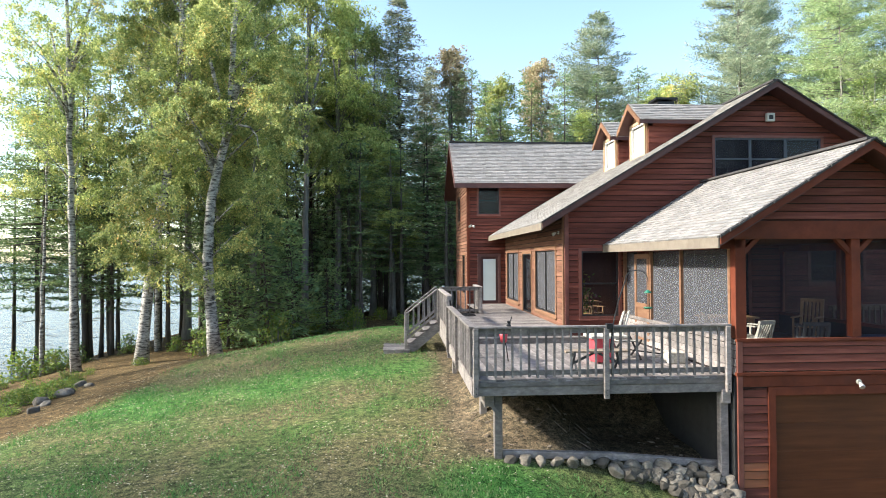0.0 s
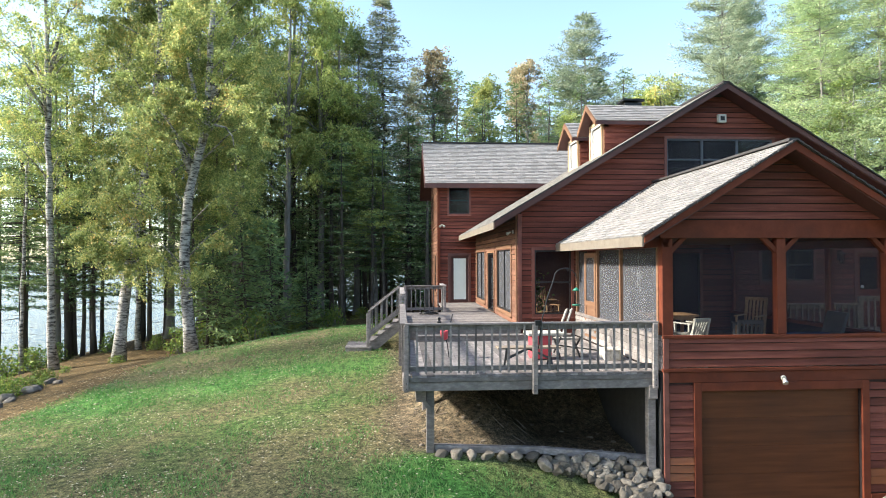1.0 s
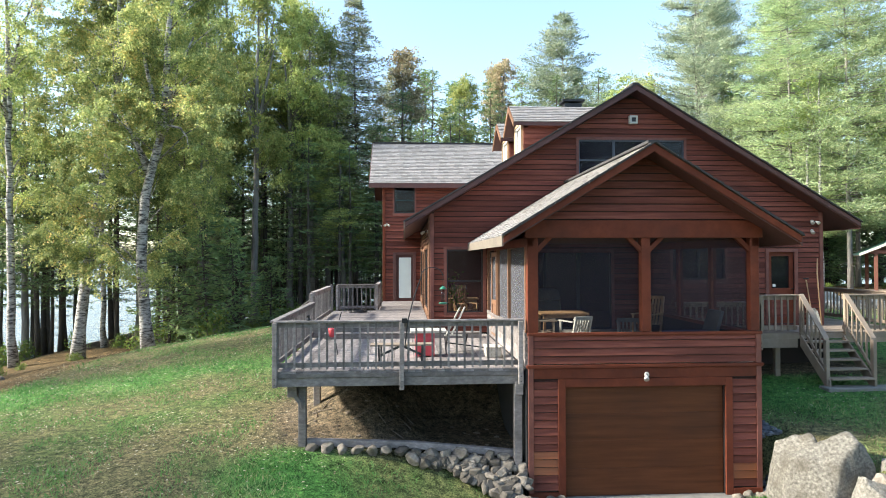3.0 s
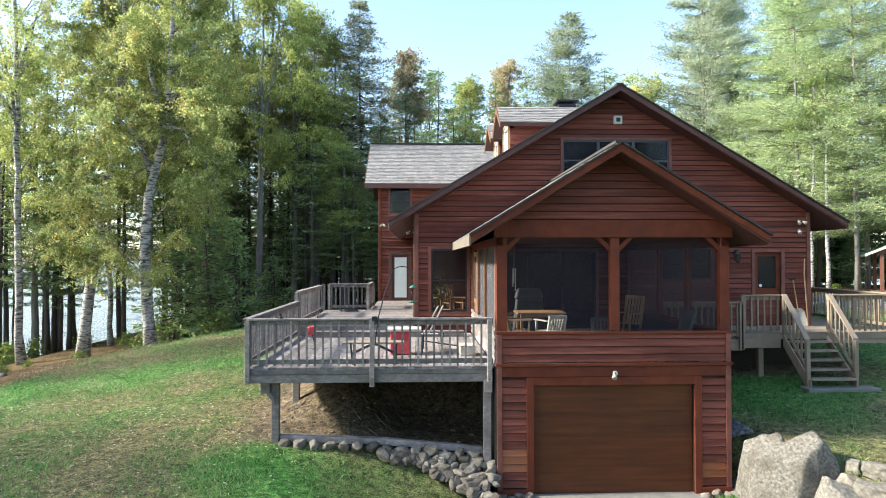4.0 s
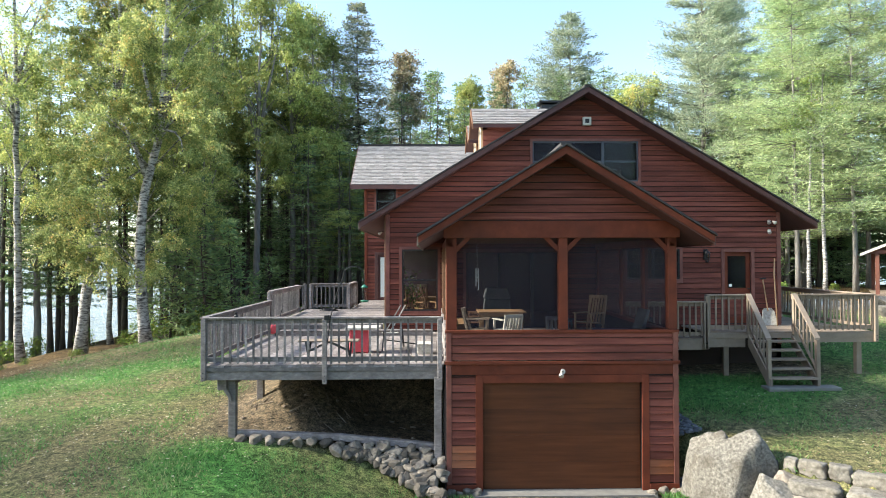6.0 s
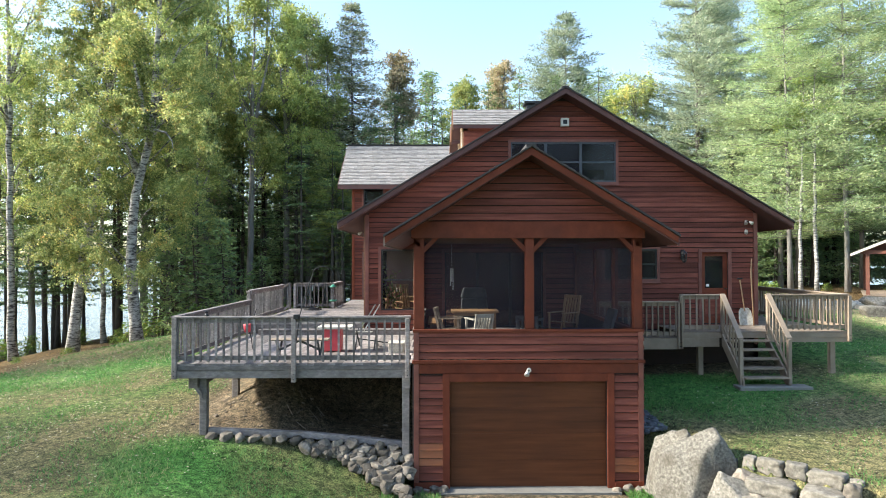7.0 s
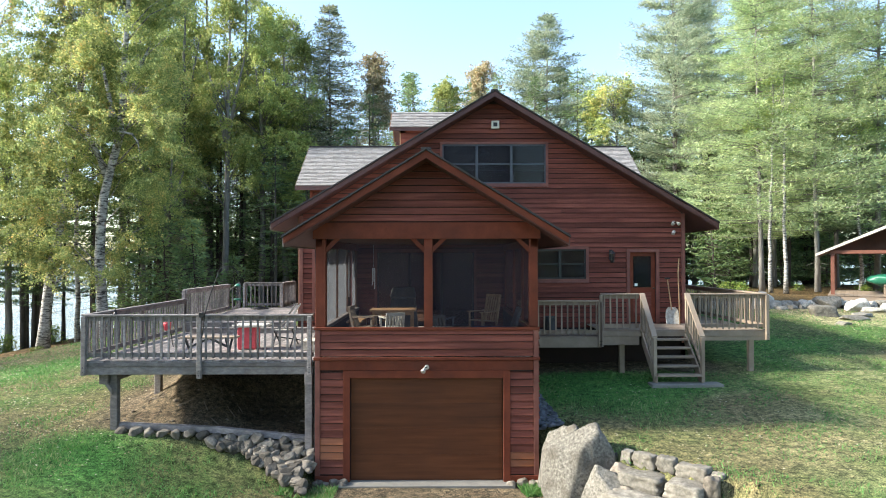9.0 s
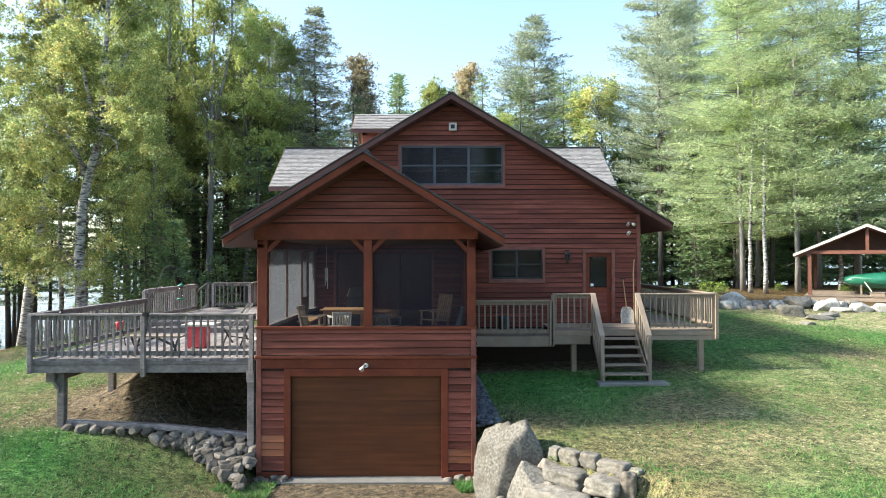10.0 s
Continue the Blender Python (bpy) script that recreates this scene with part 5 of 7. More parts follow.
# ---- trees ----
def leaf_material(name, stops, through_share=0.45, obj_vary=0.25, rough=0.6):
    """Leaves: colour by leaf and by tree, part of the light passing through."""
    m, nodes, links, bsdf = shader(name)
    geo, info = nodes.new("ShaderNodeNewGeometry"), nodes.new("ShaderNodeObjectInfo")
    tc = nodes.new("ShaderNodeTexCoord")
    clump = noise_tex(nodes, links, tc.outputs["Object"], 0.45, 2.0)
    add = nodes.new("ShaderNodeMath")
    add.operation = "MULTIPLY_ADD"
    links.new(geo.outputs["Random Per Island"], add.inputs[0])
    add.inputs[1].default_value = 0.62
    sub = nodes.new("ShaderNodeMath")
    sub.operation = "MULTIPLY_ADD"
    links.new(clump.outputs[0], sub.inputs[0])
    sub.inputs[1].default_value, sub.inputs[2].default_value = 1.1, -0.34
    links.new(sub.outputs[0], add.inputs[2])
    r = ramp(nodes, stops)
    links.new(add.outputs[0], r.inputs[0])
    mr = nodes.new("ShaderNodeMapRange")
    mr.inputs[3].default_value, mr.inputs[4].default_value = 1 - obj_vary, 1 + obj_vary
    links.new(info.outputs["Random"], mr.inputs[0])
    col = mix(nodes, links, "MULTIPLY", 1.0, r.outputs[0], mr.outputs[0])
    links.new(col, bsdf.inputs["Base Color"])
    bsdf.inputs["Roughness"].default_value, bsdf.inputs["Specular IOR Level"].default_value = rough, 0.3
    tr = nodes.new("ShaderNodeBsdfTranslucent")
    links.new(col, tr.inputs[0])
    mx = nodes.new("ShaderNodeMixShader")
    mx.inputs[0].default_value = through_share
    links.new(bsdf.outputs[0], mx.inputs[1])
    links.new(tr.outputs[0], mx.inputs[2])
    links.new(mx.outputs[0], nodes["Material Output"].inputs[0])
    return m


L_BIRCH = leaf_material("yellowing_birch_leaves", [(0.06, (0.135, 0.195, 0.074)), (0.43, (0.30, 0.375, 0.138)), (0.71, (0.52, 0.55, 0.205)), (0.90, (0.79, 0.66, 0.25)), (0.99, (0.78, 0.47, 0.19))], 0.44)
L_MAPLE = leaf_material("green_maple_leaves", [(0.1, (0.192, 0.249, 0.088)), (0.5, (0.356, 0.431, 0.142)), (0.9, (0.598, 0.567, 0.201))], 0.42)
L_ORANGE = leaf_material("orange_maple_leaves", [(0.1, (0.25, 0.25, 0.15)), (0.45, (0.40, 0.36, 0.22)), (0.8, (0.54, 0.41, 0.27)), (0.95, (0.46, 0.45, 0.25))], 0.42)
L_PINE = leaf_material("white_pine_needles", [(0.1, (0.21, 0.29, 0.20)), (0.5, (0.40, 0.48, 0.33)), (0.9, (0.68, 0.71, 0.50))], 0.45)
L_DARK = leaf_material("dark_hemlock_needles", [(0.1, (0.098, 0.170, 0.085)), (0.5, (0.190, 0.285, 0.123)), (0.9, (0.33, 0.41, 0.165))], 0.38)
L_LIGHT = leaf_material("pale_pine_needles", [(0.1, (0.195, 0.285, 0.145)), (0.5, (0.34, 0.44, 0.22)), (0.9, (0.56, 0.60, 0.32))], 0.43)
L_SPRUCE = leaf_material("grey_spruce_needles", [(0.1, (0.183, 0.221, 0.140)), (0.5, (0.309, 0.338, 0.199)), (0.9, (0.590, 0.507, 0.316))], 0.35)
L_FRESH = leaf_material("fresh_green_leaves", [(0.1, (0.17, 0.26, 0.10)), (0.5, (0.28, 0.38, 0.14)), (0.9, (0.46, 0.50, 0.18))], 0.45)
L_SHRUB = leaf_material("green_shrub_leaves", [(0.1, (0.078, 0.140, 0.031)), (0.5, (0.156, 0.250, 0.055)), (0.9, (0.374, 0.359, 0.078))], 0.35)


def birch_bark():
    m, nodes, links, bsdf = shader("white_birch_bark")
    tc = nodes.new("ShaderNodeTexCoord")
    n = noise_tex(nodes, links, scaled(nodes, links, tc.outputs["Object"], (2.0, 2.0, 7.0)), 1.6, 4.0, 0.7)
    r = ramp(nodes, [(0.40, (0.035, 0.032, 0.03)), (0.48, (0.24, 0.228, 0.21)), (0.62, (0.46, 0.445, 0.415))])
    links.new(n.outputs[0], r.inputs[0])
    links.new(r.outputs[0], bsdf.inputs["Base Color"])
    bsdf.inputs["Roughness"].default_value = 0.8
    return m


B_BIRCH = birch_bark()
B_DARK = surface("dark_pine_bark", [(0.3, (0.045, 0.036, 0.030)), (0.7, (0.115, 0.095, 0.08))], 3, (3, 3, 0.6), 0.9, 0.6, 14, vary=0.3)
B_GREY = surface("grey_bark", [(0.3, (0.12, 0.11, 0.10)), (0.7, (0.25, 0.235, 0.215))], 3, (3, 3, 0.6), 0.9, 0.5, 14, vary=0.25)


def leaf_quads(rng, pts, size, slim=0.6, droop=0.0, upward=0.9, along=None, stiff=0.0):
    """One small kite-shaped leaf at each point; blades face mostly upwards, tips droop or follow their twig."""
    n = len(pts)
    up = rng.normal(size=(n, 3))
    up[:, 2] += upward
    d = rng.normal(size=(n, 3))
    if along is not None:
        d = d * (1 - stiff) + along * stiff * 1.7
    d[:, 2] -= droop
    d /= np.linalg.norm(d, axis=1, keepdims=True)
    s = np.cross(d, up)
    s /= np.linalg.norm(s, axis=1, keepdims=True) + 1e-9
    L = size * rng.uniform(0.6, 1.4, (n, 1))
    a, b, c, e = pts, pts + d * L * 0.45 + s * L * slim * 0.5, pts + d * L, pts + d * L * 0.45 - s * L * slim * 0.5
    v = np.stack([a, b, c, e], 1).reshape(-1, 3)
    return v, np.arange(4 * n).reshape(-1, 4)


def limbs_to(rng, base, tips, r0, g, n=5, wob=0.12):
    for t in tips:
        b, t = Vector(base(t)), Vector(t)
        mid = b.lerp(t, 0.5) + Vector((rng.normal(0, wob), rng.normal(0, wob), 0.25))
        L = (t - b).length
        g.tube([b, mid, t], [r0 * min(1, L / 4), r0 * 0.6 * min(1, L / 4), 0.012], n)


def tree_thing(name, label, category, trunk, bark, crown_v, crown_q, leaf, group):
    tr = thing(name, (0, 0, 0), label, category, group)
    part("trunk", trunk, bark, tr, smooth=True, base=(0, 0, 0))
    me = mesh_arrays("crown", crown_v, crown_q, leaf)
    cr = new("crown", me)
    cr.parent = tr
    return tr


def broadleaf(name, label, seed, h, path, crown_lo, rad, leaf, bark, nclump, nleaf, size, r_base=0.2, droop=0.5, skew=(0, 0), fork=None, top_pow=0.7, group="broadleaf trees", gaps=(), arch=None, thin=0.55, gap=-0.04):
    """A broad-leaved tree: a bent trunk, limbs to clumps spread through an uneven crown, and leaves in each clump."""
    rng = np.random.RandomState(seed)
    def at(z):
        z = min(max(z, 0), h)
        for (xa, ya, za), (xb, yb, zb) in zip(path, path[1:]):
            if za <= z <= zb:
                k = (z - za) / (zb - za)
                return Vector((xa + (xb - xa) * k, ya + (yb - ya) * k, z))
        return Vector(path[-1])
    g = Geo()
    zs = np.linspace(0, h * 0.93, 16)
    pts = [at(z) + Vector((rng.normal(0, 0.04), rng.normal(0, 0.04), 0)) for z in zs]
    g.tube(pts, [max(0.02, r_base * (1 - z / h) ** 0.75 * (1.35 if i == 0 else 1)) for i, z in enumerate(zs)], 9)
    if fork:
        for zf, ex, ez in fork:
            b = at(zf)
            g.tube([b, b + Vector((ex * 0.4, 0.1, ez * 0.45)), b + Vector((ex, 0.2, ez))], [r_base * 0.55, r_base * 0.4, 0.03], 7)
    if arch:
        g.tube([Vector(p) for p in arch], [0.10, 0.085, 0.07, 0.055, 0.035, 0.015][:len(arch)], 7)
    clumps = []
    while len(clumps) < nclump:
        f = rng.random() ** 0.9
        z = crown_lo + (h - crown_lo) * f
        w = rad * (math.sin(math.pi * min(1, 0.12 + 0.88 * f) ** top_pow) ** 0.8) * rng.uniform(0.15, 1.0) ** 0.5
        a = rng.uniform(0, 2 * math.pi)
        w *= 0.75 + 0.35 * noise.noise((math.cos(a) * 1.3 + seed, math.sin(a) * 1.3, f * 4))* 1.6
        c = at(z)
        px, py = skew[0] * f + w * math.cos(a), skew[1] * f + w * math.sin(a)
        if any(xa < c.x + px < xb and za < z < zb and py < 1.0 for xa, xb, za, zb in gaps):
            continue
        if abs(px) < 0.75 and py < 0.3 and rng.random() < thin:
            continue
        if noise.noise(((c.x + px) * 0.42 + seed, (c.y + py) * 0.42, z * 0.36)) < gap:
            continue
        clumps.append((c.x + skew[0] * f + w * math.cos(a), c.y + skew[1] * f + w * math.sin(a), z + rng.normal(0, 0.3)))
    pick = [clumps[i] for i in rng.permutation(nclump)[:min(nclump, 46)]]
    limbs_to(rng, lambda t: at(max(crown_lo * 0.7, t[2] - 1.2 - 0.35 * math.hypot(t[0], t[1]))), pick, 0.05, g)
    P = []
    for c in clumps:
        # a spray of short twigs: leaves gather along each, the outer ones hang
        s = rng.uniform(0.30, 0.62)
        twigs = 9
        ends = rng.normal(size=(twigs, 3)) * np.array([s, s, s * 0.5])
        ends[:, 2] -= np.hypot(ends[:, 0], ends[:, 1]) * 0.45
        k = rng.randint(0, twigs, nleaf)
        f = rng.uniform(0.15, 1.25, (nleaf, 1))
        P.append(np.array(c) + ends[k] * f + rng.normal(size=(nleaf, 3)) * 0.075)
    v, q = leaf_quads(rng, np.concatenate(P), size, 0.7, droop)
    return tree_thing(name, label, "tree", g, bark, v, q, leaf, group)


def conifer(name, label, seed, h, lo, rad, leaf, bark, whorl=0.62, per=5, tufts=9, quads=8, tuft=0.30, r_base=0.24, lift=0.12, taper=0.8, ragged=0.35, needle=0.30, slim=0.28, group="conifers", stubs=True, stiff=0.55, full=0.55, level=0.6):
    """A conifer: a straight stem, whorls of boughs, sprays of needles along each bough."""
    rng = np.random.RandomState(seed)
    g = Geo()
    zs = np.linspace(0, h, 12)
    bend = rng.normal(0, 0.12, (12, 2)).cumsum(0) * 0.3
    bend[0] = 0
    def at(z):
        k = z / h * 11
        i = min(10, int(k))
        b = bend[i] * (1 - (k - i)) + bend[i + 1] * (k - i)
        return Vector((b[0], b[1], z))
    g.tube([at(z) for z in zs], [max(0.015, r_base * (1 - z / h) ** 0.8 * (1.25 if i == 0 else 1)) for i, z in enumerate(zs)], 8)
    P, D = [], []
    z = lo
    while z < h - 0.2:
        f = (z - lo) / (h - lo)
        shape = (1 - f) ** taper * min(1.0, full + 1.6 * f)
        for k in range(per):
            if rng.random() < 0.12:
                continue
            a = rng.uniform(0, 2 * math.pi)
            L = max(0.25, rad * shape * rng.uniform(1 - ragged, 1 + ragged * 0.6))
            zz = z + rng.uniform(-whorl / 2, whorl / 2) * level
            b = at(min(zz, h))
            dirv = Vector((math.cos(a), math.sin(a), 0))
            tip = b + dirv * L + Vector((0, 0, L * (lift + 0.5 * f * lift) + rng.normal(0, 0.08)))
            mid = b.lerp(tip, 0.55) - Vector((0, 0, 0.05 * L))
            g.tube([b, mid, tip], [0.035 * min(1, L / 2) + 0.008, 0.02, 0.006], 3)
            nt = max(4, int(tufts * (L / rad) ** 0.8 + 2))
            side = Vector((-dirv.y, dirv.x, 0))
            for i in range(nt):
                s = 0.12 + 0.88 * (i + rng.random()) / nt
                w = ((1.08 - s) * L * 0.46 + 0.16) * rng.uniform(0.5, 1.1)
                c = b.lerp(mid, s / 0.55) if s < 0.55 else mid.lerp(tip, (s - 0.55) / 0.45)
                way = (dirv * rng.uniform(0.5, 0.9) + side * (1 if i % 2 else -1) + Vector((0, 0, rng.normal(lift * 0.6, 0.12)))).normalized()
                reach = rng.random(quads) ** 0.8
                P.append(np.array(c) + np.outer(reach * w, np.array(way)) + rng.normal(size=(quads, 3)) * np.array([tuft, tuft, tuft * 0.5]) * 0.42)
                D.append(np.tile(np.array(way + Vector((0, 0, lift + 0.15))), (quads, 1)))
        z += whorl
    if stubs:
        for _ in range(12):
            zz = rng.uniform(lo * 0.3, lo)
            a = rng.uniform(0, 6.28)
            b = at(zz)
            L = rng.uniform(0.4, 1.6)
            g.tube([b, b + Vector((math.cos(a) * L, math.sin(a) * L, rng.uniform(-0.3, 0.1)))], [0.02, 0.006], 4)
    P = np.concatenate(P)
    v, q = leaf_quads(rng, P, needle, slim, 0.0, 0.8, np.concatenate(D), stiff)
    return tree_thing(name, label, "tree", g, bark, v, q, leaf, group)


def plant(proto, spots):
    """The tree itself at the first spot, copies at the others: x, y, scale, height scale, turn."""
    for i, (x, y, s, sz, turn) in enumerate(spots):
        m = pose(x, y, ground_z(x, y) - 0.08, 0, 0, turn)
        ob = proto if i == 0 else copy_thing(proto, m)
        if i == 0:
            ob.matrix_basis = m
        ob.scale = (s, s, s * sz)


# the three white birches at the lawn's edge
YB = "white birch with yellowing leaves at the lawn edge"
plant(broadleaf("birch_tree", YB, 11, 27, [(0, 0, 0), (-0.15, 0, 6), (-0.5, 0.3, 14), (-0.9, 0.6, 20), (-1.2, 0.8, 27)], 8.0, 4.3, L_BIRCH, B_BIRCH, 230, 230, 0.10, 0.21, top_pow=0.8, group="birches", thin=0.6, fork=[(12.5, -1.1, 5.0), (15, 1.2, 4.5)]), [(-22.4, 21.8, 1, 1, 0)])
plant(broadleaf("birch_tree", YB + ", leaning", 12, 25, [(0, 0, 0), (0.35, 0, 4), (0.9, 0.2, 8), (1.6, 0.4, 13), (1.9, 0.5, 19), (2.0, 0.5, 25)], 4.8, 5.0, L_BIRCH, B_BIRCH, 340, 370, 0.10, 0.30, top_pow=0.75, group="birches"), [(-19.2, 21.8, 1, 1, 0)])
plant(broadleaf("birch_tree", "forked white birch with yellowing leaves at the lawn edge", 13, 26, [(0, 0, 0), (-0.35, 0, 3), (-0.55, 0.1, 5.5), (-0.1, 0.2, 9), (0.55, 0.2, 11.5), (0.9, 0.3, 18), (1.0, 0.3, 26)], 4.0, 5.2, L_BIRCH, B_BIRCH, 360, 370, 0.10, 0.30, fork=[(9.0, -1.6, 3.5), (12.5, 1.5, 4.0), (11.0, -1.2, 5.5)], top_pow=0.7, group="birches",
    gaps=[(0.0, 2.9, 9.4, 11.9), (-0.4, 0.7, 8.6, 13.5)], arch=[(0.4, 0.2, 10.7), (0.8, -0.6, 11.15), (1.35, -1.1, 11.35), (1.95, -1.3, 11.2), (2.3, -1.4, 10.75), (2.4, -1.4, 10.0)], thin=0.45), [(-15.25, 20.9, 1, 1, 0)])

MAPLE = broadleaf("maple_tree", "green maple with a straight grey trunk behind the lawn", 21, 22, [(0, 0, 0), (0.1, 0, 8), (0.2, 0.1, 14), (0.3, 0.2, 22)], 9, 4.0, L_MAPLE, B_GREY, 170, 150, 0.135, 0.26, fork=[(11, -1.6, 6), (12, 1.3, 6)])
plant(MAPLE, [(-12.5, 31.4, 1, 1.1, 0), (-9.2, 35, 0.95, 1.12, 80), (3.5, 46, 1.0, 1.0, 140), (9.5, 42, 0.82, 0.9, 30), (-17.5, 30, 1.0, 1.05, 200), (-26, 29, 0.9, 1.0, 100), (-16.2, 33, 1.0, 1.22, 40), (-8.2, 36.5, 0.9, 1.12, 10), (-15.2, 28.5, 0.8, 0.8, 33), (-10.4, 33.5, 1.0, 1.05, 250), (-6.6, 33, 0.75, 0.75, 160), (-13.2, 37.5, 1.15, 1.15, 300), (-15.6, 37.0, 1.15, 1.2, 120), (-18.6, 36.0, 1.15, 1.2, 220), (-20.8, 33.5, 1.1, 1.2, 15)])
plant(broadleaf("maple_tree", "maple turning orange among the pines", 22, 20.5, [(0, 0, 0), (0.1, 0, 8), (0, 0.1, 14), (0.1, 0, 20.5)], 8, 2.5, L_ORANGE, B_GREY, 110, 150, 0.15, 0.2), [(-2.5, 34.6, 1.1, 0.9, 0), (6.6, 44.5, 1.15, 0.98, 70), (-16.5, 34, 0.7, 0.95, 20)])
plant(broadleaf("birch_tree", "yellow-green birch with pale forked stems behind the house", 23, 20.5, [(0, 0, 0), (-0.2, 0, 10), (-0.6, 0, 15), (-0.9, 0, 20.5)], 13.8, 3.3, L_BIRCH, B_BIRCH, 105, 120, 0.15, 0.17, fork=[(10, 1.2, 6), (11, -1.5, 5)], group="birches", top_pow=0.9, thin=0.8), [(18.4, 41.5, 1.15, 0.80, 0), (-20.5, 27.5, 0.95, 1.1, 60)])

# pines and hemlocks
PINE_A = conifer("pine_tree", "tall white pine with layered open boughs", 31, 28, 8, 6.4, L_PINE, B_GREY, whorl=0.85, per=11, tufts=26, quads=16, tuft=0.34, r_base=0.19, level=0.5, lift=0.24, taper=0.80, ragged=0.5, needle=0.27, slim=0.19, stiff=0.6)
plant(PINE_A, [(22.2, 39.6, 1.12, 0.9, 0), (13.0, 49.0, 1.38, 0.70, 90), (25.5, 44, 1.08, 0.95, 200), (29.5, 38, 1.0, 1.05, 130)])
PINE_B = conifer("pine_tree", "pale green pine with soft drooping sprays at the clearing edge", 32, 25, 4.5, 6.2, L_LIGHT, B_GREY, whorl=1.0, per=9, tufts=26, quads=18, tuft=0.36, r_base=0.17, lift=0.08, taper=0.55, ragged=0.55, needle=0.22, slim=0.18, stiff=0.5, full=0.75)
plant(PINE_B, [(25.0, 31, 1.05, 0.86, 70), (28, 29.5, 1.05, 0.95, 150), (32.0, 29.5, 1.1, 0.95, 260), (36.0, 27, 1.1, 1.0, 20), (27, 36, 1.05, 0.95, 310), (33, 35.5, 1.1, 0.95, 190)])
SPRUCE = conifer("spruce_tree", "full pointed spruce with a pale top", 33, 25.5, 4, 4.6, L_SPRUCE, B_DARK, whorl=0.5, per=11, tufts=15, quads=8, tuft=0.24, r_base=0.16, lift=0.02, taper=0.72, ragged=0.4, needle=0.26, slim=0.22)
plant(SPRUCE, [(-6.0, 37.4, 1.2, 0.8, 0), (-9.8, 41, 1.05, 0.93, 40), (-3.4, 45, 0.95, 0.9, 120)])
HEM = conifer("hemlock_tree", "dark hemlock with hanging boughs in the wood", 34, 22, 4.6, 3.6, L_DARK, B_DARK, whorl=0.65, per=6, tufts=9, quads=7, tuft=0.33, r_base=0.2, lift=-0.10, taper=0.6, ragged=0.5, needle=0.24, slim=0.25)
hem_spots = [(-14.2, 26.5, 0.62, 0.75, 0), (-20.6, 29.5, 0.8, 0.8, 50), (-17.4, 27.6, 0.68, 0.8, 140), (-23.8, 29.0, 0.75, 0.85, 230)]
rs = random.Random(77)
for x0 in np.arange(-19.5, -1.5, 2.1):
    hem_spots.append((x0 + rs.uniform(-0.8, 0.8), 35 + rs.uniform(-3, 4), rs.uniform(0.85, 1.05), rs.uniform(0.9, 1.12) * (1.0 if x0 < -9.3 else 0.72), rs.uniform(0, 360)))
for x0 in np.arange(-23, -5, 1.7):
    hem_spots.append((x0 + rs.uniform(-0.6, 0.6), 42 + rs.uniform(-3, 4), rs.uniform(0.95, 1.15), rs.uniform(0.55, 0.85), rs.uniform(0, 360)))
for x0 in np.arange(0.2, 13, 2.6):
    hem_spots.append((x0 + rs.uniform(-0.8, 0.8), 41 + rs.uniform(-2, 3), rs.uniform(0.8, 1.0), rs.uniform(0.92, 1.08), rs.uniform(0, 360)))
for x0 in np.arange(15, 44, 5.2):
    hem_spots.append((x0 + rs.uniform(-0.8, 0.8), 43 + rs.uniform(-3, 4), rs.uniform(0.95, 1.15), rs.uniform(0.72, 0.85), rs.uniform(0, 360)))
plant(HEM, hem_spots)
FAR = conifer("hemlock_tree", "distant dark hemlock deep in the wood", 37, 21, 1.5, 3.8, L_DARK, B_DARK, whorl=0.8, per=6, tufts=9, quads=7, tuft=0.6, r_base=0.2, lift=-0.10, taper=0.75, ragged=0.5, needle=0.42, slim=0.32, stubs=False)
far_spots = []
for x0 in np.arange(-1, 46, 2.7):
    far_spots.append((x0 + rs.uniform(-0.8, 0.8), 51 + rs.uniform(-3, 4), rs.uniform(0.95, 1.2), rs.uniform(0.75, 0.92) * (1.22 if x0 < 13 else 1.0), rs.uniform(0, 360)))
# unseen row behind the camera, added so the windows reflect dark trees
for x0 in np.arange(-44, 50, 7.5):
    far_spots.append((x0 + rs.uniform(-1.5, 1.5), -42 + rs.uniform(-4, 5), rs.uniform(0.9, 1.15), rs.uniform(0.75, 0.95), rs.uniform(0, 360)))
for x0 in np.arange(13, 50, 1.9):
    far_spots.append((x0 + rs.uniform(-0.7, 0.7), 45.5 + rs.uniform(-2, 2.5), rs.uniform(0.9, 1.15), rs.uniform(0.5, 0.75), rs.uniform(0, 360)))
for x0 in np.arange(-21, 3, 2.2):
    far_spots.append((x0 + rs.uniform(-0.7, 0.7), 48 + rs.uniform(-2, 3), rs.uniform(0.9, 1.1), rs.uniform(0.5, 0.7), rs.uniform(0, 360)))
plant(FAR, far_spots)
# tall stems with only high boughs, by the lake
POLE = conifer("pine_tree", "slim dark pine stem with a high crown by the lake", 35, 24, 7, 3.4, L_DARK, B_DARK, whorl=0.95, per=4, tufts=9, quads=5, tuft=0.28, r_base=0.19, lift=-0.02, taper=0.5, ragged=0.6)
pole_spots = []
for x0 in np.arange(-46, -20, 1.9):
    pole_spots.append((x0 + rs.uniform(-0.8, 0.8), 33 + rs.uniform(-4, 6), rs.uniform(0.8, 1.05), rs.uniform(0.85, 1.05), rs.uniform(0, 360)))
for x0 in np.arange(-20, 2, 0.95):
    pole_spots.append((x0 + rs.uniform(-0.4, 0.4), 36 + rs.uniform(-6, 8), rs.uniform(0.7, 1.0), rs.uniform(0.85, 1.0) * (1.0 if x0 < -9.3 else 0.7), rs.uniform(0, 360)))
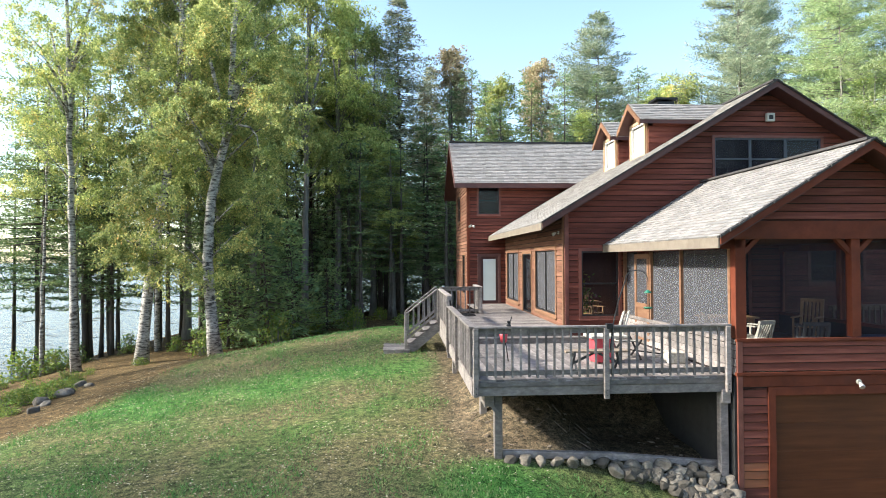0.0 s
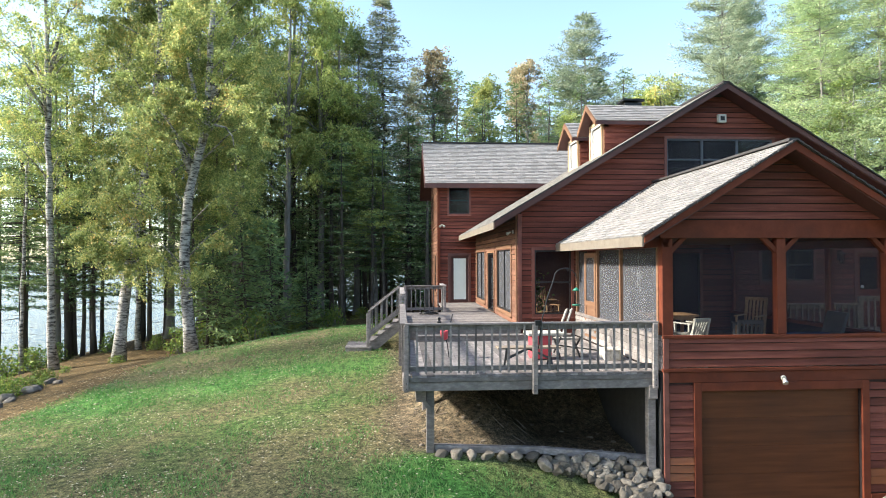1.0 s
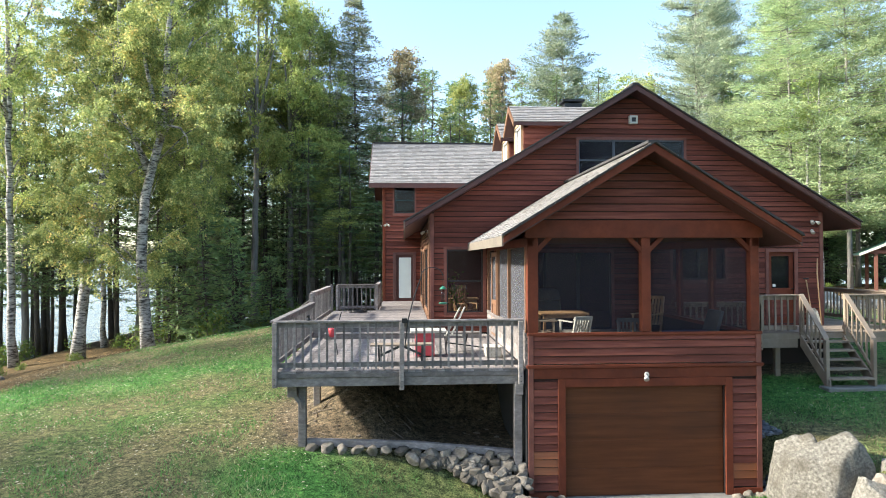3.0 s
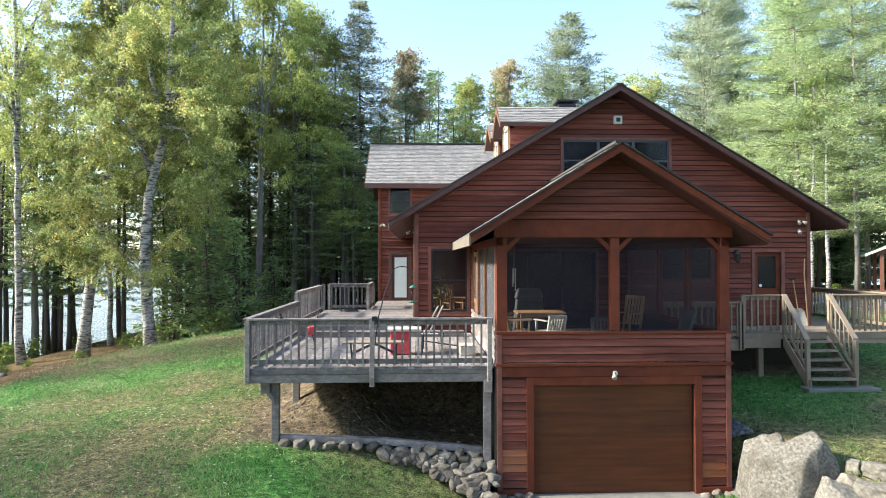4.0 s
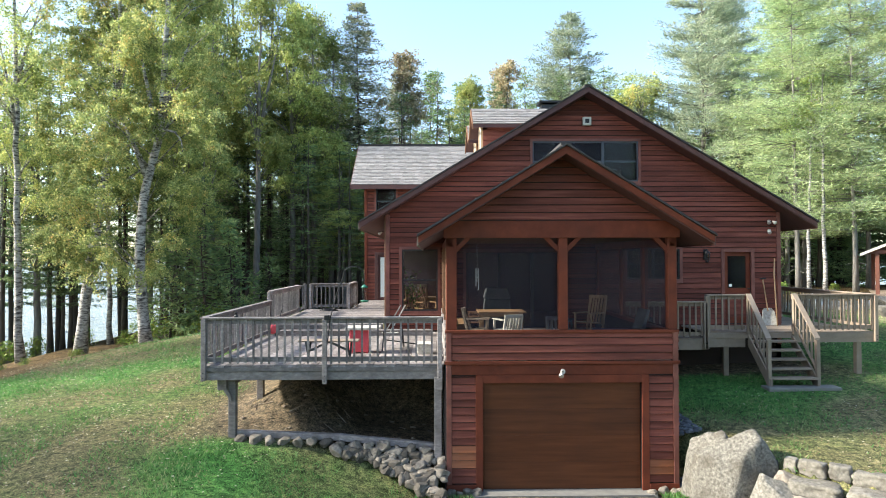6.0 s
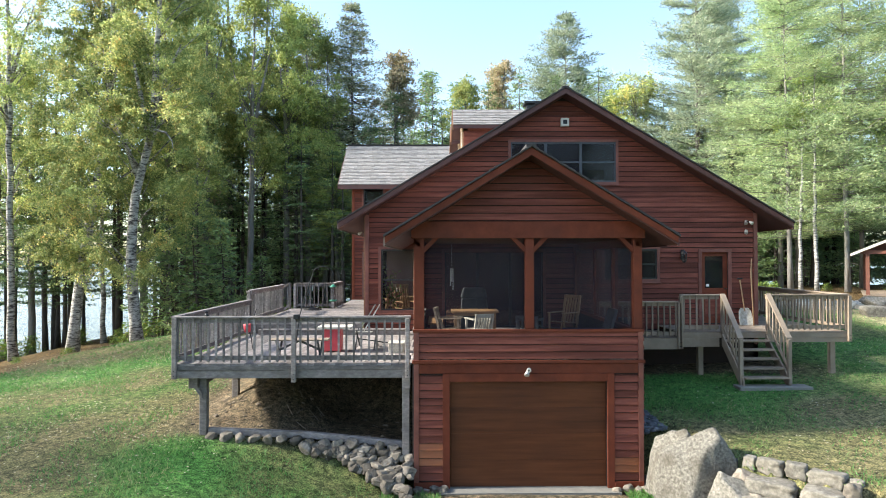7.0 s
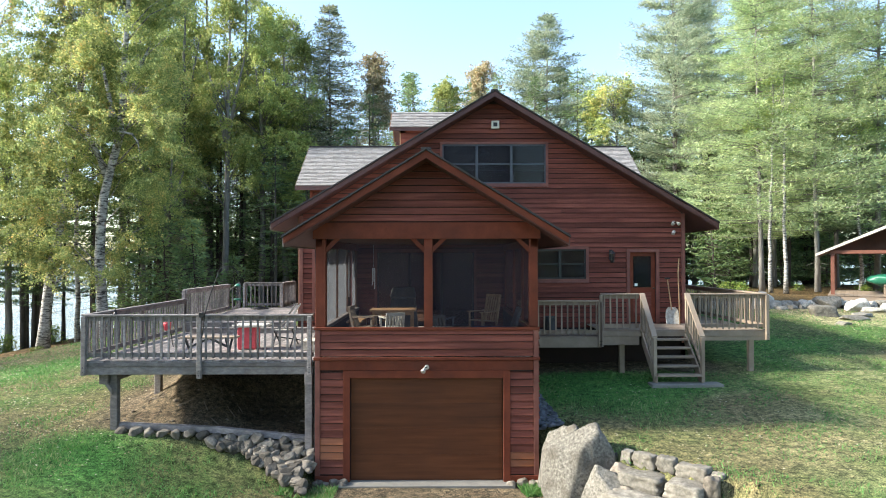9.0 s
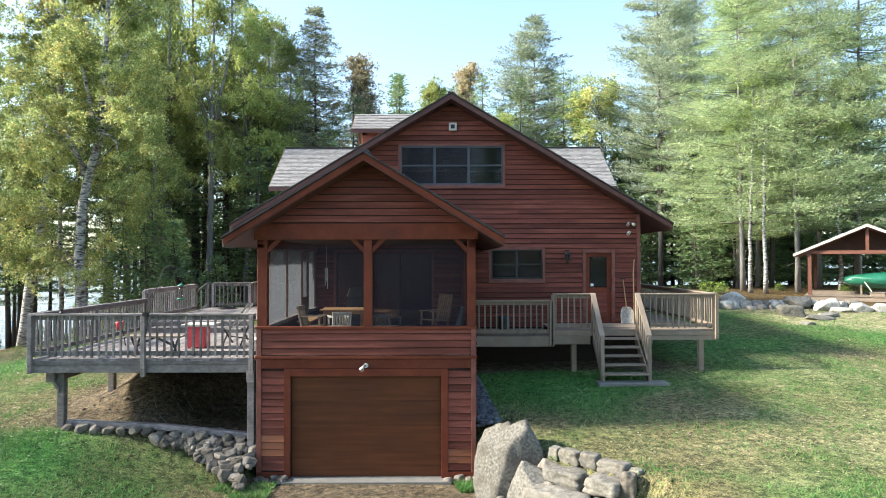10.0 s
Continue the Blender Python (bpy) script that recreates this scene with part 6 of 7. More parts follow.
for x0 in np.arange(22, 45, 2.6):
    pole_spots.append((x0 + rs.uniform(-0.6, 0.6), 41 + rs.uniform(-4, 5), rs.uniform(0.7, 1.0), rs.uniform(0.7, 0.85), rs.uniform(0, 360)))
plant(POLE, pole_spots)
LOW = conifer("pine_tree", "dark pine with low level boughs on the lake shore", 38, 19, 5.6, 4.2, L_DARK, B_DARK, whorl=0.85, per=7, tufts=18, quads=8, tuft=0.26, r_base=0.17, lift=0.0, taper=0.45, ragged=0.6, needle=0.28, slim=0.22, full=0.8)
low_spots = []
for x0 in np.arange(-46, -16, 1.7):
    low_spots.append((x0 + rs.uniform(-0.9, 0.9), 31 + rs.uniform(-5, 8), rs.uniform(0.75, 1.1), rs.uniform(0.8, 1.1), rs.uniform(0, 360)))
plant(LOW, low_spots)
# white stems in the right-hand wood
WST = broadleaf("birch_tree", "slender white-stemmed birch at the clearing edge", 24, 21, [(0, 0, 0), (0.1, 0, 8), (0.3, 0, 14), (0.4, 0, 21)], 13.5, 2.0, L_FRESH, B_BIRCH, 42, 75, 0.14, 0.13, group="birches")
plant(WST, [(24.5, 29.0, 1, 0.72, 0), (25.2, 28.4, 1.1, 0.7, 50), (30.2, 28.4, 1.0, 0.72, 100), (33.8, 32, 1.1, 0.85, 10), (-25.5, 24.5, 0.9, 1, 30), (-25.8, 18.4, 0.85, 1.0, 10)])
# trees added out of view towards the shore, to keep the lawn half in shade
SHADE = broadleaf("shore_tree", "tall thin-leaved tree added out of view to shade the lawn", 25, 23, [(0, 0, 0), (0.1, 0, 8), (0.3, 0, 14), (0.4, 0, 23)], 6, 4.2, L_SHRUB, B_GREY, 110, 34, 0.26, 0.25)
plant(SHADE, [(-30, 9, 1.05, 1, 70), (-27.5, 15, 0.9, 0.95, 300), (-29, -1.8, 1.05, 0.95, 150), (-25.5, -6.0, 1.0, 0.9, 220)])


# low shrubs at the wood's edge
def shrub(name, label, seed, rad, h, leaf, nclump, nleaf, size):
    rng = np.random.RandomState(seed)
    g = Geo()
    P = []
    for _ in range(nclump):
        a, f = rng.uniform(0, 6.28), rng.random()
        w = rad * rng.random() ** 0.6 * (1 - 0.5 * f)
        c = np.array([w * math.cos(a), w * math.sin(a), 0.12 + h * f])
        g.tube([(0, 0, 0), tuple(c * 0.55), tuple(c)], [0.02, 0.012, 0.005], 4)
        P.append(rng.normal(size=(nleaf, 3)) * 0.2 + c)
    v, q = leaf_quads(rng, np.concatenate(P), size, 0.6, 0.3)
    ob = thing(name, (0, 0, 0), label, "shrub", "wood edge shrubs")
    part("stem", g, B_GREY, ob, base=(0, 0, 0))
    cr = new("foliage", mesh_arrays("foliage", v, q, leaf))
    cr.parent = ob
    return ob


SAPLING = conifer("hemlock_tree", "low bushy young hemlock under the tall trees", 36, 6.5, 0.3, 2.2, L_DARK, B_DARK, whorl=0.42, per=6, tufts=7, quads=5, tuft=0.26, r_base=0.08, lift=-0.08, taper=0.7, ragged=0.4, stubs=False)
sap = [(-13.4, 24.2, 1.1, 1.0, 0), (-12.2, 25.5, 1.0, 1.1, 60), (-15.8, 25.2, 1.1, 1.0, 200), (-10.5, 27.5, 0.9, 0.8, 100)]
for x0 in np.arange(-21, 3, 2.2):
    sap.append((x0 + rs.uniform(-0.7, 0.7), 38 + rs.uniform(-4, 8), rs.uniform(0.8, 1.3), rs.uniform(0.7, 1.2), rs.uniform(0, 360)))
for x0 in np.arange(14, 46, 1.8):
    sap.append((x0 + rs.uniform(-0.7, 0.7), 37 + rs.uniform(-3, 8), rs.uniform(0.8, 1.3), rs.uniform(0.7, 1.2), rs.uniform(0, 360)))
plant(SAPLING, sap)
SH = shrub("shrub", "green and yellowing shrub at the edge of the wood", 41, 1.0, 1.5, L_SHRUB, 36, 20, 0.16)
shrub_spots = [(-12.6, 22.6, 1.1, 1.1, 0), (-16.6, 23.2, 0.9, 0.9, 50)]
for _ in range(26):
    x = rs.uniform(-30, 0)
    shrub_spots.append((x, rs.uniform(25, 33) - (3 if x < -18 else 0), rs.uniform(0.5, 1.2), rs.uniform(0.6, 1.2), rs.uniform(0, 360)))
for _ in range(16):
    shrub_spots.append((rs.uniform(14, 40), rs.uniform(25.5, 33), rs.uniform(0.3, 0.65), rs.uniform(0.5, 0.9), rs.uniform(0, 360)))
for _ in range(22):
    y = rs.uniform(8, 21)
    shrub_spots.append((-16.6 - 0.05 * y - rs.uniform(0, 4.5), y, rs.uniform(0.25, 0.5), rs.uniform(0.5, 0.9), rs.uniform(0, 360)))
plant(SH, shrub_spots)


# ---- pavilion on the terrace ----
M_PAVWOOD = surface("red_brown_post", [(0.3, (0.10, 0.035, 0.02)), (0.7, (0.17, 0.06, 0.035))], 3, rough=0.6, vary=0.1)
M_CREAM = surface("cream_fascia", [(0.3, (0.40, 0.38, 0.33)), (0.7, (0.52, 0.50, 0.44))], 3, rough=0.6)
M_GREENROOF = surface("green_metal_roof", [(0.3, (0.02, 0.07, 0.06)), (0.7, (0.035, 0.10, 0.085))], 2, rough=0.4, metal=0.2)
M_TARP = surface("green_tarpaulin", [(0.3, (0.008, 0.085, 0.05)), (0.7, (0.02, 0.16, 0.095))], 2.5, rough=0.45, bump=0.5, bump_scale=5)
M_REDPAINT = surface("faded_red_paint", [(0.3, (0.40, 0.035, 0.05)), (0.7, (0.55, 0.07, 0.085))], 4, rough=0.5)
M_PINEWOOD = surface("varnished_pine", [(0.3, (0.24, 0.13, 0.06)), (0.7, (0.37, 0.235, 0.12))], 3, (1, 1, 1), 0.5, 0.1, 25)
M_BLUE = surface("blue_cushion", [(0.3, (0.02, 0.04, 0.10)), (0.7, (0.04, 0.07, 0.16))], 8, rough=0.9)
M_GREYCLOTH = surface("grey_grill_cover", [(0.3, (0.04, 0.045, 0.05)), (0.7, (0.08, 0.085, 0.09))], 4, rough=0.8)
M_CHROME = surface("dull_metal", [(0.3, (0.45, 0.45, 0.46)), (0.7, (0.6, 0.6, 0.6))], 4, rough=0.35, metal=0.9)


def pavilion():
    """Built square to its own axes round (29, 24), then turned as one with what stands in it."""
    cx, cy, half, ze, zp, yf, yb = 29.0, 24.0, 3.7, 4.78, 6.47, -1.9, 5.2
    spin = pose(cx, cy, 0, 0, 0, -33) @ pose(-cx, -cy, 0)

    def turn(ob):
        ob.matrix_basis = spin @ Matrix.Translation(ob.location)
        return ob

    p = thing("pavilion", (cx, cy, 2.3), "open timber pavilion with cream fascia and green metal roof", "pavilion")
    y0, y1 = cy + yf, cy + yb
    for ex in (cx - half, cx + half):
        part("roof", Geo().prism([(cx, y0, zp), (ex, y0, ze), (ex, y0, ze - 0.1), (cx, y0, zp - 0.1)], (0, y1 - y0, 0)), M_GREENROOF, p)
        part("fascia", Geo().prism([(cx, y0 - 0.04, zp + 0.03), (ex, y0 - 0.04, ze + 0.03), (ex, y0 - 0.04, ze - 0.13), (cx, y0 - 0.04, zp - 0.14)], (0, 0.036, 0)), M_CREAM, p)
        part("soffit", Geo().prism([(cx, y0, zp - 0.105), (ex, y0, ze - 0.105), (ex, y0, ze - 0.13), (cx, y0, zp - 0.13)], (0, y1 - y0, 0)), M_PAVWOOD, p)
    for x in (cx - 2.85, cx + 2.85):
        for y in (y0 + 0.3, y1 - 0.4):
            part("post", Geo().box(x - 0.1, x + 0.1, y - 0.1, y + 0.1, 2.3, 4.8), M_PAVWOOD, p, bevel=0.01)
    for y in (y0 + 0.3, y1 - 0.4):
        part("tie_beam", Geo().box(cx - 3.1, cx + 3.1, y - 0.08, y + 0.08, 4.8, 5.0), M_PAVWOOD, p)
    # dark sheet added under the open roof, standing in for its shaded underside
    part("gable_infill", Geo().prism([(cx - half + 0.5, y0 + 2.6, ze + 0.12), (cx + half - 0.5, y0 + 2.6, ze + 0.12), (cx, y0 + 2.6, zp - 0.14)], (0, 0.04, 0)), M_RAKE, p, "added dark sheet for the shaded roof underside")
    part("king_post", Geo().box(cx - 0.08, cx + 0.08, y0 + 0.25, y0 + 0.35, 5.0, 6.3), M_PAVWOOD, p)
    turn(p)
    d = thing("platform", (cx, cy, 2.1), "pale plank platform under the pavilion", "platform")
    for i in range(30):
        part("plank", Geo().box(cx - 3.1 + i * 0.21, cx - 2.9 + i * 0.21, y0 - 0.5, y1, 2.36, 2.40), M_DECKTAN, d)
    part("skirt", Geo().box(cx - 3.08, cx + 3.15, y0 - 0.46, y0 - 0.4, 2.12, 2.355), M_DECKTAN, d)
    for x in (cx - 2.9, cx, cx + 2.9):
        for y in (y0 - 0.2, cy, y1 - 0.3):
            part("pier", Geo().box(x - 0.14, x + 0.14, y - 0.14, y + 0.14, 1.6, 2.355), M_CONC, d, bevel=0.01)
    turn(d)
    b = thing("boat", (cx + 0.6, cy - 0.4, 2.4), "small boat under a green tarpaulin on a trestle", "boat")
    v, f = ico(4)
    out = []
    for q in v:
        q = Vector(q)
        k = 1 + 0.10 * noise.noise(q * 2.1) + 0.05 * noise.noise(q * 6.0)
        z = q.z * (0.42 if q.z > 0 else 0.5)
        out.append((cx + 0.9 + q.x * 2.1 * k, cy - 0.4 + q.y * 0.75 * k, 3.3 + z * k))
    part("tarpaulin", Geo().add(out, f), M_TARP, b, smooth=True)
    for x in (cx - 0.3, cx + 1.9):
        part("trestle", Geo().beam((x, cy - 0.8, 2.4), (x, cy - 0.5, 3.0), 0.09, 0.09, (1, 0, 0)).beam((x, cy, 2.4), (x, cy - 0.3, 3.0), 0.09, 0.09, (1, 0, 0)).box(x - 0.05, x + 0.05, cy - 0.9, cy + 0.1, 2.9, 3.0), M_DECKTAN, b)
    turn(b)
    bx = thing("wooden_box", (cx + 0.4, y0 + 0.1, 2.4), "low grey wooden box on the platform", "box")
    part("body", Geo().box(cx + 0.1, cx + 0.8, y0 - 0.1, y0 + 0.3, 2.401, 2.6), M_DECKTAN, bx, bevel=0.01)
    part("lid", Geo().box(cx + 0.06, cx + 0.84, y0 - 0.14, y0 + 0.34, 2.602, 2.64), M_DECKTAN, bx, bevel=0.01)
    turn(bx)
    bd = thing("board", (cx + 0.1, y0, 2.6), "pale board leaning on the box", "board")
    part("plank", Geo().beam((cx + 0.2, y0 - 0.05, 2.645), (cx - 0.15, y0 + 0.05, 3.2), 0.05, 0.1), M_WHITE, bd)
    turn(bd)


pavilion()


# ---- lamps and small fittings on the house ----
def flood_light(at, out, heads, label):
    o, n = Vector(at), Vector(out)
    r = thing("flood_light", at, label, "lamp", "flood lights")
    s = n.cross((0, 0, 1))
    part("mounting_plate", Geo().tube([o, o + n * 0.035], [0.05, 0.045], 12), M_CREAM, r)
    for k, side in enumerate(heads):
        a = o + n * 0.035
        b = a + n * 0.06 + s * 0.07 * side
        c = b + n * 0.10 + s * 0.05 * side - Vector((0, 0, 0.06))
        h = part("lamp_head", Geo().tube([b, b + (c - b) * 0.5, c], [0.02, 0.036, 0.052], 12), M_CREAM, r, smooth=False)
        part("lens", Geo().tube([c, c + (c - b).normalized() * 0.012], [0.047, 0.04], 12), M_CHROME, h)
        part("arm", Geo().tube([a, b], [0.014, 0.014], 6), M_BLACK, r)


flood_light((2.31, -0.052, 2.30), (0, -1, 0), (0.6,), "white flood light over the garage door")
flood_light((9.62, 5.89, 5.62), (0, -1, 0), (-0.8, 0.8), "white double flood light high on the wall")
flood_light((9.62, 5.89, 5.34), (0, -1, 0), (0.7,), "white flood light under its twin")
flood_light((-1.68, 6.35, 5.35), (-1, 0, 0), (-0.7,), "white flood light under the eave")
flood_light((-3.12, 15.6, 6.05), (0, -1, 0), (-0.8, 0.8), "white double flood light on the wing corner")


def lantern():
    r = thing("wall_lantern", (7.72, 5.86, 4.45), "dark metal wall lantern beside the front door", "lamp")
    part("back_plate", Geo().box(7.67, 7.77, 5.86, 5.885, 4.5, 4.8), M_BLACK, r)
    part("arm", Geo().tube([(7.72, 5.86, 4.74), (7.72, 5.78, 4.80), (7.72, 5.74, 4.76)], [0.012, 0.012, 0.012], 6), M_BLACK, r)
    part("roof", Geo().lathe((7.72, 5.74, 4.68), [(0.10, 0), (0.07, 0.05), (0.02, 0.09), (0.012, 0.12)], 6), M_BLACK, r)
    part("cage", Geo().lathe((7.72, 5.74, 4.42), [(0.04, 0), (0.055, 0.02), (0.058, 0.03)], 6), M_BLACK, r)
    for k in range(6):
        a = k * math.pi / 3
        p = Vector((7.72 + 0.06 * math.cos(a), 5.74 + 0.06 * math.sin(a), 4.45))
        part("bar", Geo().tube([p, p + Vector((0.02 * math.cos(a), 0.02 * math.sin(a), 0.23))], [0.007, 0.007], 4), M_BLACK, r)
    part("glass", Geo().lathe((7.72, 5.74, 4.455), [(0.048, 0), (0.062, 0.21)], 6), M_GLASS, r)


lantern()
vent = thing("gable_vent", (4.25, 5.87, 8.42), "small beige box vent high in the main gable", "vent")
part("box", Geo().box(4.13, 4.37, 5.78, 5.89, 8.44, 8.68), M_CREAM, vent, bevel=0.01)
part("grille", Geo().box(4.19, 4.31, 5.772, 5.779, 8.50, 8.62), M_BLACK, vent)


# ---- things on the decks ----
def snow_shovel():
    s = thing("snow_shovel", (9.45, 5.6, SIDE_Z), "white plastic snow shovel leaning by the door", "shovel")
    g = Geo()
    n = 9
    v, f = [], []
    for i in range(n):
        a = i / (n - 1)
        x = 9.30 + 0.40 * a
        bow = 0.07 * (1 - (2 * a - 1) ** 2)
        for z, lean, narrow in ((SIDE_Z + 0.01, 0.0, 1.0), (SIDE_Z + 0.22, 0.07, 1.0), (SIDE_Z + 0.42, 0.13, 0.86), (SIDE_Z + 0.5, 0.15, 0.5)):
            v.append((9.5 + (x - 9.5) * narrow, 5.62 + lean + bow, z))
    for i in range(n - 1):
        for k in range(3):
            a = i * 4 + k
            f.append((a, a + 4, a + 5, a + 1))
    g.add(v, f)
    b = part("blade", g, M_WHITE, s, "white scoop blade")
    m = b.modifiers.new("thick", "SOLIDIFY")
    m.thickness = 0.012
    part("shaft", Geo().tube([(9.5, 5.77, SIDE_Z + 0.42), (9.42, 5.88, SIDE_Z + 1.32)], [0.017, 0.017], 8), M_PINEWOOD, s)
    part("grip", Geo().beam((9.34, 5.885, SIDE_Z + 1.36), (9.50, 5.885, SIDE_Z + 1.36), 0.03, 0.04), M_BLACK, s)
    tagged(part("pole", Geo().tube([(9.66, 5.55, SIDE_Z), (9.70, 5.7, SIDE_Z + 0.7), (9.72, 5.82, SIDE_Z + 1.5), (9.76, 5.86, SIDE_Z + 1.95)], [0.018, 0.02, 0.018, 0.016], 7), M_PINEWOOD, smooth=True), "crooked wooden walking pole leaning on the wall", "pole")


snow_shovel()


def slat_chair(name, at, turn, label, mat, w=0.5, seat=0.42, back=0.95, rockers=False, group=""):
    """A slatted wooden chair; it faces -y before its turn."""
    c = thing(name, (0, 0, 0), label, "chair", group)
    h = w / 2
    for i in range(5):
        part("seat_slat", Geo().box(-h, h, -h + i * w / 5, -h + (i + 0.85) * w / 5, seat - 0.02 - 0.01 * i, seat - 0.01 * i), mat, c)
    for x in (-h, h - 0.04):
        part("leg", Geo().box(x, x + 0.04, -h, -h + 0.04, 0.0 if not rockers else 0.05, 0.62), mat, c)
        part("leg", Geo().beam((x + 0.02, h - 0.04, 0.0 if not rockers else 0.05), (x + 0.02, h + 0.16, back), 0.04, 0.05, (0, 1, 0)), mat, c)
        part("arm", Geo().box(x - 0.02, x + 0.06, -h - 0.04, h + 0.06, 0.62, 0.645), mat, c)
        if rockers:
            part("rocker", Geo().tube([(x + 0.02, -h - 0.15, 0.07), (x + 0.02, -0.1, 0.015), (x + 0.02, h + 0.25, 0.08)], [0.018, 0.02, 0.018], 6), mat, c)
    for i in range(6):
        x = -h + 0.05 + i * (w - 0.1) / 5
        part("back_slat", Geo().beam((x, h - 0.02, seat - 0.05), (x, h + 0.15, back - 0.03), 0.045, 0.02, (0, 1, 0)), mat, c)
    part("top_rail", Geo().box(-h, h, h + 0.12, h + 0.17, back - 0.06, back + 0.02), mat, c)
    c.matrix_basis = pose(*at, 0, 0, turn)
    return c


def table(at, sx, sy, h, top_mat, leg_mat, label, name="table", splay=0.0):
    t = thing(name, at, label, "table")
    x, y, z = at
    n = max(3, int(sy / 0.14))
    for i in range(n):
        part("top_plank", Geo().box(x - sx / 2, x + sx / 2, y - sy / 2 + i * sy / n + 0.002, y - sy / 2 + (i + 1) * sy / n - 0.002, z + h - 0.035, z + h), top_mat, t)
    for a in (-1, 1):
        for b in (-1, 1):
            part("leg", Geo().beam((x + a * (sx / 2 - 0.1 + splay), y + b * (sy / 2 - 0.1), z), (x + a * (sx / 2 - 0.1), y + b * (sy / 2 - 0.1), z + h - 0.035), 0.06, 0.06, (0, 1, 0)), leg_mat, t)
    part("apron", Geo().box(x - sx / 2 + 0.08, x + sx / 2 - 0.08, y - sy / 2 + 0.08, y - sy / 2 + 0.11, z + h - 0.12, z + h - 0.036).box(x - sx / 2 + 0.08, x + sx / 2 - 0.08, y + sy / 2 - 0.11, y + sy / 2 - 0.08, z + h - 0.12, z + h - 0.036), leg_mat, t)
    return t


# red and white chest on the lower deck
chest = thing("deck_chest", (-1.95, 1.85, LOW_Z), "red wooden chest with an overhanging white lid", "chest")
part("body", Geo().box(-2.14, -1.72, 1.65, 2.05, LOW_Z + 0.03, LOW_Z + 0.53), M_REDPAINT, chest, bevel=0.01)
part("lid", Geo().box(-2.24, -1.46, 1.56, 2.14, LOW_Z + 0.53, LOW_Z + 0.585), M_WHITE, chest, "white painted lid", bevel=0.008)
for x in (-2.12, -1.78):
    for y in (1.67, 1.99):
        part("foot", Geo().box(x, x + 0.05, y, y + 0.05, LOW_Z, LOW_Z + 0.03), M_REDPAINT, chest)
# white folding deck chair, its back leaning to the house
fold = thing("folding_chair", (-1.45, 2.6, LOW_Z), "white slatted folding deck chair with dark crossed legs", "chair")
for i in range(2):
    xa = -1.40 + i * 0.11
    part("back_slat", Geo().beam((xa, 2.5, LOW_Z + 0.38), (xa + 0.34, 2.9, LOW_Z + 0.98), 0.10, 0.03, (-0.8, 0.0, 0.5)), M_WHITE, fold)
for i in range(4):
    part("seat_slat", Geo().box(-1.46, -1.08, 2.1 + i * 0.12, 2.2 + i * 0.12, LOW_Z + 0.36 + 0.012 * (3 - i), LOW_Z + 0.38 + 0.012 * (3 - i)), M_WHITE, fold)
for x in (-1.44, -1.0):
    part("leg", Geo().beam((x, 2.05, LOW_Z), (x, 2.7, LOW_Z + 0.42), 0.03, 0.04), M_BLACK, fold)
    part("leg", Geo().beam((x + 0.03, 2.75, LOW_Z), (x + 0.03, 2.1, LOW_Z + 0.42), 0.03, 0.04), M_BLACK, fold)
part("stretcher", Geo().beam((-1.44, 2.4, LOW_Z + 0.22), (-0.35, 2.3, LOW_Z + 0.08), 0.025, 0.025), M_BLACK, fold)
bench = thing("bench", (-2.43, 0.66, LOW_Z), "weathered plank bench with dark crossed legs on the deck", "bench")
for i in range(2):
    part("seat_plank", Geo().box(-3.05, -1.81, 0.50 + i * 0.16, 0.65 + i * 0.16, LOW_Z + 0.405, LOW_Z + 0.44), M_DECKTAN, bench, bevel=0.004)
for x in (-2.86, -2.0):
    for y0, y1 in ((0.48, 0.82), (0.82, 0.48)):
        part("leg", Geo().beam((x + (0.02 if y0 < y1 else -0.02), y0, LOW_Z), (x + (0.02 if y0 < y1 else -0.02), y1, LOW_Z + 0.405), 0.035, 0.06, (0, 0, 1)), M_GREYCLOTH, bench)
part("brace", Geo().beam((-2.86, 0.65, LOW_Z + 0.20), (-2.43, 0.65, LOW_Z + 0.40), 0.035, 0.05), M_GREYCLOTH, bench)
part("brace", Geo().beam((-2.0, 0.65, LOW_Z + 0.20), (-2.43, 0.65, LOW_Z + 0.40), 0.035, 0.05), M_GREYCLOTH, bench)
tagged(part("storage_box", Geo().box(-0.62, -0.28, 1.5, 1.9, LOW_Z + 0.004, LOW_Z + 0.2).box(-0.64, -0.26, 1.48, 1.92, LOW_Z + 0.2, LOW_Z + 0.235), M_WHITE, bevel=0.012), "low white box beside the porch wall", "box")
# red scoop on a stake
scoop = thing("garden_scoop", (-3.95, 2.15, LOW_Z), "red plastic scoop on a thin bent stake", "garden tool")
part("cup", Geo().lathe((-3.97, 2.12, LOW_Z + 0.40), [(0.035, 0), (0.075, 0.03), (0.085, 0.16), (0.09, 0.2), (0.08, 0.2), (0.065, 0.05)], 12), M_REDPAINT, scoop, smooth=True)
part("stake", Geo().tube([(-3.86, 2.2, LOW_Z), (-3.90, 2.18, LOW_Z + 0.3), (-3.98, 2.14, LOW_Z + 0.58), (-3.84, 2.18, LOW_Z + 0.72), (-3.78, 2.2, LOW_Z + 0.95)], [0.011] * 5, 6), M_BLACK, scoop)


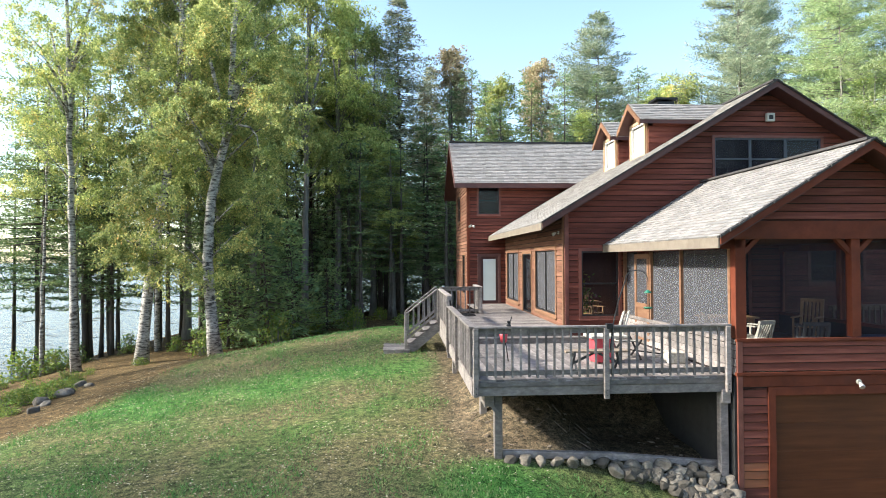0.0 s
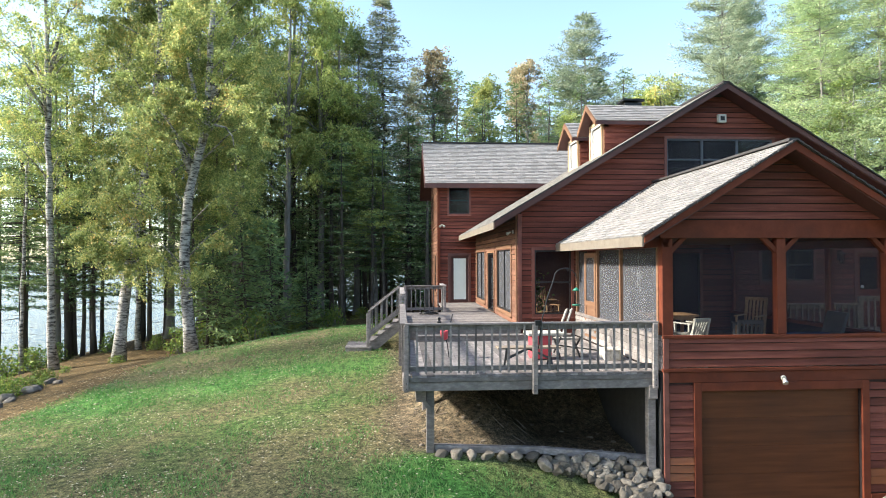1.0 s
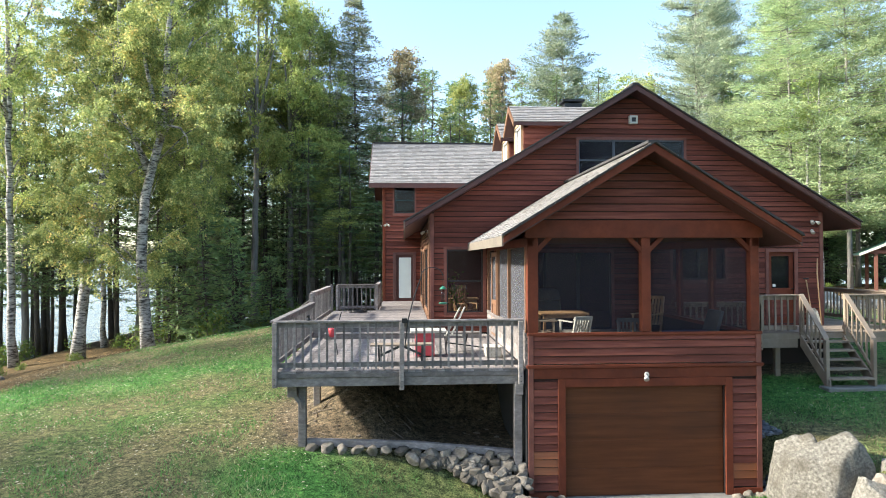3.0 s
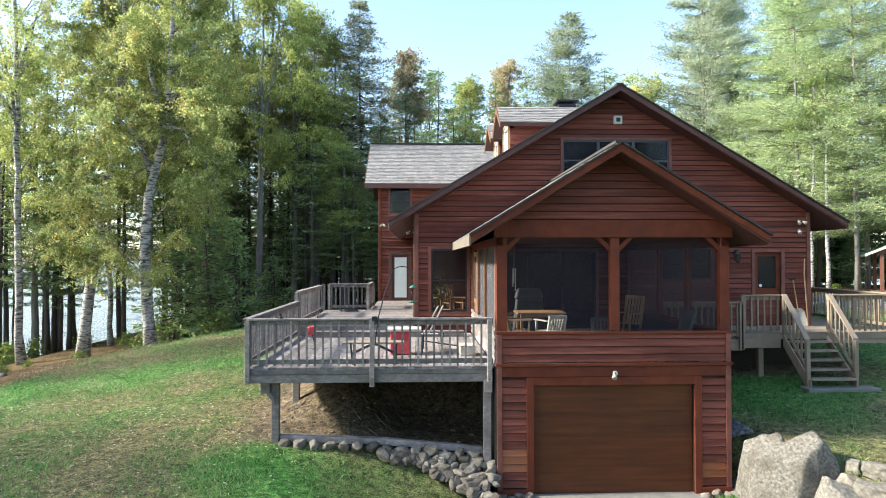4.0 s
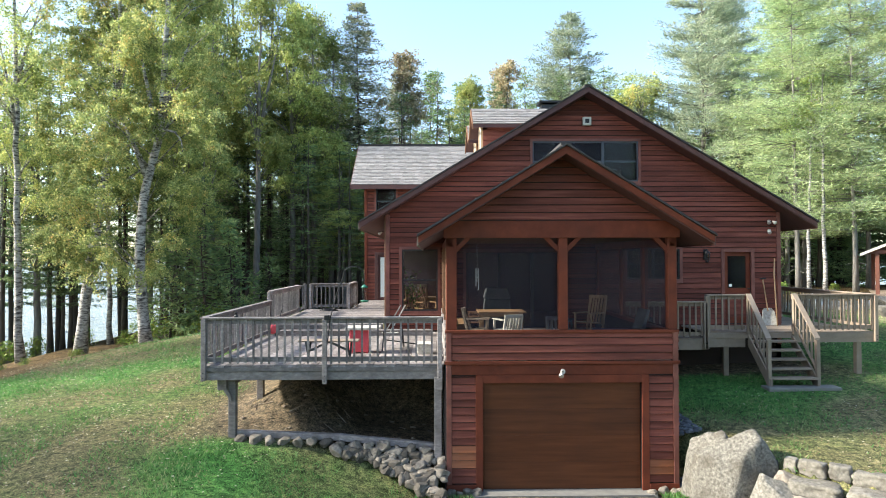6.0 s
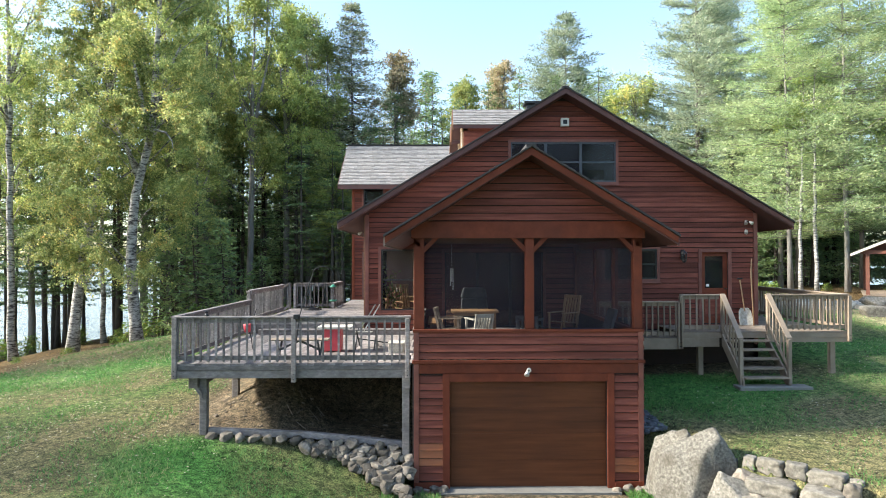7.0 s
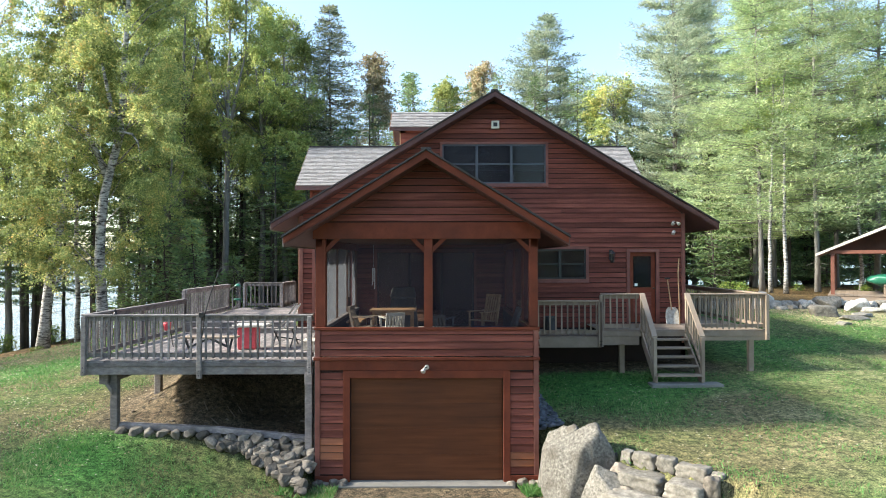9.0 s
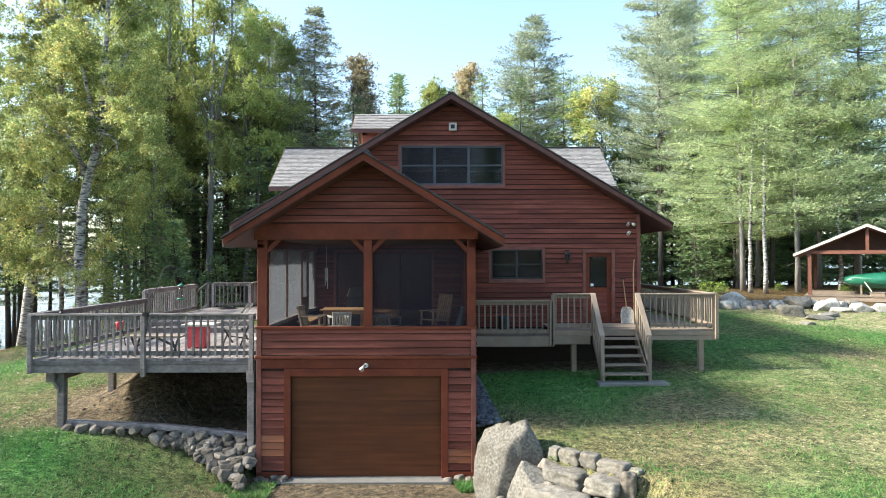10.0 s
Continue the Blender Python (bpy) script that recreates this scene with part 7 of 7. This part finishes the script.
# shepherd's hook with a feeder on the rail
def feeder():
    f = thing("bird_feeder", (-2.38, 0.0, 3.0), "glass bird feeder hanging from a curved iron hook", "bird feeder")
    pts = [(-2.36, 0.02, 2.9), (-2.30, 0.03, 3.4), (-2.18, 0.05, 3.85), (-2.05, 0.06, 4.2)]
    for k in range(9):
        a = math.pi * (1 - k / 8)
        pts.append((-1.84 + 0.21 * math.cos(a), 0.06, 4.22 + 0.17 * math.sin(a)))
    part("hook", Geo().tube(pts, [0.012] * 4 + [0.009] * 9, 6), M_BLACK, f)
    part("cord", Geo().tube([(-1.63, 0.06, 4.22), (-1.63, 0.06, 4.02)], [0.004, 0.004], 4), M_BLACK, f)
    part("cap", Geo().lathe((-1.63, 0.06, 3.97), [(0.075, 0), (0.05, 0.03), (0.01, 0.06)]), M_TARP, f, smooth=True)
    part("tube", Geo().lathe((-1.63, 0.06, 3.72), [(0.04, 0), (0.042, 0.25)]), M_GLASS, f, smooth=True)
    part("tray", Geo().lathe((-1.63, 0.06, 3.68), [(0.06, 0), (0.085, 0.02), (0.08, 0.035), (0.05, 0.035)]), M_TARP, f, smooth=True)
    part("clamp", Geo().box(-2.42, -2.32, 0.0, 0.09, 3.33, 3.42), M_BLACK, f)


feeder()
# odds and ends on the rail and upper deck
tagged(part("rail_lamp", Geo().lathe((-4.2, 0.12, 3.386), [(0.04, 0), (0.045, 0.02), (0.02, 0.05), (0.035, 0.09), (0.0, 0.11)], 8), M_BLACK), "small dark lamp on the deck rail", "lamp")
hose = thing("garden_hose", (-4.0, 9.9, UP_Z), "coiled dark hose lying on the upper deck", "hose")
for k in range(3):
    part("coil", Geo().tube([(-3.95 + (0.32 - 0.05 * k) * math.cos(a), 9.9 + (0.26 - 0.04 * k) * math.sin(a), UP_Z + 0.02 + 0.025 * k) for a in np.linspace(0, 2 * math.pi, 20)], [0.014] * 20, 6), M_BLACK, hose, smooth=True)

# ---- porch furniture, seen through the screens ----
PF = 2.522
table((1.4, 3.0, PF), 1.15, 0.8, 0.74, M_PINEWOOD, M_PINEWOOD, "varnished pine table on the screened porch")
slat_chair("porch_chair", (0.80, 2.1, PF), 80, "small slatted wooden porch chair at the table", M_DECKTAN, 0.42, 0.42, 0.86, group="porch chairs")
slat_chair("porch_chair", (1.42, 1.95, PF), 200, "pale slatted porch chair at the table", M_CREAM, 0.45, 0.40, 0.74, group="porch chairs")
slat_chair("rocking_chair", (3.7, 3.5, PF), -50, "slatted wooden rocking chair on the porch", M_PINEWOOD, 0.52, 0.42, 1.05, True, group="porch chairs")
slat_chair("porch_chair", (2.60, 1.7, PF), 160, "low dark slatted porch chair near the screen", M_GREYCLOTH, 0.5, 0.38, 0.72, group="porch chairs")
lounge = thing("lounge_chair", (3.9, 1.4, PF), "low lounge with blue cushions on the porch", "lounge")
part("frame", Geo().box(3.25, 4.3, 1.0, 1.6, PF + 0.28, PF + 0.33), M_GREYCLOTH, lounge)
part("cushion", Geo().box(3.28, 4.27, 1.02, 1.58, PF + 0.33, PF + 0.45), M_BLUE, lounge, bevel=0.03)
part("back", Geo().hexa([(4.2, 1.0, PF + 0.4), (4.28, 1.0, PF + 0.4), (4.28, 1.6, PF + 0.4), (4.2, 1.6, PF + 0.4), (4.36, 1.0, PF + 0.9), (4.42, 1.0, PF + 0.9), (4.42, 1.6, PF + 0.9), (4.36, 1.6, PF + 0.9)]), M_GREYCLOTH, lounge)
for x in (3.3, 4.2):
    for y in (1.03, 1.53):
        part("leg", Geo().box(x, x + 0.05, y, y + 0.05, PF, PF + 0.28), M_GREYCLOTH, lounge)
grill = thing("grill", (1.5, 5.2, PF), "grey covered grill at the back of the porch", "grill")
part("cover", Geo().hexa([(1.1, 4.9, PF), (1.95, 4.9, PF), (1.95, 5.5, PF), (1.1, 5.5, PF), (1.18, 4.98, PF + 0.9), (1.87, 4.98, PF + 0.9), (1.87, 5.42, PF + 0.9), (1.18, 5.42, PF + 0.9)]), M_GREYCLOTH, grill, bevel=0.03)
part("hood", Geo().hexa([(1.14, 4.98, PF + 0.905), (1.9, 4.98, PF + 0.905), (1.9, 5.42, PF + 0.905), (1.14, 5.42, PF + 0.905), (1.22, 5.05, PF + 1.2), (1.82, 5.05, PF + 1.2), (1.82, 5.36, PF + 1.2), (1.22, 5.36, PF + 1.2)]), M_GREYCLOTH, grill, bevel=0.03)
bench2 = thing("bench", (0.55, 3.6, PF), "pale bench along the porch screen", "bench")
part("seat_plank", Geo().box(0.25, 0.62, 2.6, 4.4, PF + 0.42, PF + 0.46), M_PINEWOOD, bench2)
for y in (2.75, 4.2):
    part("leg", Geo().box(0.3, 0.57, y, y + 0.06, PF, PF + 0.42), M_PINEWOOD, bench2)
tagged(part("wind_chime", Geo().tube([(0.85, 3.4, 4.9), (0.85, 3.4, 4.3)], [0.004, 0.004], 4).tube([(0.82, 3.4, 4.3), (0.82, 3.4, 3.85)], [0.012, 0.012], 6).tube([(0.88, 3.4, 4.3), (0.88, 3.4, 3.75)], [0.012, 0.012], 6).tube([(0.85, 3.45, 4.3), (0.85, 3.45, 3.95)], [0.012, 0.012], 6), M_CHROME), "hanging metal wind chime on the porch", "wind chime")
# inside the deck window
slat_chair("dining_chair", (-0.48, 7.25, 2.561), 30, "varnished wooden dining chair inside the window", M_PINEWOOD, 0.5, 0.46, 1.15)
slat_chair("dining_chair", (-1.0, 8.5, 2.561), 190, "varnished wooden dining chair at the table inside", M_PINEWOOD, 0.46, 0.46, 1.05)
table((-0.55, 7.95, 2.561), 1.0, 0.75, 0.75, M_PINEWOOD, M_PINEWOOD, "varnished dining table inside the deck window", "dining_table")
dlamp = thing("table_lamp", (-0.75, 7.8, 3.311), "small table lamp with a white shade on the dining table", "lamp")
part("base", Geo().lathe((-0.75, 7.8, 3.312), [(0.06, 0), (0.065, 0.02), (0.02, 0.05), (0.018, 0.18)]), M_BLACK, dlamp, smooth=True)
part("shade", Geo().lathe((-0.75, 7.8, 3.47), [(0.12, 0), (0.075, 0.16)]), M_WHITE, dlamp)
planter = thing("planter", (5.72, 5.0, SIDE_LOW), "dark round planter standing on the side deck", "planter")
part("pot", Geo().lathe((5.72, 5.0, SIDE_LOW + 0.004), [(0.12, 0), (0.15, 0.06), (0.165, 0.40), (0.18, 0.42), (0.18, 0.46), (0.15, 0.46)]), M_GREYCLOTH, planter, smooth=True)
part("soil", Geo().lathe((5.72, 5.0, SIDE_LOW + 0.40), [(0.155, 0), (0.15, 0.035)]), M_SOILBITS, planter)
pot = thing("house_plant", (-0.95, 6.6, 2.561), "potted leafy house plant inside the window", "plant")
part("pot", Geo().lathe((-0.95, 6.6, 2.561), [(0.10, 0), (0.14, 0.25), (0.15, 0.27), (0.12, 0.27)]), M_CREAM, pot, smooth=True)
part("stand", Geo().tube([(-0.95, 6.6, 2.8), (-0.93, 6.6, 3.4)], [0.012, 0.008], 5), B_GREY, pot)
_rg = np.random.RandomState(8)
_v, _q = leaf_quads(_rg, _rg.normal(size=(160, 3)) * np.array([0.16, 0.14, 0.28]) + np.array([0.02, 0, 1.0]), 0.13, 0.45, 0.4)
_lf = new("foliage", mesh_arrays("foliage", _v, _q, L_SHRUB))
_lf.parent = pot


# ---- grass blades and fallen leaves ----
def grass():
    rng = np.random.RandomState(2)
    def field(n, x0, x1, y0, y1, hmin, hmax, w, wild=False):
        x, y = rng.uniform(x0, x1, n), rng.uniform(y0, y1, n)
        keep = []
        for i in range(n):
            lit, soil = lawn_share(x[i], y[i])
            inside = (-1.8 < x[i] < 12 and y[i] > 5.7) or (-0.1 < x[i] < 4.75 and y[i] > -0.4) or (-4.7 < x[i] < 0 and y[i] > 0.1)
            tuft = noise.noise((x[i] * 0.9, y[i] * 0.9, 5.0))
            lush = lush_share(x[i], y[i])
            keep.append(wild and tuft > -0.1 or not inside and rng.random() > max(lit, soil * 1.1) and rng.random() < 0.16 + 0.9 * tuft + 0.55 * lush)
        x, y = x[keep], y[keep]
        n = len(x)
        z = np.array([ground_z(a, b) for a, b in zip(x, y)])
        a = rng.uniform(0, 2 * np.pi, n)
        h = rng.uniform(hmin, hmax, n)
        lean = rng.normal(0, 0.6, (n, 2)) * h[:, None]
        b = np.stack([x, y, z - 0.005], 1)
        s = np.stack([np.cos(a), np.sin(a), 0 * a], 1) * w * rng.uniform(0.6, 1.3, (n, 1))
        t = b + np.stack([lean[:, 0], lean[:, 1], h], 1)
        return np.stack([b - s, b + s, t], 1).reshape(-1, 3)
    v = np.concatenate([field(1500, -0.6, 0.5, -1.1, -0.35, 0.05, 0.14, 0.02, True), field(1500, 4.05, 4.85, -0.75, -0.3, 0.05, 0.16, 0.02, True), field(80000, -15.5, 0, -2.6, 5, 0.03, 0.095, 0.011), field(60000, 4.7, 17, -5.5, 5, 0.03, 0.095, 0.011),
                        field(40000, -16, -2, 5, 18, 0.04, 0.10, 0.016), field(30000, 5, 30, 5, 16, 0.04, 0.10, 0.016)])
    q = np.arange(len(v)).reshape(-1, 3)
    tagged(new("grass", mesh_arrays("grass", v, q, L_GRASS)), "short green lawn grass with dry patches", "grass", kind="stuff")


L_GRASS = leaf_material("lawn_grass_blades", [(0.1, (0.048, 0.155, 0.036)), (0.5, (0.098, 0.245, 0.060)), (0.80, (0.18, 0.27, 0.092)), (0.96, (0.36, 0.32, 0.17))], 0.35, 0.0)
grass()


def fallen_leaves():
    rng = np.random.RandomState(4)
    P = []
    while len(P) < 15000:
        if rng.random() < 0.62:
            x, y = rng.uniform(-16, -3.5), rng.uniform(-2.5, 17) * rng.random() ** 0.3
        else:
            x, y = rng.uniform(4.8, 26), rng.uniform(-3, 15)
        if (-4.9 < x < 12 and y > 5.5) or (-0.2 < x < 4.9 and y > -0.3) or (-4.9 < x < 0 and y > 0.1):
            continue
        if noise.noise((x * 0.4, y * 0.4, 9.0)) + rng.uniform(-0.6, 0.6) < -0.1:
            continue
        P.append((x, y, ground_z(x, y) + rng.uniform(0.015, 0.06)))
    P = np.array(P)
    v, q = leaf_quads(rng, P, 0.048, 0.75, 0.0)
    v[:, 2] = (v[:, 2] - np.repeat(P[:, 2], 4)) * 0.35 + np.repeat(P[:, 2], 4)
    tagged(new("fallen_leaves", mesh_arrays("fallen_leaves", v, q, L_FALLEN)), "scattered pale yellow and brown fallen leaves", "leaves", kind="stuff")


L_FALLEN = leaf_material("fallen_leaf", [(0.1, (0.13, 0.09, 0.055)), (0.4, (0.26, 0.21, 0.13)), (0.7, (0.46, 0.42, 0.30)), (0.95, (0.26, 0.16, 0.08))], 0.1, 0.0)
fallen_leaves()


# ---- siding boards and shingles ----
def lay_boards():
    for g, core, mat in BOARDS:
        part("siding_board", g, mat, core)


lay_boards()


def lay_shingles():
    """Lapped courses with broken joints: thin wedges, the nearest as parts of their own."""
    for slab, o, along, down, nrm, length, run, cut, split in SHINGLES:
        rng = np.random.RandomState(int(abs(o.x * 13 + o.y * 7 + o.z * 3 + down.x * 5)) % 9973)
        expo, made, g = 0.135, 0, Geo()
        n = int(run / expo)
        for k in range(n + 1):
            top, low = k * expo - 0.05, min((k + 1) * expo, run) + 0.012
            u = -rng.uniform(0.0, 0.2)
            while u < length:
                w = rng.uniform(0.14, 0.32)
                a, b = max(u, 0.0), min(u + w - 0.006, length)
                u += w
                if b - a < 0.03:
                    continue
                lo = low + rng.uniform(-0.008, 0.008)
                t = 0.024 + rng.uniform(0, 0.010)
                c = [o + along * a + down * max(top, 0), o + along * b + down * max(top, 0), o + along * b + down * lo, o + along * a + down * lo]
                up = [c[0] + nrm * 0.006, c[1] + nrm * 0.006, c[2] + nrm * t, c[3] + nrm * t]
                if made < split and k > 2:
                    part("shingle", Geo().hexa([*c, *up]), M_SHINGLE_ONE, slab)
                    made += 1
                else:
                    g.hexa([*c, *up])
        me = part("shingle_field", g, M_SHINGLE, slab)
        me["kind"] = "stuff"


M_SHINGLE_ONE = M_SHINGLE.copy()
M_SHINGLE_ONE.name = "weathered_roof_shingle_single"
_nt = M_SHINGLE_ONE.node_tree
_gi = [n for n in _nt.nodes if n.type == "NEW_GEOMETRY"][0]
_oi = [n for n in _nt.nodes if n.type == "OBJECT_INFO"][0]
for _lk in [k for k in _nt.links if k.from_node == _gi]:
    _to = _lk.to_socket
    _nt.links.new(_oi.outputs["Random"], _to)
lay_shingles()


# ---- deck boards ----
for nm, g, mat, owner in PIECES:
    part(nm, g, mat, owner)
